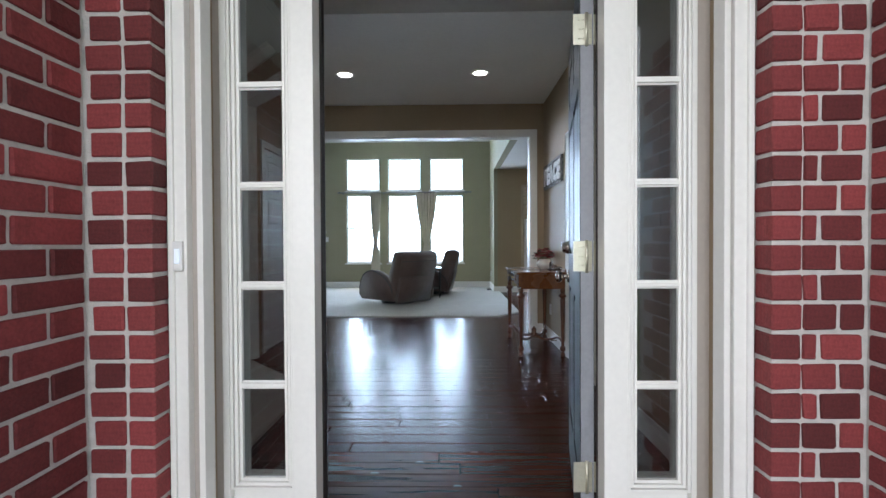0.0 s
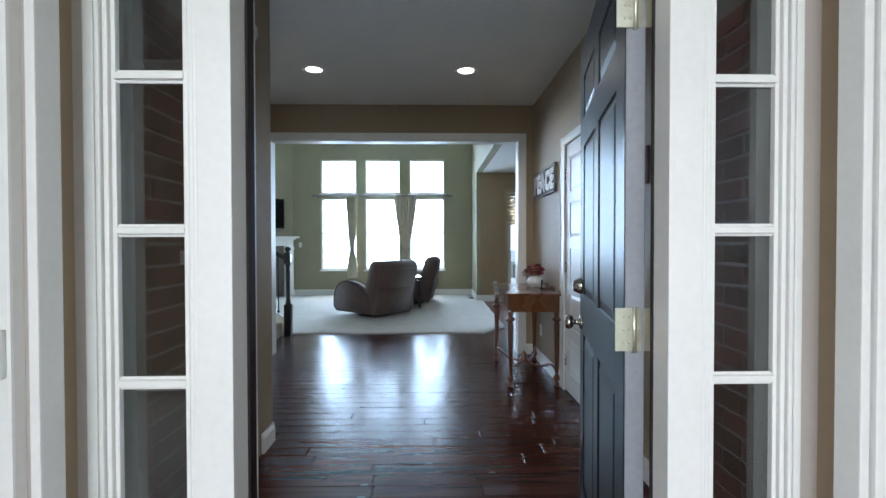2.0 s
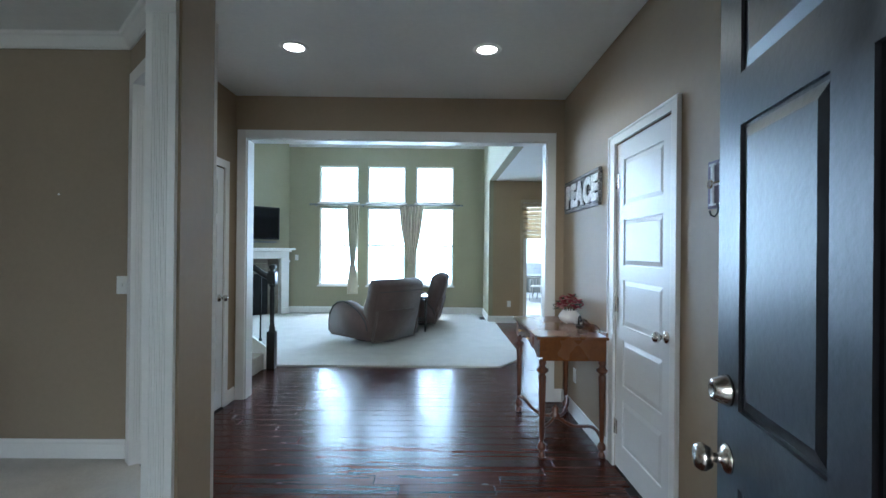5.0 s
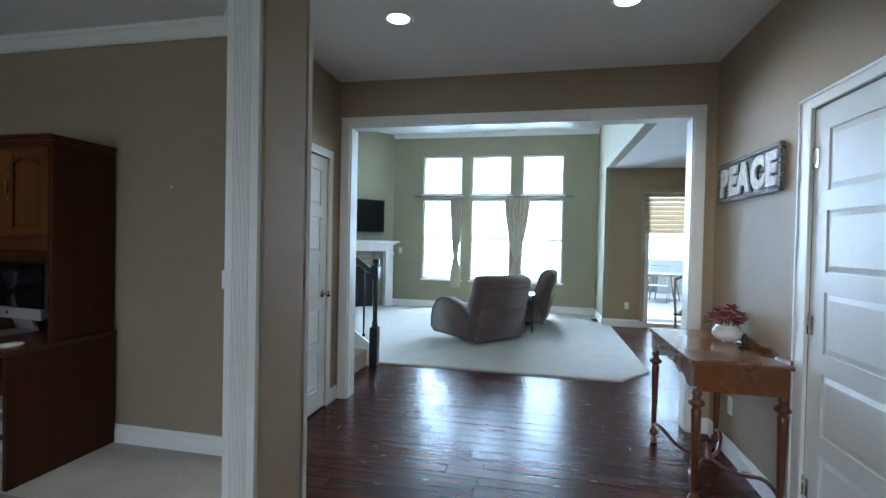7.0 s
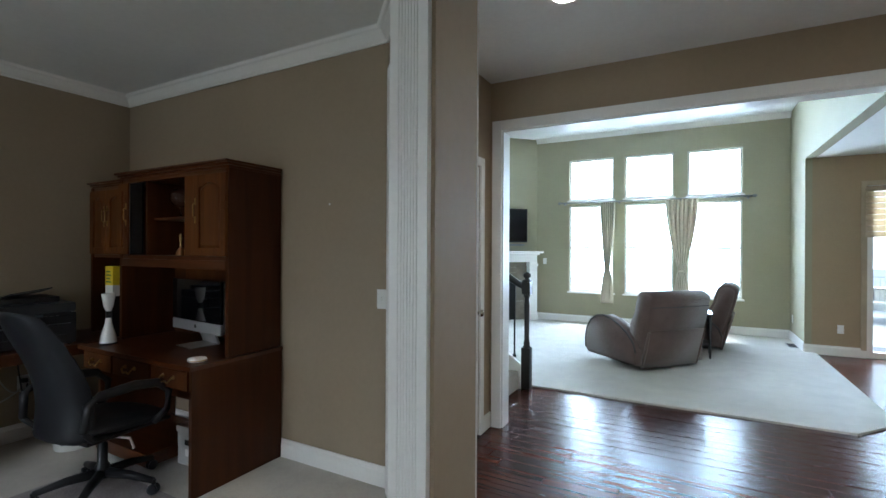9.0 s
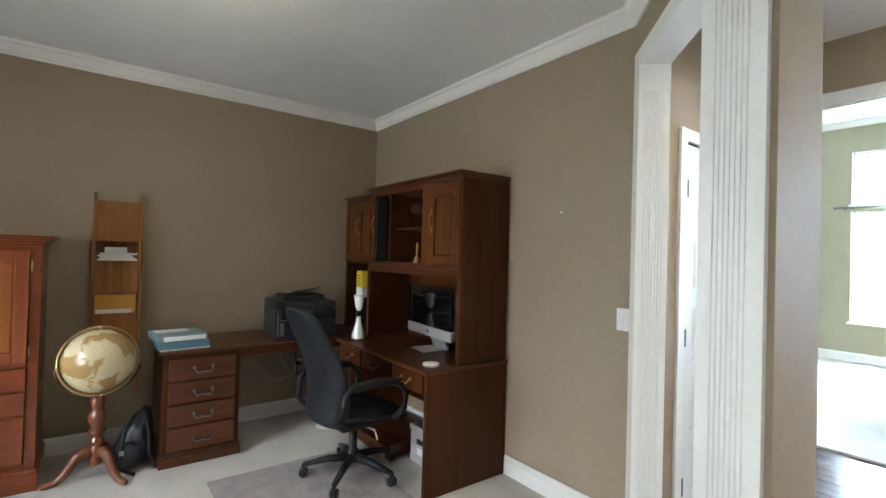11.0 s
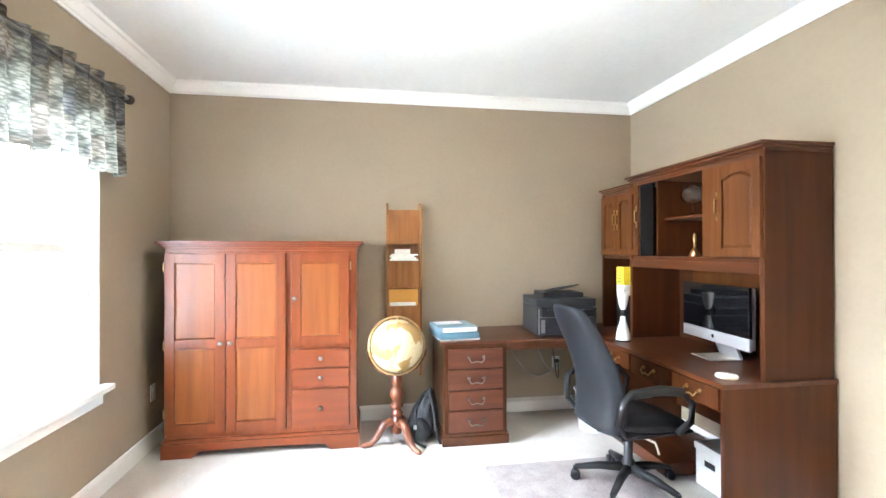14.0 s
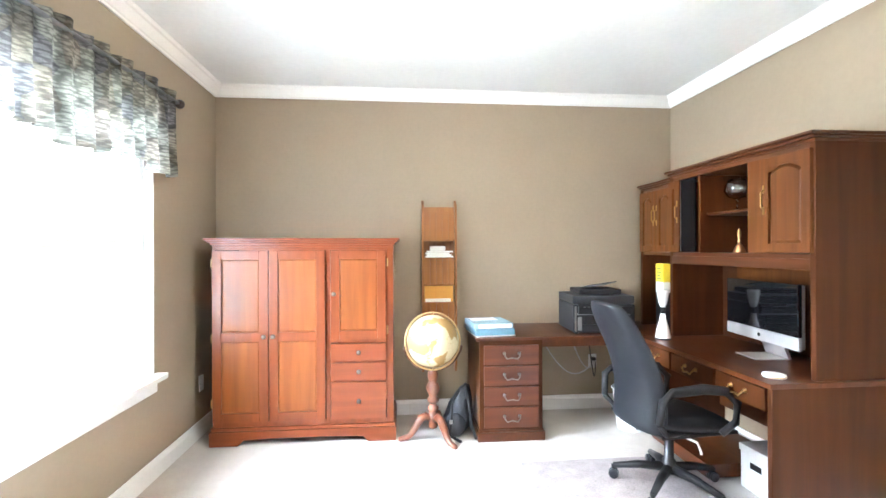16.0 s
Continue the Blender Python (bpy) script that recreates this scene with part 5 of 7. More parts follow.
M_TEALTOP = mat("pale_teal_cover", (0.17, 0.26, 0.30), 0.45, var=0.35, scale=14)
M_PAPER = mat("paper", (0.78, 0.77, 0.74), 0.8, var=0.05)
M_GREYRUG = mat("grey_mat", (0.34, 0.30, 0.29), 0.95, var=0.35, scale=9, bump=0.8, bump_scale=300)
M_LEATHER = mat("black_leather", (0.011, 0.012, 0.015), 0.45, var=0.25, scale=14, bump=0.3, bump_scale=160, spec=0.3)


def frame_door(parent, name, y0, y1, z0, z1, x, thick, rails, stile, m_frame, m_panel, arch=False):
    """A frame-and-panel cabinet door facing +x; rails: heights of middle rails."""
    d = thing(name, "", "")
    d.parent = parent
    bm = bmesh.new()
    add_box(bm, x, x + thick, y0, y0 + stile, z0, z1, 0.003)
    add_box(bm, x, x + thick, y1 - stile, y1, z0, z1, 0.003)
    edges = [z0, *rails, z1]
    for i, z in enumerate(edges):
        lo = z0 if i == 0 else z - stile / 2 if i < len(edges) - 1 else z1 - stile
        hi = z0 + stile if i == 0 else z + stile / 2 if i < len(edges) - 1 else z1
        add_box(bm, x, x + thick, y0 + stile, y1 - stile, lo, hi, 0.003)
    part("door_frame", bm, m_frame, d)
    for i in range(len(edges) - 1):
        a = z0 + stile if i == 0 else edges[i] + stile / 2
        b = z1 - stile if i == len(edges) - 2 else edges[i + 1] - stile / 2
        ya, yb = y0 + stile, y1 - stile
        bm = bmesh.new()
        n = 10 if arch else 1
        outer = [(ya, a), (yb, a)]
        top = [(yb + (ya - yb) * k / n, b - (0.035 * (2 * k / n - 1) ** 2 if arch else 0)) for k in range(n + 1)]
        outer += top
        e = 0.016 if arch else 0.012
        cy, cz = (ya + yb) / 2, (a + b) / 2
        inner = [(cy + (p - cy) * (1 - 2 * e / (yb - ya)), cz + (q - cz) * (1 - 2 * e / (b - a))) for p, q in outer]
        va = [bm.verts.new((x + (0.006 if arch else 0.007), p, q)) for p, q in outer]
        vb = [bm.verts.new((x + (thick - 0.004 if arch else 0.011), p, q)) for p, q in inner]
        for k in range(len(va)):
            bm.faces.new((va[k], va[(k + 1) % len(va)], vb[(k + 1) % len(va)], vb[k]))
        bm.faces.new(vb)
        if arch:
            add_box(bm, x + 0.001, x + 0.004, ya, yb, b - 0.036, b)
        part("raised_panel", bm, m_panel, d)
        if arch:
            sp = []
            for k in range(n):
                sp.append((top[k], top[k + 1]))
            bm = bmesh.new()
            for (p0, q0), (p1, q1) in sp:
                vs = [bm.verts.new(v) for v in ((x + thick - 0.001, p0, q0), (x + thick - 0.001, p1, q1), (x + thick - 0.001, p1, b + 0.001), (x + thick - 0.001, p0, b + 0.001))]
                if abs(q0 - b) + abs(q1 - b) > 1e-6:
                    bm.faces.new(vs)
            part("arch_spandrel", bm, m_frame, d)
    return d


def round_knob(parent, x, y, z, material, r=0.016):
    return part("knob", lathe([(0.008, 0), (0.006, 0.01), (r, 0.018), (r, 0.026), (r * 0.6, 0.031), (0.001, 0.032)], 14, pose(x, y, z, 0, 90, 0)), material, parent)


def bail_pull(parent, x, y, z, material, wide=0.055):
    """A drop handle with two posts, facing +x."""
    bm = sweep([(x + 0.012, y - wide, z + 0.012), (x + 0.024, y - wide, z), (x + 0.026, y - wide * 0.7, z - 0.022), (x + 0.024, y, z - 0.014), (x + 0.026, y + wide * 0.7, z - 0.022), (x + 0.024, y + wide, z), (x + 0.012, y + wide, z + 0.012)], 0.005, 8)
    for s in (-1, 1):
        lathe([(0.012, 0), (0.012, 0.004), (0.006, 0.014), (0.008, 0.018), (0.001, 0.02)], 10, pose(x, y + s * wide, z + 0.012, 0, 90, 0), bm)
    return part("drawer_pull", bm, material, parent, "bright metal drop handle")


# armoire
AX, AB = -4.07, OW + 0.012
AY0, AY1, AH = 0.955, 2.25, 1.465
_a = thing("armoire", "cherry wood computer armoire with three doors and drawers", "armoire", pose(0, 0, 0.010))
for _nm, _bb in (("side", (AB, AX - 0.022, AY0 + 0.015, AY0 + 0.035, 0.12, 1.40)), ("side", (AB, AX - 0.022, AY1 - 0.035, AY1 - 0.015, 0.12, 1.40)), ("bottom", (AB, AX - 0.022, AY0 + 0.035, AY1 - 0.035, 0.12, 0.14)), ("top", (AB, AX - 0.03, AY0 + 0.035, AY1 - 0.035, 1.38, 1.40)), ("back", (AB, AB + 0.02, AY0 + 0.035, AY1 - 0.035, 0.14, 1.38)), ("divider", (AB + 0.02, AX - 0.022, 1.752, 1.772, 0.14, 1.38))):
    part(_nm, box(*_bb), M_CHERRY, _a)
_bm = bmesh.new()
for _y0, _y1, _z0, _z1 in ((AY0 + 0.012, AY0 + 0.03, 0.12, 1.40), (AY1 - 0.062, AY1 - 0.012, 0.12, 1.40), (AY0 + 0.03, AY1 - 0.062, 1.382, 1.40), (1.755, 1.785, 0.16, 1.382), (1.785, AY1 - 0.062, 0.71, 0.735), (1.785, AY1 - 0.062, 0.564, 0.586), (1.785, AY1 - 0.062, 0.422, 0.448), (AY0 + 0.03, AY1 - 0.062, 0.12, 0.16)):
    add_box(_bm, AX - 0.022, AX, _y0, _y1, _z0, _z1, 0.002)
part("face_frame", _bm, M_CHERRY, _a)
_bm = bmesh.new()
for _k, (_o, _z0, _z1) in enumerate(((0.0, 1.40, 1.418), (0.012, 1.418, 1.436), (0.03, 1.436, 1.45), (0.045, 1.45, 1.465))):
    add_box(_bm, AB, AX + _o, AY0 + 0.01 - _o, AY1 - 0.01 + _o, _z0, _z1, 0.004)
part("cornice", _bm, M_CHERRYX, _a)
_prof = [(AY0 - 0.005, 0.0), (AY0 - 0.005, 0.10), (AY1 + 0.005, 0.10), (AY1 + 0.005, 0.0), (AY1 - 0.19, 0.0), (AY1 - 0.215, 0.02), (AY1 - 0.225, 0.038), (AY1 - 0.26, 0.042)]
_prof += [(AY1 - 0.26 + (AY0 - AY1 + 0.52) * k / 8, 0.042 + 0.006 * math.sin(k / 8 * math.pi)) for k in range(1, 8)]
_prof += [(AY0 + 0.26, 0.042), (AY0 + 0.225, 0.038), (AY0 + 0.215, 0.02), (AY0 + 0.19, 0.0)]
part("plinth_front", prism(_prof, 0.022, Matrix(((0, 0, 1, AX + 0.006), (1, 0, 0, 0), (0, 1, 0, 0), (0, 0, 0, 1)))), M_CHERRYX, _a)
for _y in (AY0 - 0.005, AY1 - 0.017):
    part("plinth_side", box(AB, AX + 0.005, _y, _y + 0.022, 0, 0.10, 0.003), M_CHERRYX, _a)
part("base_molding", box(AB, AX + 0.018, AY0 + 0.002, AY1 - 0.002, 0.10, 0.125, 0.008), M_CHERRYX, _a)
_d1 = frame_door(_a, "door", AY0 + 0.016, 1.355, 0.165, 1.378, AX + 0.001, 0.02, [0.765], 0.062, M_CHERRY, M_OAKPANEL)
_d2 = frame_door(_a, "door", 1.36, 1.752, 0.165, 1.378, AX + 0.001, 0.02, [0.765], 0.062, M_CHERRY, M_OAKPANEL)
_d3 = frame_door(_a, "door", 1.79, 2.185, 0.738, 1.378, AX + 0.001, 0.02, [], 0.062, M_CHERRY, M_OAKPANEL)
round_knob(_d1, AX + 0.021, 1.328, 0.77, M_PEWTER)
round_knob(_d2, AX + 0.021, 1.392, 0.77, M_PEWTER)
round_knob(_d3, AX + 0.021, 1.815, 1.065, M_PEWTER)
for _z0, _z1 in ((0.583, 0.705), (0.445, 0.567), (0.165, 0.425)):
    _dr = part("drawer", box(AX + 0.001, AX + 0.02, 1.79, 2.185, _z0, _z1, 0.004), M_CHERRYX, _a)
    round_knob(_dr, AX + 0.02, 1.99, (_z0 + _z1) / 2, M_PEWTER)
for _y, _zz in ((AY0 + 0.006, (0.30, 0.76, 1.29)), (2.192, (0.80, 1.29))):
    for _z in _zz:
        part("hinge", box(AX - 0.002, AX + 0.022, _y, _y + 0.008, _z - 0.03, _z + 0.03, 0.002), M_BRASS, _a, "small brass hinge")

# hanging magazine rack
_l = thing("magazine_rack", "golden oak ladder-style wall magazine rack holding papers", "magazine rack", pose(0, 0, 0))
LY0, LY1, LXF = 2.465, 2.755, OW + 0.105
for _y in (LY0, LY1 - 0.018):
    _bm = prism([(OW + 0.001, 0.38), (LXF - 0.03, 0.38), (LXF, 0.44), (LXF, 1.70), (LXF - 0.02, 1.76), (OW + 0.03, 1.80), (OW + 0.001, 1.80)], 0.018, Matrix(((1, 0, 0, 0), (0, 0, 1, _y), (0, 1, 0, 0), (0, 0, 0, 1))))
    part("side_rail", _bm, M_PINE, _l)
part("top_rail", box(OW + 0.02, OW + 0.05, LY0 + 0.018, LY1 - 0.018, 1.70, 1.745, 0.003), M_PINE, _l)
for _z0, _z1 in ((1.475, 1.70), (1.11, 1.325), (0.72, 0.955)):
    for k in range(5):
        w = (LY1 - LY0 - 0.036) / 5
        part("beadboard_slat", box(LXF - 0.03, LXF - 0.02, LY0 + 0.018 + w * k + 0.001, LY0 + 0.018 + w * (k + 1) - 0.001, _z0, _z1, 0.003), M_PINE, _l)
    part("pocket_floor", box(OW + 0.01, LXF - 0.02, LY0 + 0.018, LY1 - 0.018, _z0 - 0.012, _z0), M_PINE, _l)
part("back_panel", box(OW + 0.001, OW + 0.008, LY0 + 0.018, LY1 - 0.018, 0.70, 1.70), wood("back_oak", (0.12, 0.045, 0.012), (0.24, 0.10, 0.03), 0.5, "z"), _l)
_st2 = thing("paper_stack", "white papers and envelopes in magazine rack", "papers", pose(0, 0, 0))
for k in range(4):
    part("sheet", box(OW + 0.02, LXF - 0.004 * k, LY0 + 0.03 + 0.012 * (k % 2), LY1 - 0.03 - 0.016 * (k % 3), 1.326 + 0.014 * k, 1.338 + 0.014 * k, 0.002), M_PAPER, _st2)
part("card", box(OW + 0.03, OW + 0.036, LY0 + 0.07, LY1 - 0.09, 1.382, 1.42), M_PAPER, _st2)
_en = thing("envelope", "yellow padded envelope in magazine rack", "envelope", pose(0, 0, 0))
part("sleeve", box(LXF - 0.045, LXF - 0.032, LY0 + 0.022, LY1 - 0.03, 0.958, 1.09, 0.003), mat("manila_yellow", (0.62, 0.30, 0.045), 0.6, var=0.08), _en)
part("papers", box(LXF - 0.03, LXF - 0.022, LY0 + 0.03, LY1 - 0.05, 0.958, 0.985), M_PAPER, _en)

# globe on a turned tripod stand
GC = Vector((-4.04, 2.525, 0.715))
M_STAND = wood("reddish_turned_wood", (0.10, 0.026, 0.008), (0.19, 0.056, 0.018), 0.3, "z", 1.2, 0.3)
_g = thing("globe", "antique-toned floor globe on turned wooden tripod stand", "globe", pose(GC.x, GC.y, 0.010))


def globe_mat():
    m = mat("parchment_globe", (0.66, 0.56, 0.34), 0.25, var=0.12, scale=6, coat=0.4)
    nt = m.node_tree
    bsdf = nt.nodes["Principled BSDF"]
    src = bsdf.inputs["Base Color"].links[0].from_socket
    tc, n, r, mx = nt.nodes.new("ShaderNodeTexCoord"), nt.nodes.new("ShaderNodeTexNoise"), nt.nodes.new("ShaderNodeValToRGB"), nt.nodes.new("ShaderNodeMix")
    n.inputs["Scale"].default_value, n.inputs["Detail"].default_value = 5.5, 6
    r.color_ramp.elements[0].position, r.color_ramp.elements[1].position = 0.52, 0.55
    mx.data_type = "RGBA"
    nt.links.new(tc.outputs["Object"], n.inputs["Vector"])
    nt.links.new(n.outputs["Fac"], r.inputs["Fac"])
    nt.links.new(r.outputs["Color"], mx.inputs["Factor"])
    nt.links.new(src, mx.inputs["A"])
    mx.inputs["B"].default_value = (0.42, 0.27, 0.10, 1)
    nt.links.new(mx.outputs["Result"], bsdf.inputs["Base Color"])
    return m


_bm = bmesh.new()
bmesh.ops.create_uvsphere(_bm, u_segments=48, v_segments=28, radius=0.19)
for f in _bm.faces:
    f.smooth = True
part("sphere", _bm, globe_mat(), _g, "parchment-coloured world globe", pose(0, 0, GC.z, 20, 10, 0))
_ring = lambda r, rad, m: sweep([m @ Vector((r * math.cos(a), r * math.sin(a), 0)) for a in (2 * math.pi * i / 48 for i in range(49))], rad, 8)
part("meridian_ring", _ring(0.205, 0.007, pose(0, 0, GC.z, 0, 78, 10)), M_BRASS, _g, "brass meridian ring")
for _z in (-1, 1):
    part("pole_pin", lathe([(0.006, -0.01), (0.008, 0.012), (0.002, 0.02)], 8, pose(0, 0, GC.z, 10 * 0, 0, 0) @ pose(0, 0, _z * 0.195)), M_BRASS, _g)
part("yoke", sweep([(0.0, 0.215 * math.cos(a), GC.z + 0.215 * math.sin(a)) for a in (radians(-170 + 10 * i) for i in range(17))], 0.008, 8), M_TABLELEG, _g)
part("column", lathe([(0.03, 0.085), (0.034, 0.10), (0.034, 0.20), (0.026, 0.206), (0.04, 0.222), (0.04, 0.234), (0.026, 0.25), (0.026, 0.262), (0.043, 0.278), (0.043, 0.296), (0.027, 0.312), (0.046, 0.35), (0.05, 0.375), (0.04, 0.405), (0.028, 0.42), (0.036, 0.44), (0.04, 0.475), (0.03, 0.50), (0.022, 0.515)], 20), M_STAND, _g)
for _k in range(3):
    _an = radians(35 + 120 * _k)
    part("leg", sweep([(r * math.cos(_an), r * math.sin(_an), z) for r, z in ((0.02, 0.15), (0.055, 0.17), (0.09, 0.155), (0.12, 0.11), (0.15, 0.06), (0.19, 0.026), (0.235, 0.018), (0.255, 0.016))], 0.021, 10, taper=[1.2, 1.45, 1.45, 1.3, 1.15, 1.0, 0.9, 0.6]), M_STAND, _g)

# backpack
_bp = thing("backpack", "black crumpled backpack slumped against the pedestal", "backpack", pose(-4.13, 2.70, 0.010))
_bm = bmesh.new()
bmesh.ops.create_icosphere(_bm, subdivisions=4, radius=1.0)
for v in _bm.verts:
    c = v.co.copy()
    k = (c.z + 1) / 2
    crease = noise.noise(c * 2.3 + Vector((3, 1, 7))) * 0.16 + noise.noise(c * 6.0) * 0.07
    w = (1.0 - 0.62 * k ** 1.3) * (1 + crease)
    v.co = Vector((c.x * 0.14 * w, c.y * 0.135 * w + 0.085 * k - 0.01, max(0.0, 0.185 + c.z * 0.19 * (1 + crease * 0.6))))
for f in _bm.faces:
    f.smooth = True
M_NYLON = mat("black_nylon", (0.016, 0.017, 0.022), 0.42, var=0.3, scale=20, bump=0.8, bump_scale=40)
part("bag", _bm, M_NYLON, _bp)
_bm = bmesh.new()
bmesh.ops.create_icosphere(_bm, subdivisions=3, radius=1.0)
for v in _bm.verts:
    c = v.co.copy()
    v.co = Vector((0.10 + c.x * 0.06, -0.02 + c.y * 0.085, max(0.002, 0.10 + c.z * 0.09))) + Vector((1, 0.4, 0.6)) * noise.noise(c * 3.0) * 0.02
for f in _bm.faces:
    f.smooth = True
part("front_pocket", _bm, M_NYLON, _bp)
part("strap", sweep([(0.06, 0.02, 0.34), (0.12, -0.04, 0.27), (0.15, -0.05, 0.15), (0.17, -0.06, 0.05), (0.20, 0.02, 0.012)], 0.011, 6), M_BLACK, _bp)
part("strap", sweep([(0.05, 0.07, 0.35), (0.10, 0.09, 0.24), (0.13, 0.10, 0.10), (0.17, 0.13, 0.015)], 0.011, 6), M_BLACK, _bp)
part("grab_loop", sweep([(0.03, 0.05, 0.355), (0.05, 0.07, 0.385), (0.03, 0.10, 0.36)], 0.008, 6), M_BLACK, _bp)
part("buckle", box(0.158, 0.168, -0.065, -0.04, 0.13, 0.16, 0.003), M_PEWTER, _bp)

# pedestal with the return desk on it
PX, PY0, PY1 = -3.95, 2.855, 3.315
_p = thing("drawer_pedestal", "mahogany four-drawer desk pedestal with drop handles", "drawer pedestal", pose(0, 0, 0.010))
part("body", box(OW + 0.02, PX - 0.02, PY0, PY1, 0.07, 0.725, 0.003), M_MAHOG, _p)
part("face_frame", box(PX - 0.0195, PX - 0.004, PY0 - 0.001, PY1 + 0.001, 0.07, 0.725, 0.002), M_MAHOG, _p)
part("plinth", box(OW + 0.02, PX + 0.012, PY0 - 0.016, PY1 + 0.016, 0, 0.065, 0.005), M_MAHOGX, _p)
part("plinth_molding", box(OW + 0.02, PX + 0.003, PY0 - 0.008, PY1 + 0.008, 0.0655, 0.085, 0.006), M_MAHOGX, _p)
M_DRAWER = wood("drawer_mahogany", (0.064, 0.015, 0.0045), (0.105, 0.027, 0.0075), 0.36, "y", 0.8, 0.1)
for _z0, _z1 in ((0.10, 0.245), (0.258, 0.39), (0.403, 0.54), (0.553, 0.69)):
    _dr = part("drawer", box(PX - 0.0035, PX + 0.014, PY0 + 0.03, PY1 - 0.03, _z0, _z1, 0.005), M_DRAWER, _p)
    bail_pull(_dr, PX + 0.014, (PY0 + PY1) / 2, (_z0 + _z1) / 2, M_PEWTER)
DT = 0.752
_r = thing("desk_return", "mahogany return desk top along the wall", "desk", pose(0, 0, 0))
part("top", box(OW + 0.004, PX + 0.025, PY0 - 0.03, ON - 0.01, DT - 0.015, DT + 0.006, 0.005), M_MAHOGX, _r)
part("apron", box(OW + 0.2, PX - 0.02, PY1 + 0.003, 4.2, DT - 0.075, DT - 0.016, 0.003), M_MAHOGX, _r)

# main desk and hutch along the far wall
DX1, DY0 = -2.69, 4.01
_dk = thing("desk", "mahogany desk with drawers under hutch", "desk", pose(0, 0, 0.0))
DL = -3.92
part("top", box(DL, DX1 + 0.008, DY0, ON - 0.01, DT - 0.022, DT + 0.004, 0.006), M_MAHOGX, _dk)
part("end_panel", box(DX1 - 0.028, DX1, DY0 + 0.015, ON - 0.012, 0.012, DT - 0.022, 0.003), M_MAHOG, _dk)
part("inner_panel", box(DL + 0.02, DL + 0.045, DY0 + 0.12, ON - 0.012, 0.012, DT - 0.022, 0.003), M_MAHOG, _dk)
part("modesty_panel", box(DL + 0.045, DX1 - 0.028, ON - 0.05, ON - 0.03, 0.25, DT - 0.022), M_MAHOG, _dk)
part("drawer_rail", box(DL + 0.045, DX1 - 0.028, DY0 + 0.03, DY0 + 0.045, DT - 0.145, DT - 0.022), M_MAHOG, _dk)


def north_drawer(x0, x1, z0, z1):
    d = part("drawer", box(x0, x1, DY0 + 0.012, DY0 + 0.03, z0, z1, 0.004), M_MAHOG, _dk)
    cx, cz, w = (x0 + x1) / 2, (z0 + z1) / 2, 0.05
    bm = sweep([(cx - w, DY0, cz + 0.01), (cx - w, DY0 - 0.012, cz), (cx - w * 0.6, DY0 - 0.014, cz - 0.02), (cx, DY0 - 0.012, cz - 0.013), (cx + w * 0.6, DY0 - 0.014, cz - 0.02), (cx + w, DY0 - 0.012, cz), (cx + w, DY0, cz + 0.01)], 0.005, 8)
    for s in (-1, 1):
        lathe([(0.012, 0), (0.012, 0.004), (0.006, 0.014), (0.001, 0.016)], 10, pose(cx + s * w, DY0 + 0.012, cz + 0.01, 90, 0, 0), bm)
    part("drawer_pull", bm, M_OLDBRASS, d, "brass drop handle")


for _x0, _x1 in ((DL + 0.06, -3.52), (-3.50, -3.10), (-3.08, DX1 - 0.04)):
    north_drawer(_x0, _x1, DT - 0.14, DT - 0.03)
part("bottom_shelf", box(DL + 0.05, -3.26, 4.10, ON - 0.06, 0.03, 0.11, 0.004), M_MAHOGX, _dk, "low base board of the knee space")
HX0, HX1, HY, HT, HM = -4.40, -2.705, 4.265, 1.955, 1.36
_h = thing("hutch", "mahogany desk hutch with arched doors and open shelves", "hutch", pose(0, 0, DT + 0.005))
_hz = DT + 0.005
HB = -3.905
part("side_panel", box(HX1 - 0.03, HX1, HY, ON - 0.012, 0, HT - 0.05 - _hz), M_MAHOG, _h)
part("side_panel", box(HB, HB + 0.03, HY, ON - 0.012, 0, HT - 0.05 - _hz), M_MAHOG, _h)
part("far_side_panel", box(HX0, HX0 + 0.025, HY + 0.04, ON - 0.012, 0, HT - 0.08 - _hz), M_MAHOG, _h)
part("back_panel", box(HX0 + 0.025, HX1 - 0.03, ON - 0.022, ON - 0.012, 0, HT - 0.06 - _hz), M_MAHOG, _h)
for _z0, _z1 in ((HM - 0.02, HM + 0.005), (HT - 0.075, HT - 0.05)):
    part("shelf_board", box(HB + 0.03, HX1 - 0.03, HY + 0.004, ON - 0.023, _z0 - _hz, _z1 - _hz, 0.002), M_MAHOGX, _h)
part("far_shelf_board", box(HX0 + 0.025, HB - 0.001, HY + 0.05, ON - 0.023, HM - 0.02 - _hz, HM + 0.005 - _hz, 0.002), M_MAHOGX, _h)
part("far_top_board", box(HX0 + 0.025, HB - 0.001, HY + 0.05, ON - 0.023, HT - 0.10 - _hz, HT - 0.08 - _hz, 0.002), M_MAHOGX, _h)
part("rail", box(HB + 0.03, HX1 - 0.03, HY - 0.002, HY + 0.016, HM - 0.075 - _hz, HM - 0.021 - _hz, 0.002), M_MAHOGX, _h)
part("tack_rail", box(HB + 0.2, HX1 - 0.03, ON - 0.04, ON - 0.023, 1.18 - _hz, HM - 0.021 - _hz), M_HUTCHPANEL, _h)
_bm = bmesh.new()
for _o, _z0, _z1 in ((0.0, -0.05, -0.032), (0.012, -0.032, -0.016), (0.028, -0.016, 0.0)):
    add_box(_bm, HB - _o, HX1 + _o * 0.4, HY - _o, ON - 0.012, HT + _z0 - _hz, HT + _z1 - _hz, 0.004)
part("cornice", _bm, M_MAHOGX, _h)
_bm = bmesh.new()
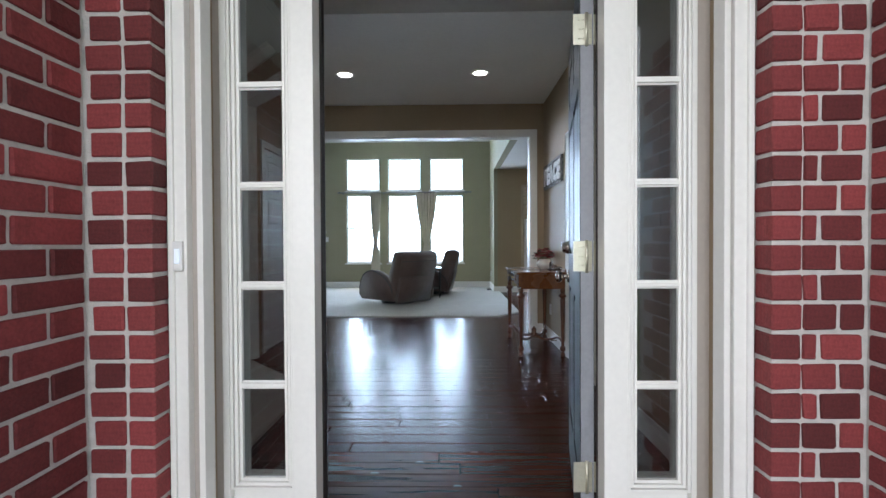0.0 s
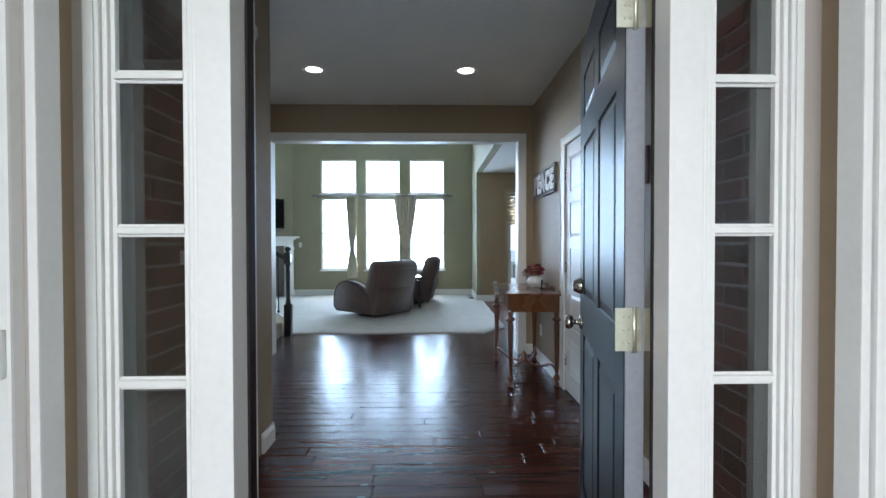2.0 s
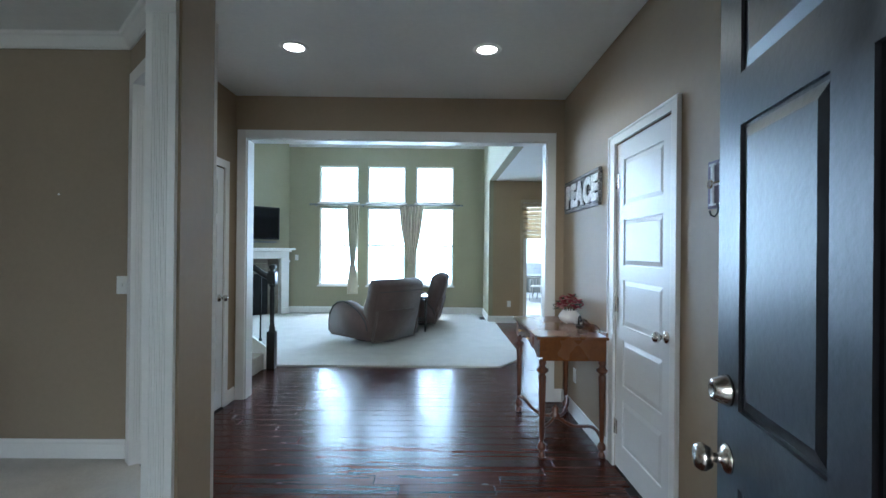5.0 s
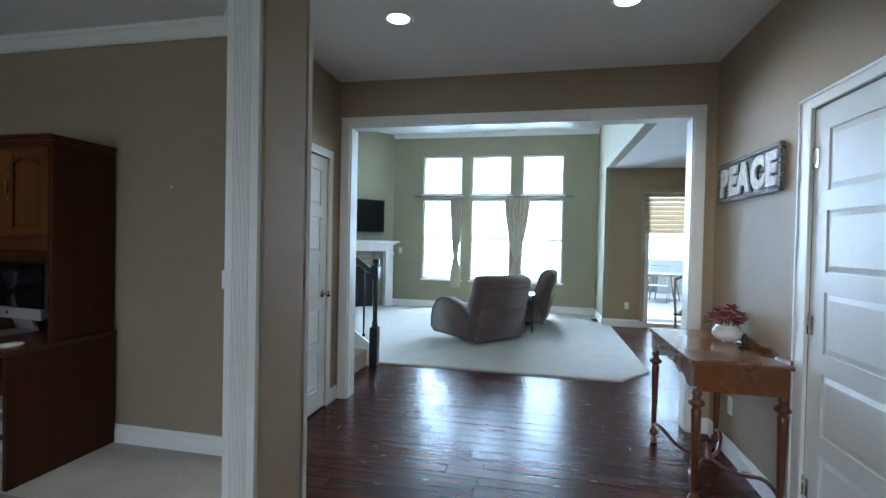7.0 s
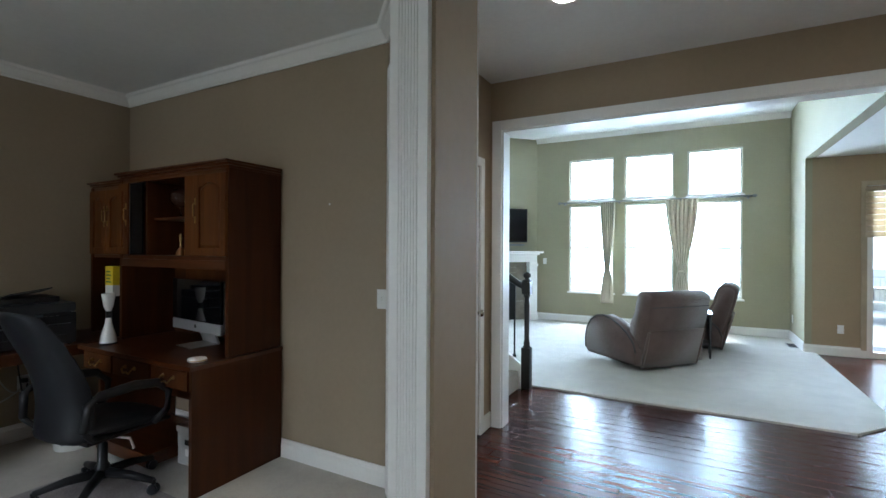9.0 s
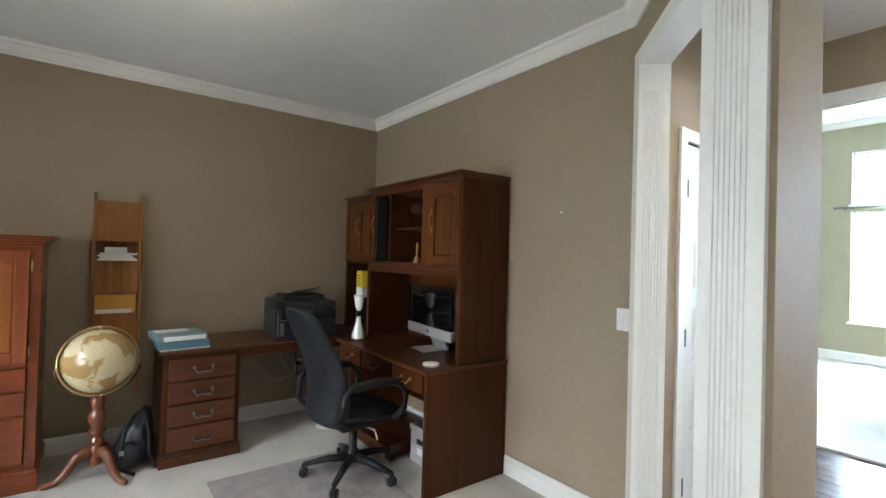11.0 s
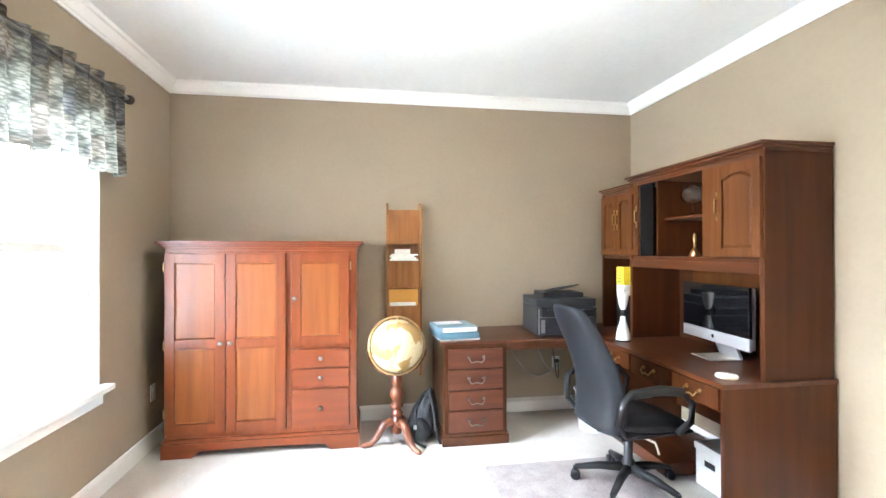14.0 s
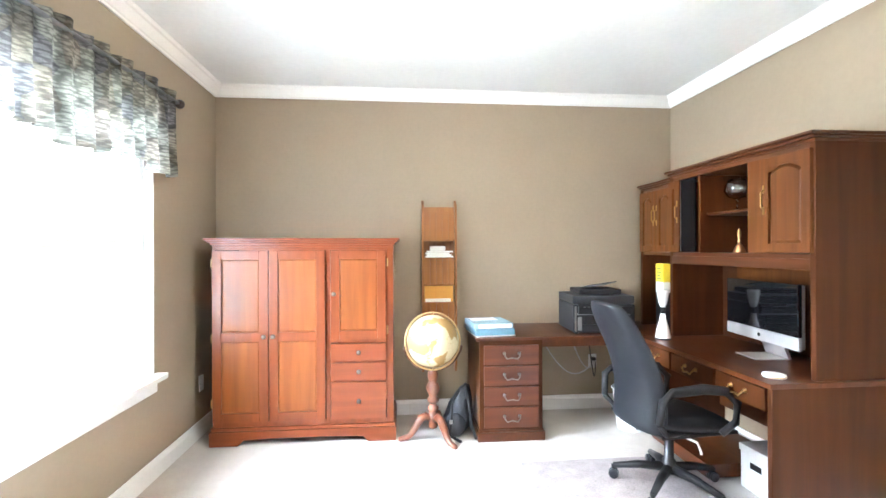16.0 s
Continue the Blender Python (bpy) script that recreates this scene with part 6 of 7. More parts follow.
for _o, _z0, _z1 in ((0.0, -0.08, -0.064), (0.01, -0.064, -0.05), (0.024, -0.05, -0.036)):
    add_box(_bm, HX0 - _o, HB - 0.03, HY + 0.045 - _o, ON - 0.012, HT + _z0 - _hz, HT + _z1 - _hz, 0.004)
part("far_cornice", _bm, M_MAHOGX, _h)
# doors of the hutch face the room (towards -y)


def hutch_door(x0, x1, z0, z1, y):
    d = frame_door(_h, "door", x0, x1, z0 - _hz, z1 - _hz, 0, 0.02, [], 0.05, M_HUTCHPANEL, M_HUTCHPANEL, arch=True)
    d.matrix_basis = Matrix.Translation((0, y, 0)) @ Matrix(((0, 1, 0, 0), (-1, 0, 0, 0), (0, 0, 1, 0), (0, 0, 0, 1)))
    return d


hutch_door(-3.022, HX1 - 0.012, HM + 0.008, HT - 0.08, HY + 0.002)
part("stile", box(-3.135, -3.024, HY - 0.004, HY + 0.012, HM + 0.006 - _hz, HT - 0.076 - _hz, 0.002), M_HUTCHPANEL, _h)
part("dark_glass_door", box(-3.762, -3.61, HY - 0.006, HY + 0.004, HM + 0.012 - _hz, HT - 0.084 - _hz, 0.002), mat("smoked_glass", (0.004, 0.004, 0.005), 0.25, var=0.1, spec=0.15), _h, "narrow smoked glass door")
part("glass_edge", box(-3.768, -3.763, HY - 0.009, HY + 0.004, HM + 0.012 - _hz, HT - 0.084 - _hz), M_PEWTER, _h)
hutch_door(HB + 0.005, -3.77, HM + 0.008, HT - 0.08, HY + 0.002)
hutch_door(HX0 + 0.01, -4.155, HM + 0.008, HT - 0.105, HY + 0.046)
hutch_door(-4.15, HB - 0.004, HM + 0.008, HT - 0.105, HY + 0.046)
for _x, _y in ((-3.002, HY - 0.019), (-3.79, HY - 0.019), (-4.175, HY + 0.024), (-4.13, HY + 0.024)):
    _bm = sweep([(_x, _y, 1.60 - _hz), (_x, _y - 0.016, 1.615 - _hz), (_x, _y - 0.016, 1.69 - _hz), (_x, _y, 1.705 - _hz)], 0.004, 8)
    for _z in (1.595, 1.71):
        add_box(_bm, _x - 0.006, _x + 0.006, _y - 0.003, _y + 0.002, _z - 0.022 - _hz, _z + 0.022 - _hz, 0.003)
    part("door_pull", _bm, M_OLDBRASS, _h, "ornate brass door pull")
for _x in (-3.60, -3.04):
    part("divider", box(_x, _x + 0.02, HY + 0.012, ON - 0.023, HM + 0.0055 - _hz, HT - 0.0755 - _hz), M_MAHOG, _h)
part("inner_shelf", box(-3.58, -3.04, HY + 0.06, ON - 0.023, 1.612 - _hz, 1.627 - _hz, 0.002), M_MAHOGX, _h)
part("oak_side", box(-3.06, -3.041, HY + 0.012, ON - 0.023, 1.628 - _hz, HT - 0.0755 - _hz), M_HUTCHPANEL, _h)

# things on the hutch and desk
_gl = thing("brandy_glass", "large clear brandy snifter on hutch shelf", "glass", pose(-3.41, 4.41, 1.627))
part("bowl", lathe([(0.004, 0.075), (0.05, 0.09), (0.072, 0.125), (0.068, 0.165), (0.045, 0.20), (0.042, 0.20), (0.064, 0.165), (0.068, 0.125), (0.047, 0.094), (0.003, 0.08)], 24, caps=False), M_GLASS, _gl)
part("stem", lathe([(0.045, 0), (0.04, 0.004), (0.006, 0.012), (0.005, 0.06), (0.012, 0.078)], 20), M_GLASS, _gl)
_be = thing("hand_bell", "small brass hand bell on hutch shelf", "bell", pose(-3.33, 4.36, HM + 0.0055))
part("bell_cup", lathe([(0.035, 0), (0.032, 0.01), (0.022, 0.035), (0.014, 0.05), (0.004, 0.055)], 20), mat("copper_brass", (0.55, 0.30, 0.14), 0.3, 1.0), _be)
part("handle", lathe([(0.005, 0.05), (0.010, 0.07), (0.006, 0.085), (0.012, 0.11), (0.008, 0.14), (0.002, 0.15)], 12), M_OLDBRASS, _be)
_gs = thing("glass_jar", "dark glass jar on hutch shelf", "jar", pose(-3.68, 4.45, HM + 0.0055))
part("jar", lathe([(0.05, 0), (0.055, 0.02), (0.055, 0.20), (0.035, 0.24), (0.035, 0.28)], 18), mat("dark_glass", (0.03, 0.03, 0.035), 0.1, var=0.1, coat=0.5), _gs)
_im = thing("desktop_computer", "silver all-in-one desktop computer with black screen", "computer", pose(-3.21, 4.40, DT + 0.005, 0, 0, -6))
M_ALU = mat("brushed_aluminium", (0.70, 0.70, 0.71), 0.32, 0.6, var=0.04)
part("screen_glass", box(-0.31, 0.31, -0.012, 0.008, 0.165, 0.445, 0.006), mat("glossy_screen", (0.004, 0.004, 0.005), 0.06, var=0.0, coat=0.6), _im, "glossy black screen")
part("chin", box(-0.31, 0.31, -0.0125, 0.008, 0.095, 0.164, 0.006), M_ALU, _im)
part("back_shell", box(-0.305, 0.305, 0.0085, 0.03, 0.10, 0.44, 0.008), M_ALU, _im)
part("mark", lathe([(0.012, 0), (0.012, 0.001), (0.001, 0.0015)], 14, pose(0, -0.0125, 0.13, 90, 0, 0)), M_BLACK, _im)
_bm = prism([(0.03, 0.17), (0.045, 0.17), (0.11, 0.006), (0.10, 0.0), (-0.09, 0.0), (-0.09, 0.006), (0.092, 0.007)], 0.19, Matrix(((0, 0, 1, -0.095), (1, 0, 0, 0), (0, 1, 0, 0), (0, 0, 0, 1))))
part("stand", _bm, M_ALU, _im)
_ct = thing("coaster", "round white coaster on desk", "coaster", pose(-2.80, 4.13, DT + 0.004))
part("disc", lathe([(0.05, 0), (0.052, 0.006), (0.05, 0.016), (0.002, 0.016)], 24), M_PAPER, _ct)
part("rim", lathe([(0.052, 0.004), (0.054, 0.007), (0.052, 0.010)], 24, caps=False), M_BRASS, _ct)
_pr = thing("printer", "black office inkjet printer on return desk", "printer", pose(-4.18, 3.81, DT + 0.006, 0, 0, -4))
M_PRN = mat("charcoal_plastic", (0.014, 0.015, 0.018), 0.35, var=0.12, spec=0.35)
part("body", box(-0.21, 0.20, -0.23, 0.23, 0.012, 0.22, 0.012), M_PRN, _pr)
part("scanner_lid", box(-0.21, 0.19, -0.23, 0.23, 0.223, 0.285, 0.012), M_PRN, _pr)
part("document_feeder", box(-0.17, 0.10, -0.15, 0.17, 0.286, 0.325, 0.014), M_BLACK, _pr)
part("feeder_tray", box(-0.10, 0.14, -0.08, 0.14, 0, 0.008, 0.003), M_PRN, _pr, "", pose(0.0, -0.02, 0.34, 8, -10, 0))
part("control_panel", box(0.0, 0.05, -0.20, 0.20, -0.03, 0.03, 0.005), M_BLACK, _pr, "", pose(0.185, 0, 0.20, 0, 25, 0))
for _k in range(6):
    part("button", box(0.0, 0.004, -0.008, 0.008, -0.006, 0.006, 0.002), M_PEWTER, _pr, "", pose(0.236, -0.16 + 0.03 * _k + (0.12 if _k > 2 else 0), 0.205, 0, 25, 0))
part("display", box(0.0, 0.003, -0.035, 0.035, -0.02, 0.02), mat("lcd_grey", (0.08, 0.10, 0.11), 0.15), _pr, "", pose(0.234, 0.0, 0.207, 0, 25, 0))
part("front_bezel", box(0.2005, 0.2045, -0.205, 0.195, 0.145, 0.158, 0.001), M_GUNMETAL, _pr)
part("card_slot", box(0.2005, 0.2055, -0.20, -0.17, 0.03, 0.13, 0.001), M_GUNMETAL, _pr)
part("output_slot", box(0.195, 0.203, -0.15, 0.15, 0.085, 0.135, 0.003), M_BLACK, _pr)
part("paper_cassette", box(0.195, 0.212, -0.17, 0.17, 0.02, 0.075, 0.004), M_BLACK, _pr)
part("chrome_edge", box(0.196, 0.206, -0.222, -0.208, 0.02, 0.21, 0.003), M_PEWTER, _pr)
for _x in (-0.18, 0.17):
    for _y in (-0.2, 0.2):
        part("foot", lathe([(0.014, 0), (0.014, 0.013)], 10, pose(_x, _y, 0)), M_BLACK, _pr)
_bi = thing("binder_stack", "teal ring binders stacked on pedestal", "binders", pose(-4.10, 2.965, DT + 0.006, 0, 0, 6))
for k, (c, h) in enumerate(((M_PAPER, 0.012), (M_BLUEBOX, 0.045), (M_TEALTOP, 0.04))):
    z = (0.0, 0.012, 0.058)[k]
    b = part("binder", box(-0.15 - 0.01 * k, 0.13 + 0.01 * (k % 2), -0.145 - 0.008 * k, 0.15 - 0.01 * k, z, z + h, 0.004), c, _bi)
    if k:
        part("pages", box(-0.13, 0.132, -0.13, 0.12, z + 0.006, z + h - 0.006), M_PAPER, b, "white page block")
part("loose_sheet", box(-0.14, -0.02, -0.14, 0.06, 0.0985, 0.1005), M_PAPER, _bi)
_lm = thing("table_lamp", "white hourglass table lamp with dark waist", "lamp", pose(-3.775, 4.13, DT + 0.004))
part("base", lathe([(0.05, 0), (0.052, 0.008), (0.045, 0.06), (0.022, 0.14), (0.016, 0.18)], 24), M_CERAMIC, _lm)
part("waist", lathe([(0.016, 0.18), (0.014, 0.20), (0.016, 0.225)], 20), M_BLACK, _lm)
part("cup", lathe([(0.016, 0.225), (0.03, 0.26), (0.04, 0.33), (0.042, 0.345), (0.038, 0.345), (0.01, 0.27)], 24), M_CERAMIC, _lm)
part("base_ring", lathe([(0.053, 0.0), (0.055, 0.006), (0.053, 0.012)], 24, caps=False), M_BLACK, _lm)
_yb = thing("carton", "tall black carton with white band and yellow top", "box", pose(-4.04, 4.29, DT + 0.006))
part("carton_body", box(-0.05, 0.05, -0.03, 0.03, 0, 0.30, 0.002), M_BLACK, _yb)
part("white_band", box(-0.0502, 0.0502, -0.0302, 0.0302, 0.3005, 0.38, 0.002), M_PAPER, _yb)
part("yellow_top", box(-0.0505, 0.0505, -0.0305, 0.0305, 0.381, 0.52, 0.002), mat("yellow_print", (0.75, 0.55, 0.02), 0.5), _yb)
for k in range(4):
    part("text_bar", box(-0.035, 0.03 - 0.01 * (k % 2), -0.0325, -0.031, 0.40 + 0.025 * k, 0.41 + 0.025 * k), mat("green_print", (0.10, 0.20, 0.05), 0.5), _yb)
# under the desk
M_BOXW = mat("white_fibreboard", (0.46, 0.46, 0.45), 0.6, var=0.06)


def file_box(m):
    b = thing("storage_box", "white lidded file storage box under desk", "storage box", m, "storage boxes under the desk")
    part("body", box(-0.11, 0.11, -0.17, 0.17, 0, 0.21, 0.004), M_BOXW, b)
    part("lid", box(-0.117, 0.117, -0.177, 0.177, 0.2105, 0.25, 0.006), M_BOXW, b)
    part("hand_slot", box(-0.04, 0.04, -0.1715, -0.169, 0.13, 0.165, 0.001), M_BLACK, b)
    part("label_plate", box(-0.035, 0.035, -0.1715, -0.169, 0.06, 0.105, 0.001), M_PAPER, b)
    return b


_fb = file_box(pose(-2.845, 4.445, 0.012))
copy_thing(_fb, pose(-3.10, 4.44, 0.012, 0, 0, 2))
_wb = thing("wastebasket", "white plastic wastebasket beside desk", "wastebasket", pose(-4.10, 4.06, 0.010))
part("bin", lathe([(0.10, 0), (0.105, 0.01), (0.135, 0.30), (0.142, 0.305), (0.14, 0.31), (0.128, 0.305), (0.098, 0.02)], 24), M_PLATE, _wb)
part("rim", lathe([(0.140, 0.298), (0.146, 0.305), (0.140, 0.312)], 24, caps=False), M_PLATE, _wb)
M_CABLE = mat("pale_cable", (0.45, 0.42, 0.38), 0.5)
for _k, (_y0, _sag, _mt) in enumerate(((3.42, 0.10, M_CABLE), (3.70, 0.18, M_CABLE), (3.88, 0.06, M_BLACK))):
    _c = thing("power_cable", ("pale power cable hanging below desk", "pale power cable hanging below desk", "black power cable hanging below desk")[_k], "cable", pose(0, 0, 0), "cables under the desk")
    pts = [(OW + 0.06 + 0.05 * math.sin(s * 3), _y0 + (3.95 - _y0) * s, 0.74 + (0.43 - 0.74) * s - (0.42 - _sag) * math.sin(s * math.pi) * 0.7) for s in (i / 20 for i in range(21))]
    part("cord", sweep(pts, 0.005, 6), _mt, _c)
    part("plug", box(OW + 0.007, OW + 0.05, 3.93 + 0.0 * _k, 3.965, 0.40 + 0.03 * (_k - 1), 0.425 + 0.03 * (_k - 1), 0.004), _mt, _c)

# chair mat and office chair
_rg = solid("chair_mat", box(-3.60, -2.38, 3.06, 4.0, 0.0102, 0.018, 0.003), M_GREYRUG, "mottled grey rug under office chair", "rug")
_oc = thing("office_chair", "black leather swivel office chair on casters", "office chair", pose(-3.21, 3.83, 0.018, 0, 0, 6))
for _k in range(5):
    _an = radians(72 * _k + 20)
    _c, _s2 = math.cos(_an), math.sin(_an)
    part("base_spoke", sweep([(0.03 * _c, 0.03 * _s2, 0.115), (0.16 * _c, 0.16 * _s2, 0.105), (0.30 * _c, 0.30 * _s2, 0.075)], 0.024, 8, taper=[1.2, 1.0, 0.7]), M_BLACK, _oc)
    _cs = thing("caster", "", "")
    _cs.parent = _oc
    for _o in (-0.014, 0.014):
        part("wheel", lathe([(0.012, -0.009), (0.027, -0.008), (0.029, 0.0), (0.027, 0.008), (0.012, 0.009)], 16, pose(0.30 * _c - _o * _s2, 0.30 * _s2 + _o * _c, 0.029) @ Matrix.Rotation(_an, 4, "Z") @ Matrix.Rotation(radians(90), 4, "X")), M_PRN, _cs)
    part("stem", lathe([(0.008, 0.04), (0.014, 0.07), (0.014, 0.08)], 10, pose(0.30 * _c, 0.30 * _s2, 0)), M_BLACK, _cs)
part("gas_lift", lathe([(0.04, 0.09), (0.036, 0.16), (0.026, 0.17), (0.026, 0.28), (0.018, 0.285), (0.018, 0.36)], 16), M_BLACK, _oc)
part("tilt_box", box(-0.09, 0.09, -0.12, 0.10, 0.345, 0.382, 0.012), M_BLACK, _oc)
part("tilt_lever", sweep([(0.08, 0.0, 0.335), (0.19, 0.03, 0.33), (0.20, 0.04, 0.29), (0.20, 0.045, 0.27)], 0.007, 6), M_PLATE, _oc)
_bm = cushion(-0.25, 0.25, -0.24, 0.27, 0.385, 0.495, 0.03)
for v in _bm.verts:
    if v.co.y > 0.2:
        v.co.z -= 0.035
soft(_bm, _oc, "seat", M_LEATHER)
part("seat_shell", box(-0.24, 0.24, -0.22, 0.24, 0.38, 0.397, 0.006), M_BLACK, _oc)
_n, _m2 = 10, 8
_bm = bmesh.new()
_rows = []
for _side in (0, 1):
    for j in range(_m2 + 1):
        v = j / _m2
        row = []
        for i in range(_n + 1):
            u = i / _n * 2 - 1
            hw = 0.235 * (1 - 0.10 * v) * (1 if v < 0.85 else 1 - 0.28 * ((v - 0.85) / 0.15) ** 2)
            z = 0.38 + 0.71 * v - 0.02 * u * u * v
            y = -0.21 - 0.17 * v ** 1.2 + 0.05 * math.sin(v * math.pi * 1.3) + 0.045 * u * u - (0.085 if _side else 0.0) * math.sqrt(max(0.0, 1 - abs(u) ** 6)) * (1 - 0.5 * v)
            row.append(_bm.verts.new((u * hw, y, z)))
        _rows.append(row)
for _side in (0, 1):
    for j in range(_m2):
        a, b = _rows[_side * (_m2 + 1) + j], _rows[_side * (_m2 + 1) + j + 1]
        for i in range(_n):
            _bm.faces.new((a[i], a[i + 1], b[i + 1], b[i]))
f0, f1, b0, b1 = _rows[0], _rows[_m2], _rows[_m2 + 1], _rows[-1]
for i in range(_n):
    _bm.faces.new((f0[i], f0[i + 1], b0[i + 1], b0[i]))
    _bm.faces.new((f1[i], f1[i + 1], b1[i + 1], b1[i]))
for j in range(_m2):
    for e in (0, _n):
        _bm.faces.new((_rows[j][e], _rows[j + 1][e], _rows[_m2 + 2 + j][e], _rows[_m2 + 1 + j][e]))
bmesh.ops.remove_doubles(_bm, verts=_bm.verts[:], dist=0.002)
soft(_bm, _oc, "backrest", M_LEATHER)
part("back_brace", sweep([(0, -0.05, 0.365), (0, -0.20, 0.365), (0, -0.235, 0.42), (0, -0.245, 0.55)], 0.022, 8), M_BLACK, _oc)
for _s in (-1, 1):
    x = 0.275 * _s
    part("armrest", sweep([(x * 0.95, -0.25, 0.47), (x, -0.24, 0.60), (x, -0.18, 0.635), (x, 0.0, 0.645), (x, 0.13, 0.625), (x, 0.20, 0.56), (x, 0.19, 0.46), (x * 0.92, 0.12, 0.395)], 0.021, 10, taper=[0.9, 1.0, 1.2, 1.3, 1.2, 1.0, 0.9, 0.9]), M_BLACK, _oc)
    part("arm_bracket", sweep([(x * 0.95, -0.25, 0.47), (x * 0.9, -0.2, 0.41), (x * 0.7, 0.0, 0.39)], 0.016, 8), M_BLACK, _oc)


# valance over the office window
def valance_mat():
    """Cloth printed with overlapping patches, sketched outlines and fine specks."""
    m = mat("patterned_valance", (1.0, 1.0, 1.0), 0.9, var=0.25, scale=14, bump=0.3, bump_scale=200, spec=0.1)
    nt = m.node_tree
    bsdf = nt.nodes["Principled BSDF"]
    grain = bsdf.inputs["Base Color"].links[0].from_socket
    tc = nt.nodes.new("ShaderNodeTexCoord")

    def cells(scale, feature):
        mp, vo = nt.nodes.new("ShaderNodeMapping"), nt.nodes.new("ShaderNodeTexVoronoi")
        mp.inputs["Scale"].default_value = scale
        vo.feature, vo.distance = feature, "EUCLIDEAN"
        vo.inputs["Scale"].default_value = 1.0
        nt.links.new(tc.outputs["Object"], mp.inputs["Vector"])
        nt.links.new(mp.outputs[0], vo.inputs["Vector"])
        return vo

    big, small = cells((9, 0.5, 7), "F1"), cells((26, 0.5, 80), "F1")
    pal = nt.nodes.new("ShaderNodeValToRGB")
    pal.color_ramp.interpolation = "CONSTANT"
    tones = ((0.0, (0.20, 0.19, 0.185)), (0.14, (0.29, 0.26, 0.205)), (0.38, (0.26, 0.255, 0.25)), (0.55, (0.32, 0.295, 0.24)), (0.72, (0.25, 0.22, 0.18)), (0.82, (0.30, 0.295, 0.25)))
    while len(pal.color_ramp.elements) < len(tones):
        pal.color_ramp.elements.new(0.5)
    for e, (p, c) in zip(pal.color_ramp.elements, tones):
        e.position, e.color = p, (*c, 1)
    sep = nt.nodes.new("ShaderNodeSeparateColor")
    nt.links.new(big.outputs["Color"], sep.inputs[0])
    nt.links.new(sep.outputs[0], pal.inputs["Fac"])
    mixes = []
    for vo, lo, hi, dark in ((big, 0.42, 0.62, 0.5), (small, 0.38, 0.62, 0.5)):
        r = nt.nodes.new("ShaderNodeMapRange")
        r.inputs["From Min"].default_value, r.inputs["From Max"].default_value = lo, hi
        r.inputs["To Min"].default_value, r.inputs["To Max"].default_value = 1.0, dark
        nt.links.new(vo.outputs["Distance"], r.inputs["Value"])
        mixes.append(r)
    tint = nt.nodes.new("ShaderNodeVectorMath")
    tint.operation = "MULTIPLY"
    nt.links.new(pal.outputs["Color"], tint.inputs[0])
    nt.links.new(grain, tint.inputs[1])
    last = tint
    for r in mixes:
        sc = nt.nodes.new("ShaderNodeVectorMath")
        sc.operation = "SCALE"
        nt.links.new(last.outputs[0], sc.inputs[0])
        nt.links.new(r.outputs[0], sc.inputs["Scale"])
        last = sc
    nt.links.new(last.outputs[0], bsdf.inputs["Base Color"])
    tr, ms = nt.nodes.new("ShaderNodeBsdfTranslucent"), nt.nodes.new("ShaderNodeMixShader")
    ms.inputs["Fac"].default_value = 0.26
    nt.links.new(last.outputs[0], tr.inputs["Color"])
    out = nt.nodes["Material Output"]
    nt.links.new(bsdf.outputs[0], ms.inputs[1])
    nt.links.new(tr.outputs[0], ms.inputs[2])
    nt.links.new(ms.outputs[0], out.inputs["Surface"])
    return m


_v = thing("valance", "gathered grey-tan patterned window valance", "valance", pose(0, 0, 0))
VX0, VX1, VZ = WX0 - 0.10, WX1 + 0.10, 2.33
_bm = bmesh.new()
_grid = []
_nn, _rr = 260, 16
for j in range(_rr + 1):
    t_ = j / _rr
    row = []
    for i in range(_nn + 1):
        u = i / _nn
        ph = u * 34 * math.pi + 0.9 * math.sin(u * 21) + 0.25 * math.sin(j * 0.5)
        amp = 0.007 + 0.018 * t_ + (0.012 * (1 - t_ / 0.1) if t_ < 0.1 else 0.0)
        drop = 0.465 + 0.025 * math.sin(u * 17) + 0.012 * math.sin(u * 53)
        row.append(_bm.verts.new((VX0 + (VX1 - VX0) * u, OS + 0.085 + amp * math.sin(ph), VZ + 0.045 + 0.010 * math.sin(ph * 0.5) * (1 - t_) - (drop + 0.045) * t_)))
    _grid.append(row)
for a, b in zip(_grid, _grid[1:]):
    for i in range(_nn):
        _bm.faces.new((a[i], a[i + 1], b[i + 1], b[i])).smooth = True
part("gathered_cloth", _bm, valance_mat(), _v)
part("rod", sweep([(VX0 - 0.03, OS + 0.085, VZ), (VX1 + 0.03, OS + 0.085, VZ)], 0.012, 10), M_GUNMETAL, _v)
part("finial", lathe([(0.012, 0), (0.02, 0.008), (0.03, 0.025), (0.03, 0.035), (0.016, 0.05), (0.002, 0.054)], 14, pose(VX0 - 0.03, OS + 0.085, VZ, 0, -90, 0)), mat("dark_bronze", (0.06, 0.045, 0.04), 0.4, 0.7), _v, "dark bronze rod finial")
part("bracket", box(VX0 - 0.015, VX0 + 0.01, OS, OS + 0.085, VZ - 0.015, VZ + 0.01), M_GUNMETAL, _v)

_cl = thing("flush_light", "white flush ceiling light in the office", "ceiling light", pose(-2.7, 2.72, OCEIL))
part("pan", lathe([(0.15, 0.0), (0.15, -0.012), (0.13, -0.02), (0.01, -0.02)], 28), M_WHITE, _cl)

# ---- floor planks and bricks ----
PLANKS = {}


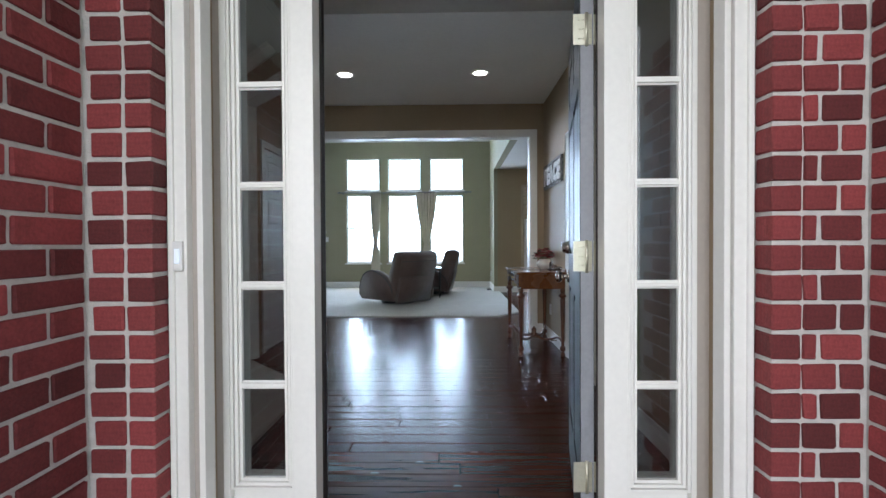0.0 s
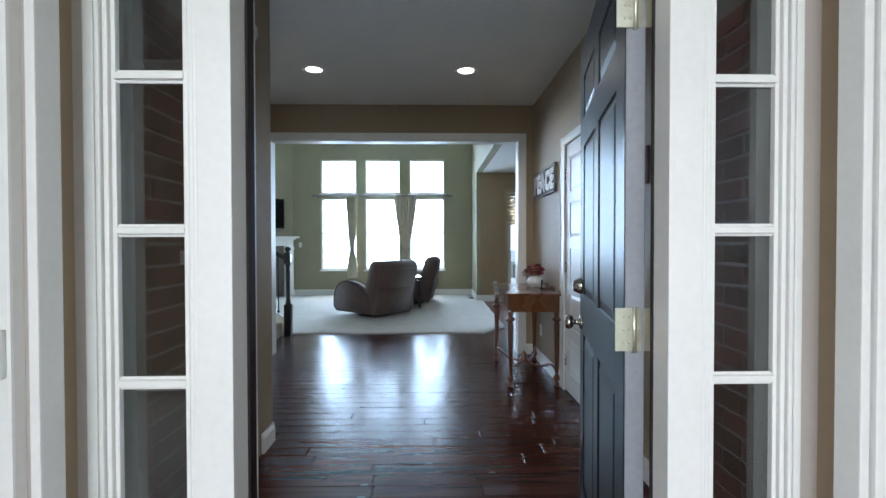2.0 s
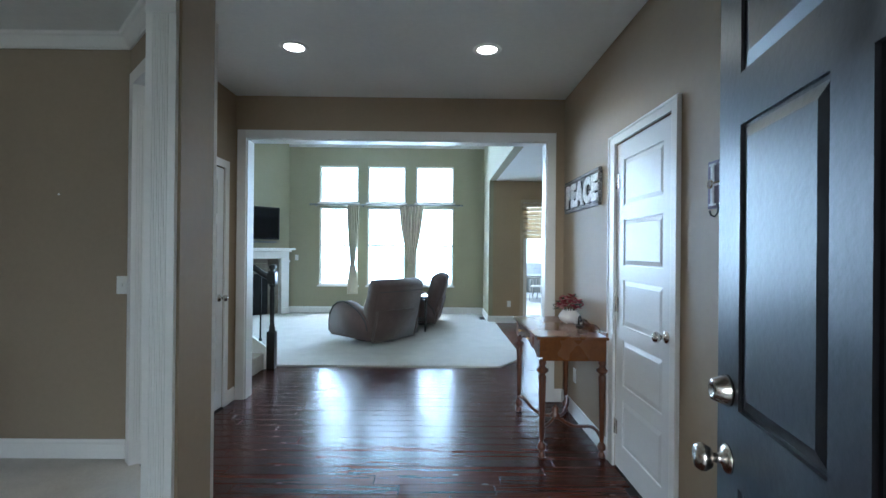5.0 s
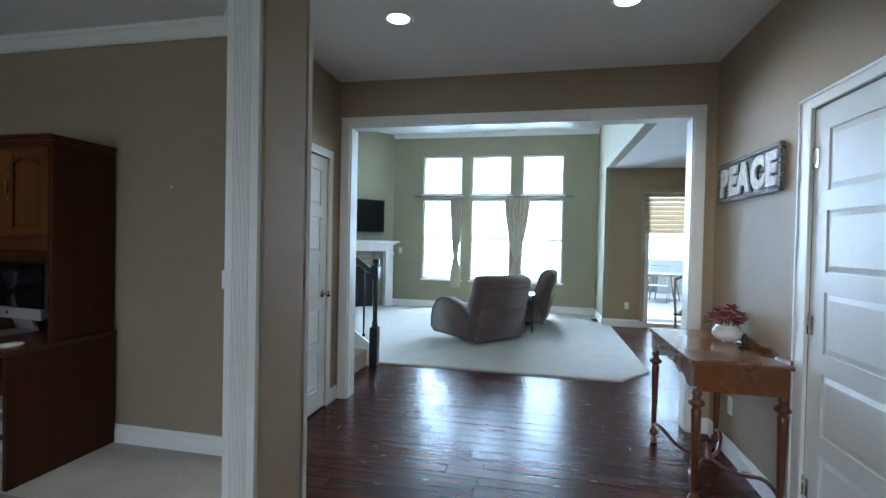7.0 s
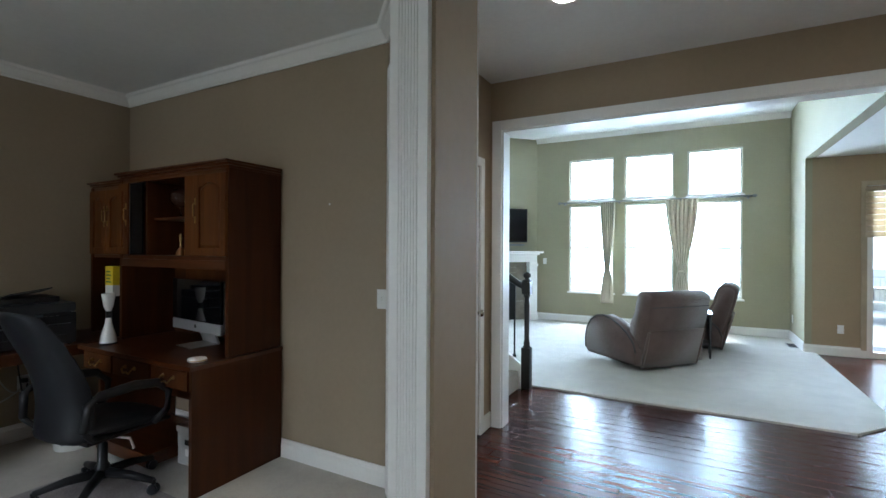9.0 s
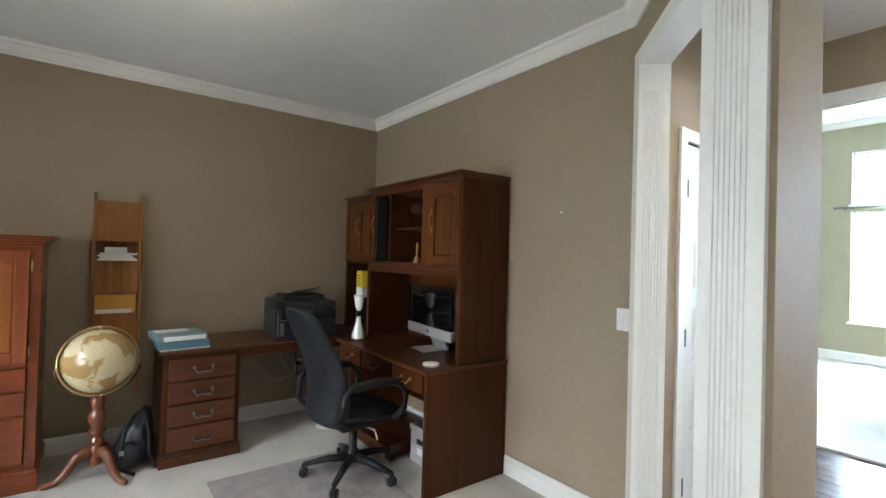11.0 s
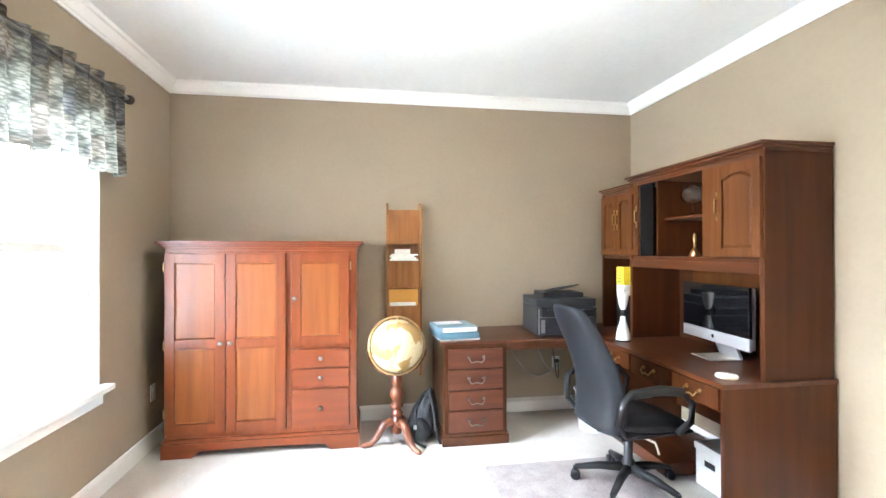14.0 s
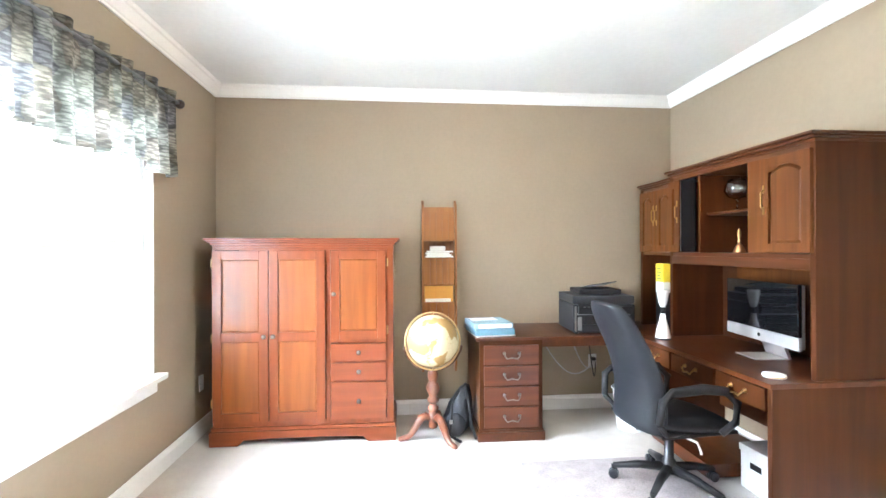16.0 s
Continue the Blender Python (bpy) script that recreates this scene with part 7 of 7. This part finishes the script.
def plank_mesh(length, width):
    key = (round(length, 2), round(width, 3))
    if key not in PLANKS:
        l, w, e, q, d = key[0], key[1], 0.0035, 0.0045, 0.003
        bm = bmesh.new()
        lo = [bm.verts.new(v) for v in ((0, 0, -0.012), (l, 0, -0.012), (l, w, -0.012), (0, w, -0.012))]
        md = [bm.verts.new(v) for v in ((0, 0, -d), (l, 0, -d), (l, w, -d), (0, w, -d))]
        hi = [bm.verts.new(v) for v in ((q, e, 0), (l - q, e, 0), (l - q, w - e, 0), (q, w - e, 0))]
        for a, b in ((lo, md), (md, hi)):
            for i in range(4):
                bm.faces.new((a[i], a[(i + 1) % 4], b[(i + 1) % 4], b[i]))
        bm.faces.new(hi)
        PLANKS[key] = mesh_of("plank", bm, M_PLANK)
    return PLANKS[key]


def lay(x0, x1, y, width, rng, lengths):
    x = x0 - rng.choice(lengths) * rng.random()
    while x < x1:
        l = rng.choice(lengths)
        a, b = max(x, x0), min(x + l, x1)
        if b - a > 0.06:
            ob = new("plank", plank_mesh(b - a - 0.0015, width - 0.0015))
            ob.parent = hardwood
            ob.location = (a, y, rng.uniform(-0.0012, 0.0004))
            ob.rotation_euler = (rng.uniform(-0.0009, 0.0009), rng.uniform(-0.0003, 0.0003), 0)
        x += l


_rng = random.Random(11)
PWID = 0.112
_y = 1.80
while _y < 7.55:
    _x0 = -1.66 if _y > 4.5 else DFOY - _y + 0.02 if _y > 3.77 else XL + 0.001
    if _y > YB - 0.05:
        _x0 = -1.9
    _x1 = XR - 0.001 if _y < YB + 0.1 else 2.9
    if _y > 7.06:
        _x0 = 0.88
    lay(_x0, _x1, _y, PWID, _rng, (0.55, 0.75, 0.95, 1.2, 1.4))
    _y += PWID
while _y < 10.43:
    lay(1.23, 3.2, _y, PWID, _rng, (0.95, 1.2, 1.4))
    _y += PWID

BRICKS = {}


def brick_mesh(l, d, h, seed):
    key = (round(l, 3), round(d, 3), seed)
    if key not in BRICKS:
        r = random.Random(seed * 7 + 1)
        bm = box(0, l, 0, d, 0, h)
        bmesh.ops.bevel(bm, geom=bm.edges[:], offset=0.004, segments=1, affect="EDGES")
        for v in bm.verts:
            v.co += Vector((r.uniform(-0.0018, 0.0018), r.uniform(-0.0012, 0.0012), r.uniform(-0.0015, 0.0015)))
        BRICKS[key] = mesh_of("brick", bm, M_BRICK)
    return BRICKS[key]


_rb = random.Random(4)


def brick(x0, x1, y0, y1, z, h):
    ob = new("brick", brick_mesh(x1 - x0, y1 - y0, h, _rb.randrange(4)))
    ob.parent = brickwall
    ob.location = (x0 + _rb.uniform(-0.001, 0.001), y0 + _rb.uniform(-0.002, 0.001), z)


COURSE, BH, J = 0.0778, 0.0655, 0.0125
_k = 0
_z = -0.1546
_far = []
while _z < 2.05:
    odd = _k % 2
    # returns: a stacked closer at each corner, then the running bond
    s = PW0 + (0.012 if odd else 0.0)
    brick(s + 0.004, BX0 - 0.072 - J, PY, PY + 0.06, _z, BH)
    brick(BX0 - 0.072, BX0, PY, 1.60, _z, BH)
    brick(BX1, BX1 + 0.078, PY, 1.60, _z, BH)
    j = BX1 + 0.078 + 0.006 + (0.085 if odd else 0.035)
    brick(BX1 + 0.084, j, PY, PY + 0.06, _z, BH)
    brick(j + J, PW1 - (0.004 if odd else 0.012), PY, PY + 0.06, _z, BH)
    # side walls of the porch
    for xa, xb in ((PW0 - 0.06, PW0), (PW1, PW1 + 0.06)):
        y = PY - 0.004 - (0.10 if odd else 0.20)
        brick(xa, xb, y, PY - 0.004, _z, BH)
        while y - J - 0.20 > (0.25 if xa < 0 else 0.5):
            if y > 0.95:
                brick(xa, xb, y - J - 0.20, y - J, _z, BH)
            else:
                _far.append((xa, xb, y - J - 0.20, y - J, _z, _z + BH))
            y -= 0.20 + J
    _z += COURSE
    _k += 1
_vs, _fs = [], []
for xa, xb, ya, yb, za, zb in _far:
    n = len(_vs)
    _vs += [(x, y, z) for z in (za, zb) for x, y in ((xa, ya), (xb, ya), (xb, yb), (xa, yb))]
    _fs += [(n, n + 3, n + 2, n + 1), (n + 4, n + 5, n + 6, n + 7)] + [(n + i, n + (i + 1) % 4, n + 4 + (i + 1) % 4, n + 4 + i) for i in range(4)]
_me = bpy.data.meshes.new("brick_courses")
_me.from_pydata(_vs, [], _fs)
_me.materials.append(M_BRICK)
_fb2 = new("brick_courses", _me)
_fb2.parent = brickwall
_fb2["kind"] = "stuff"
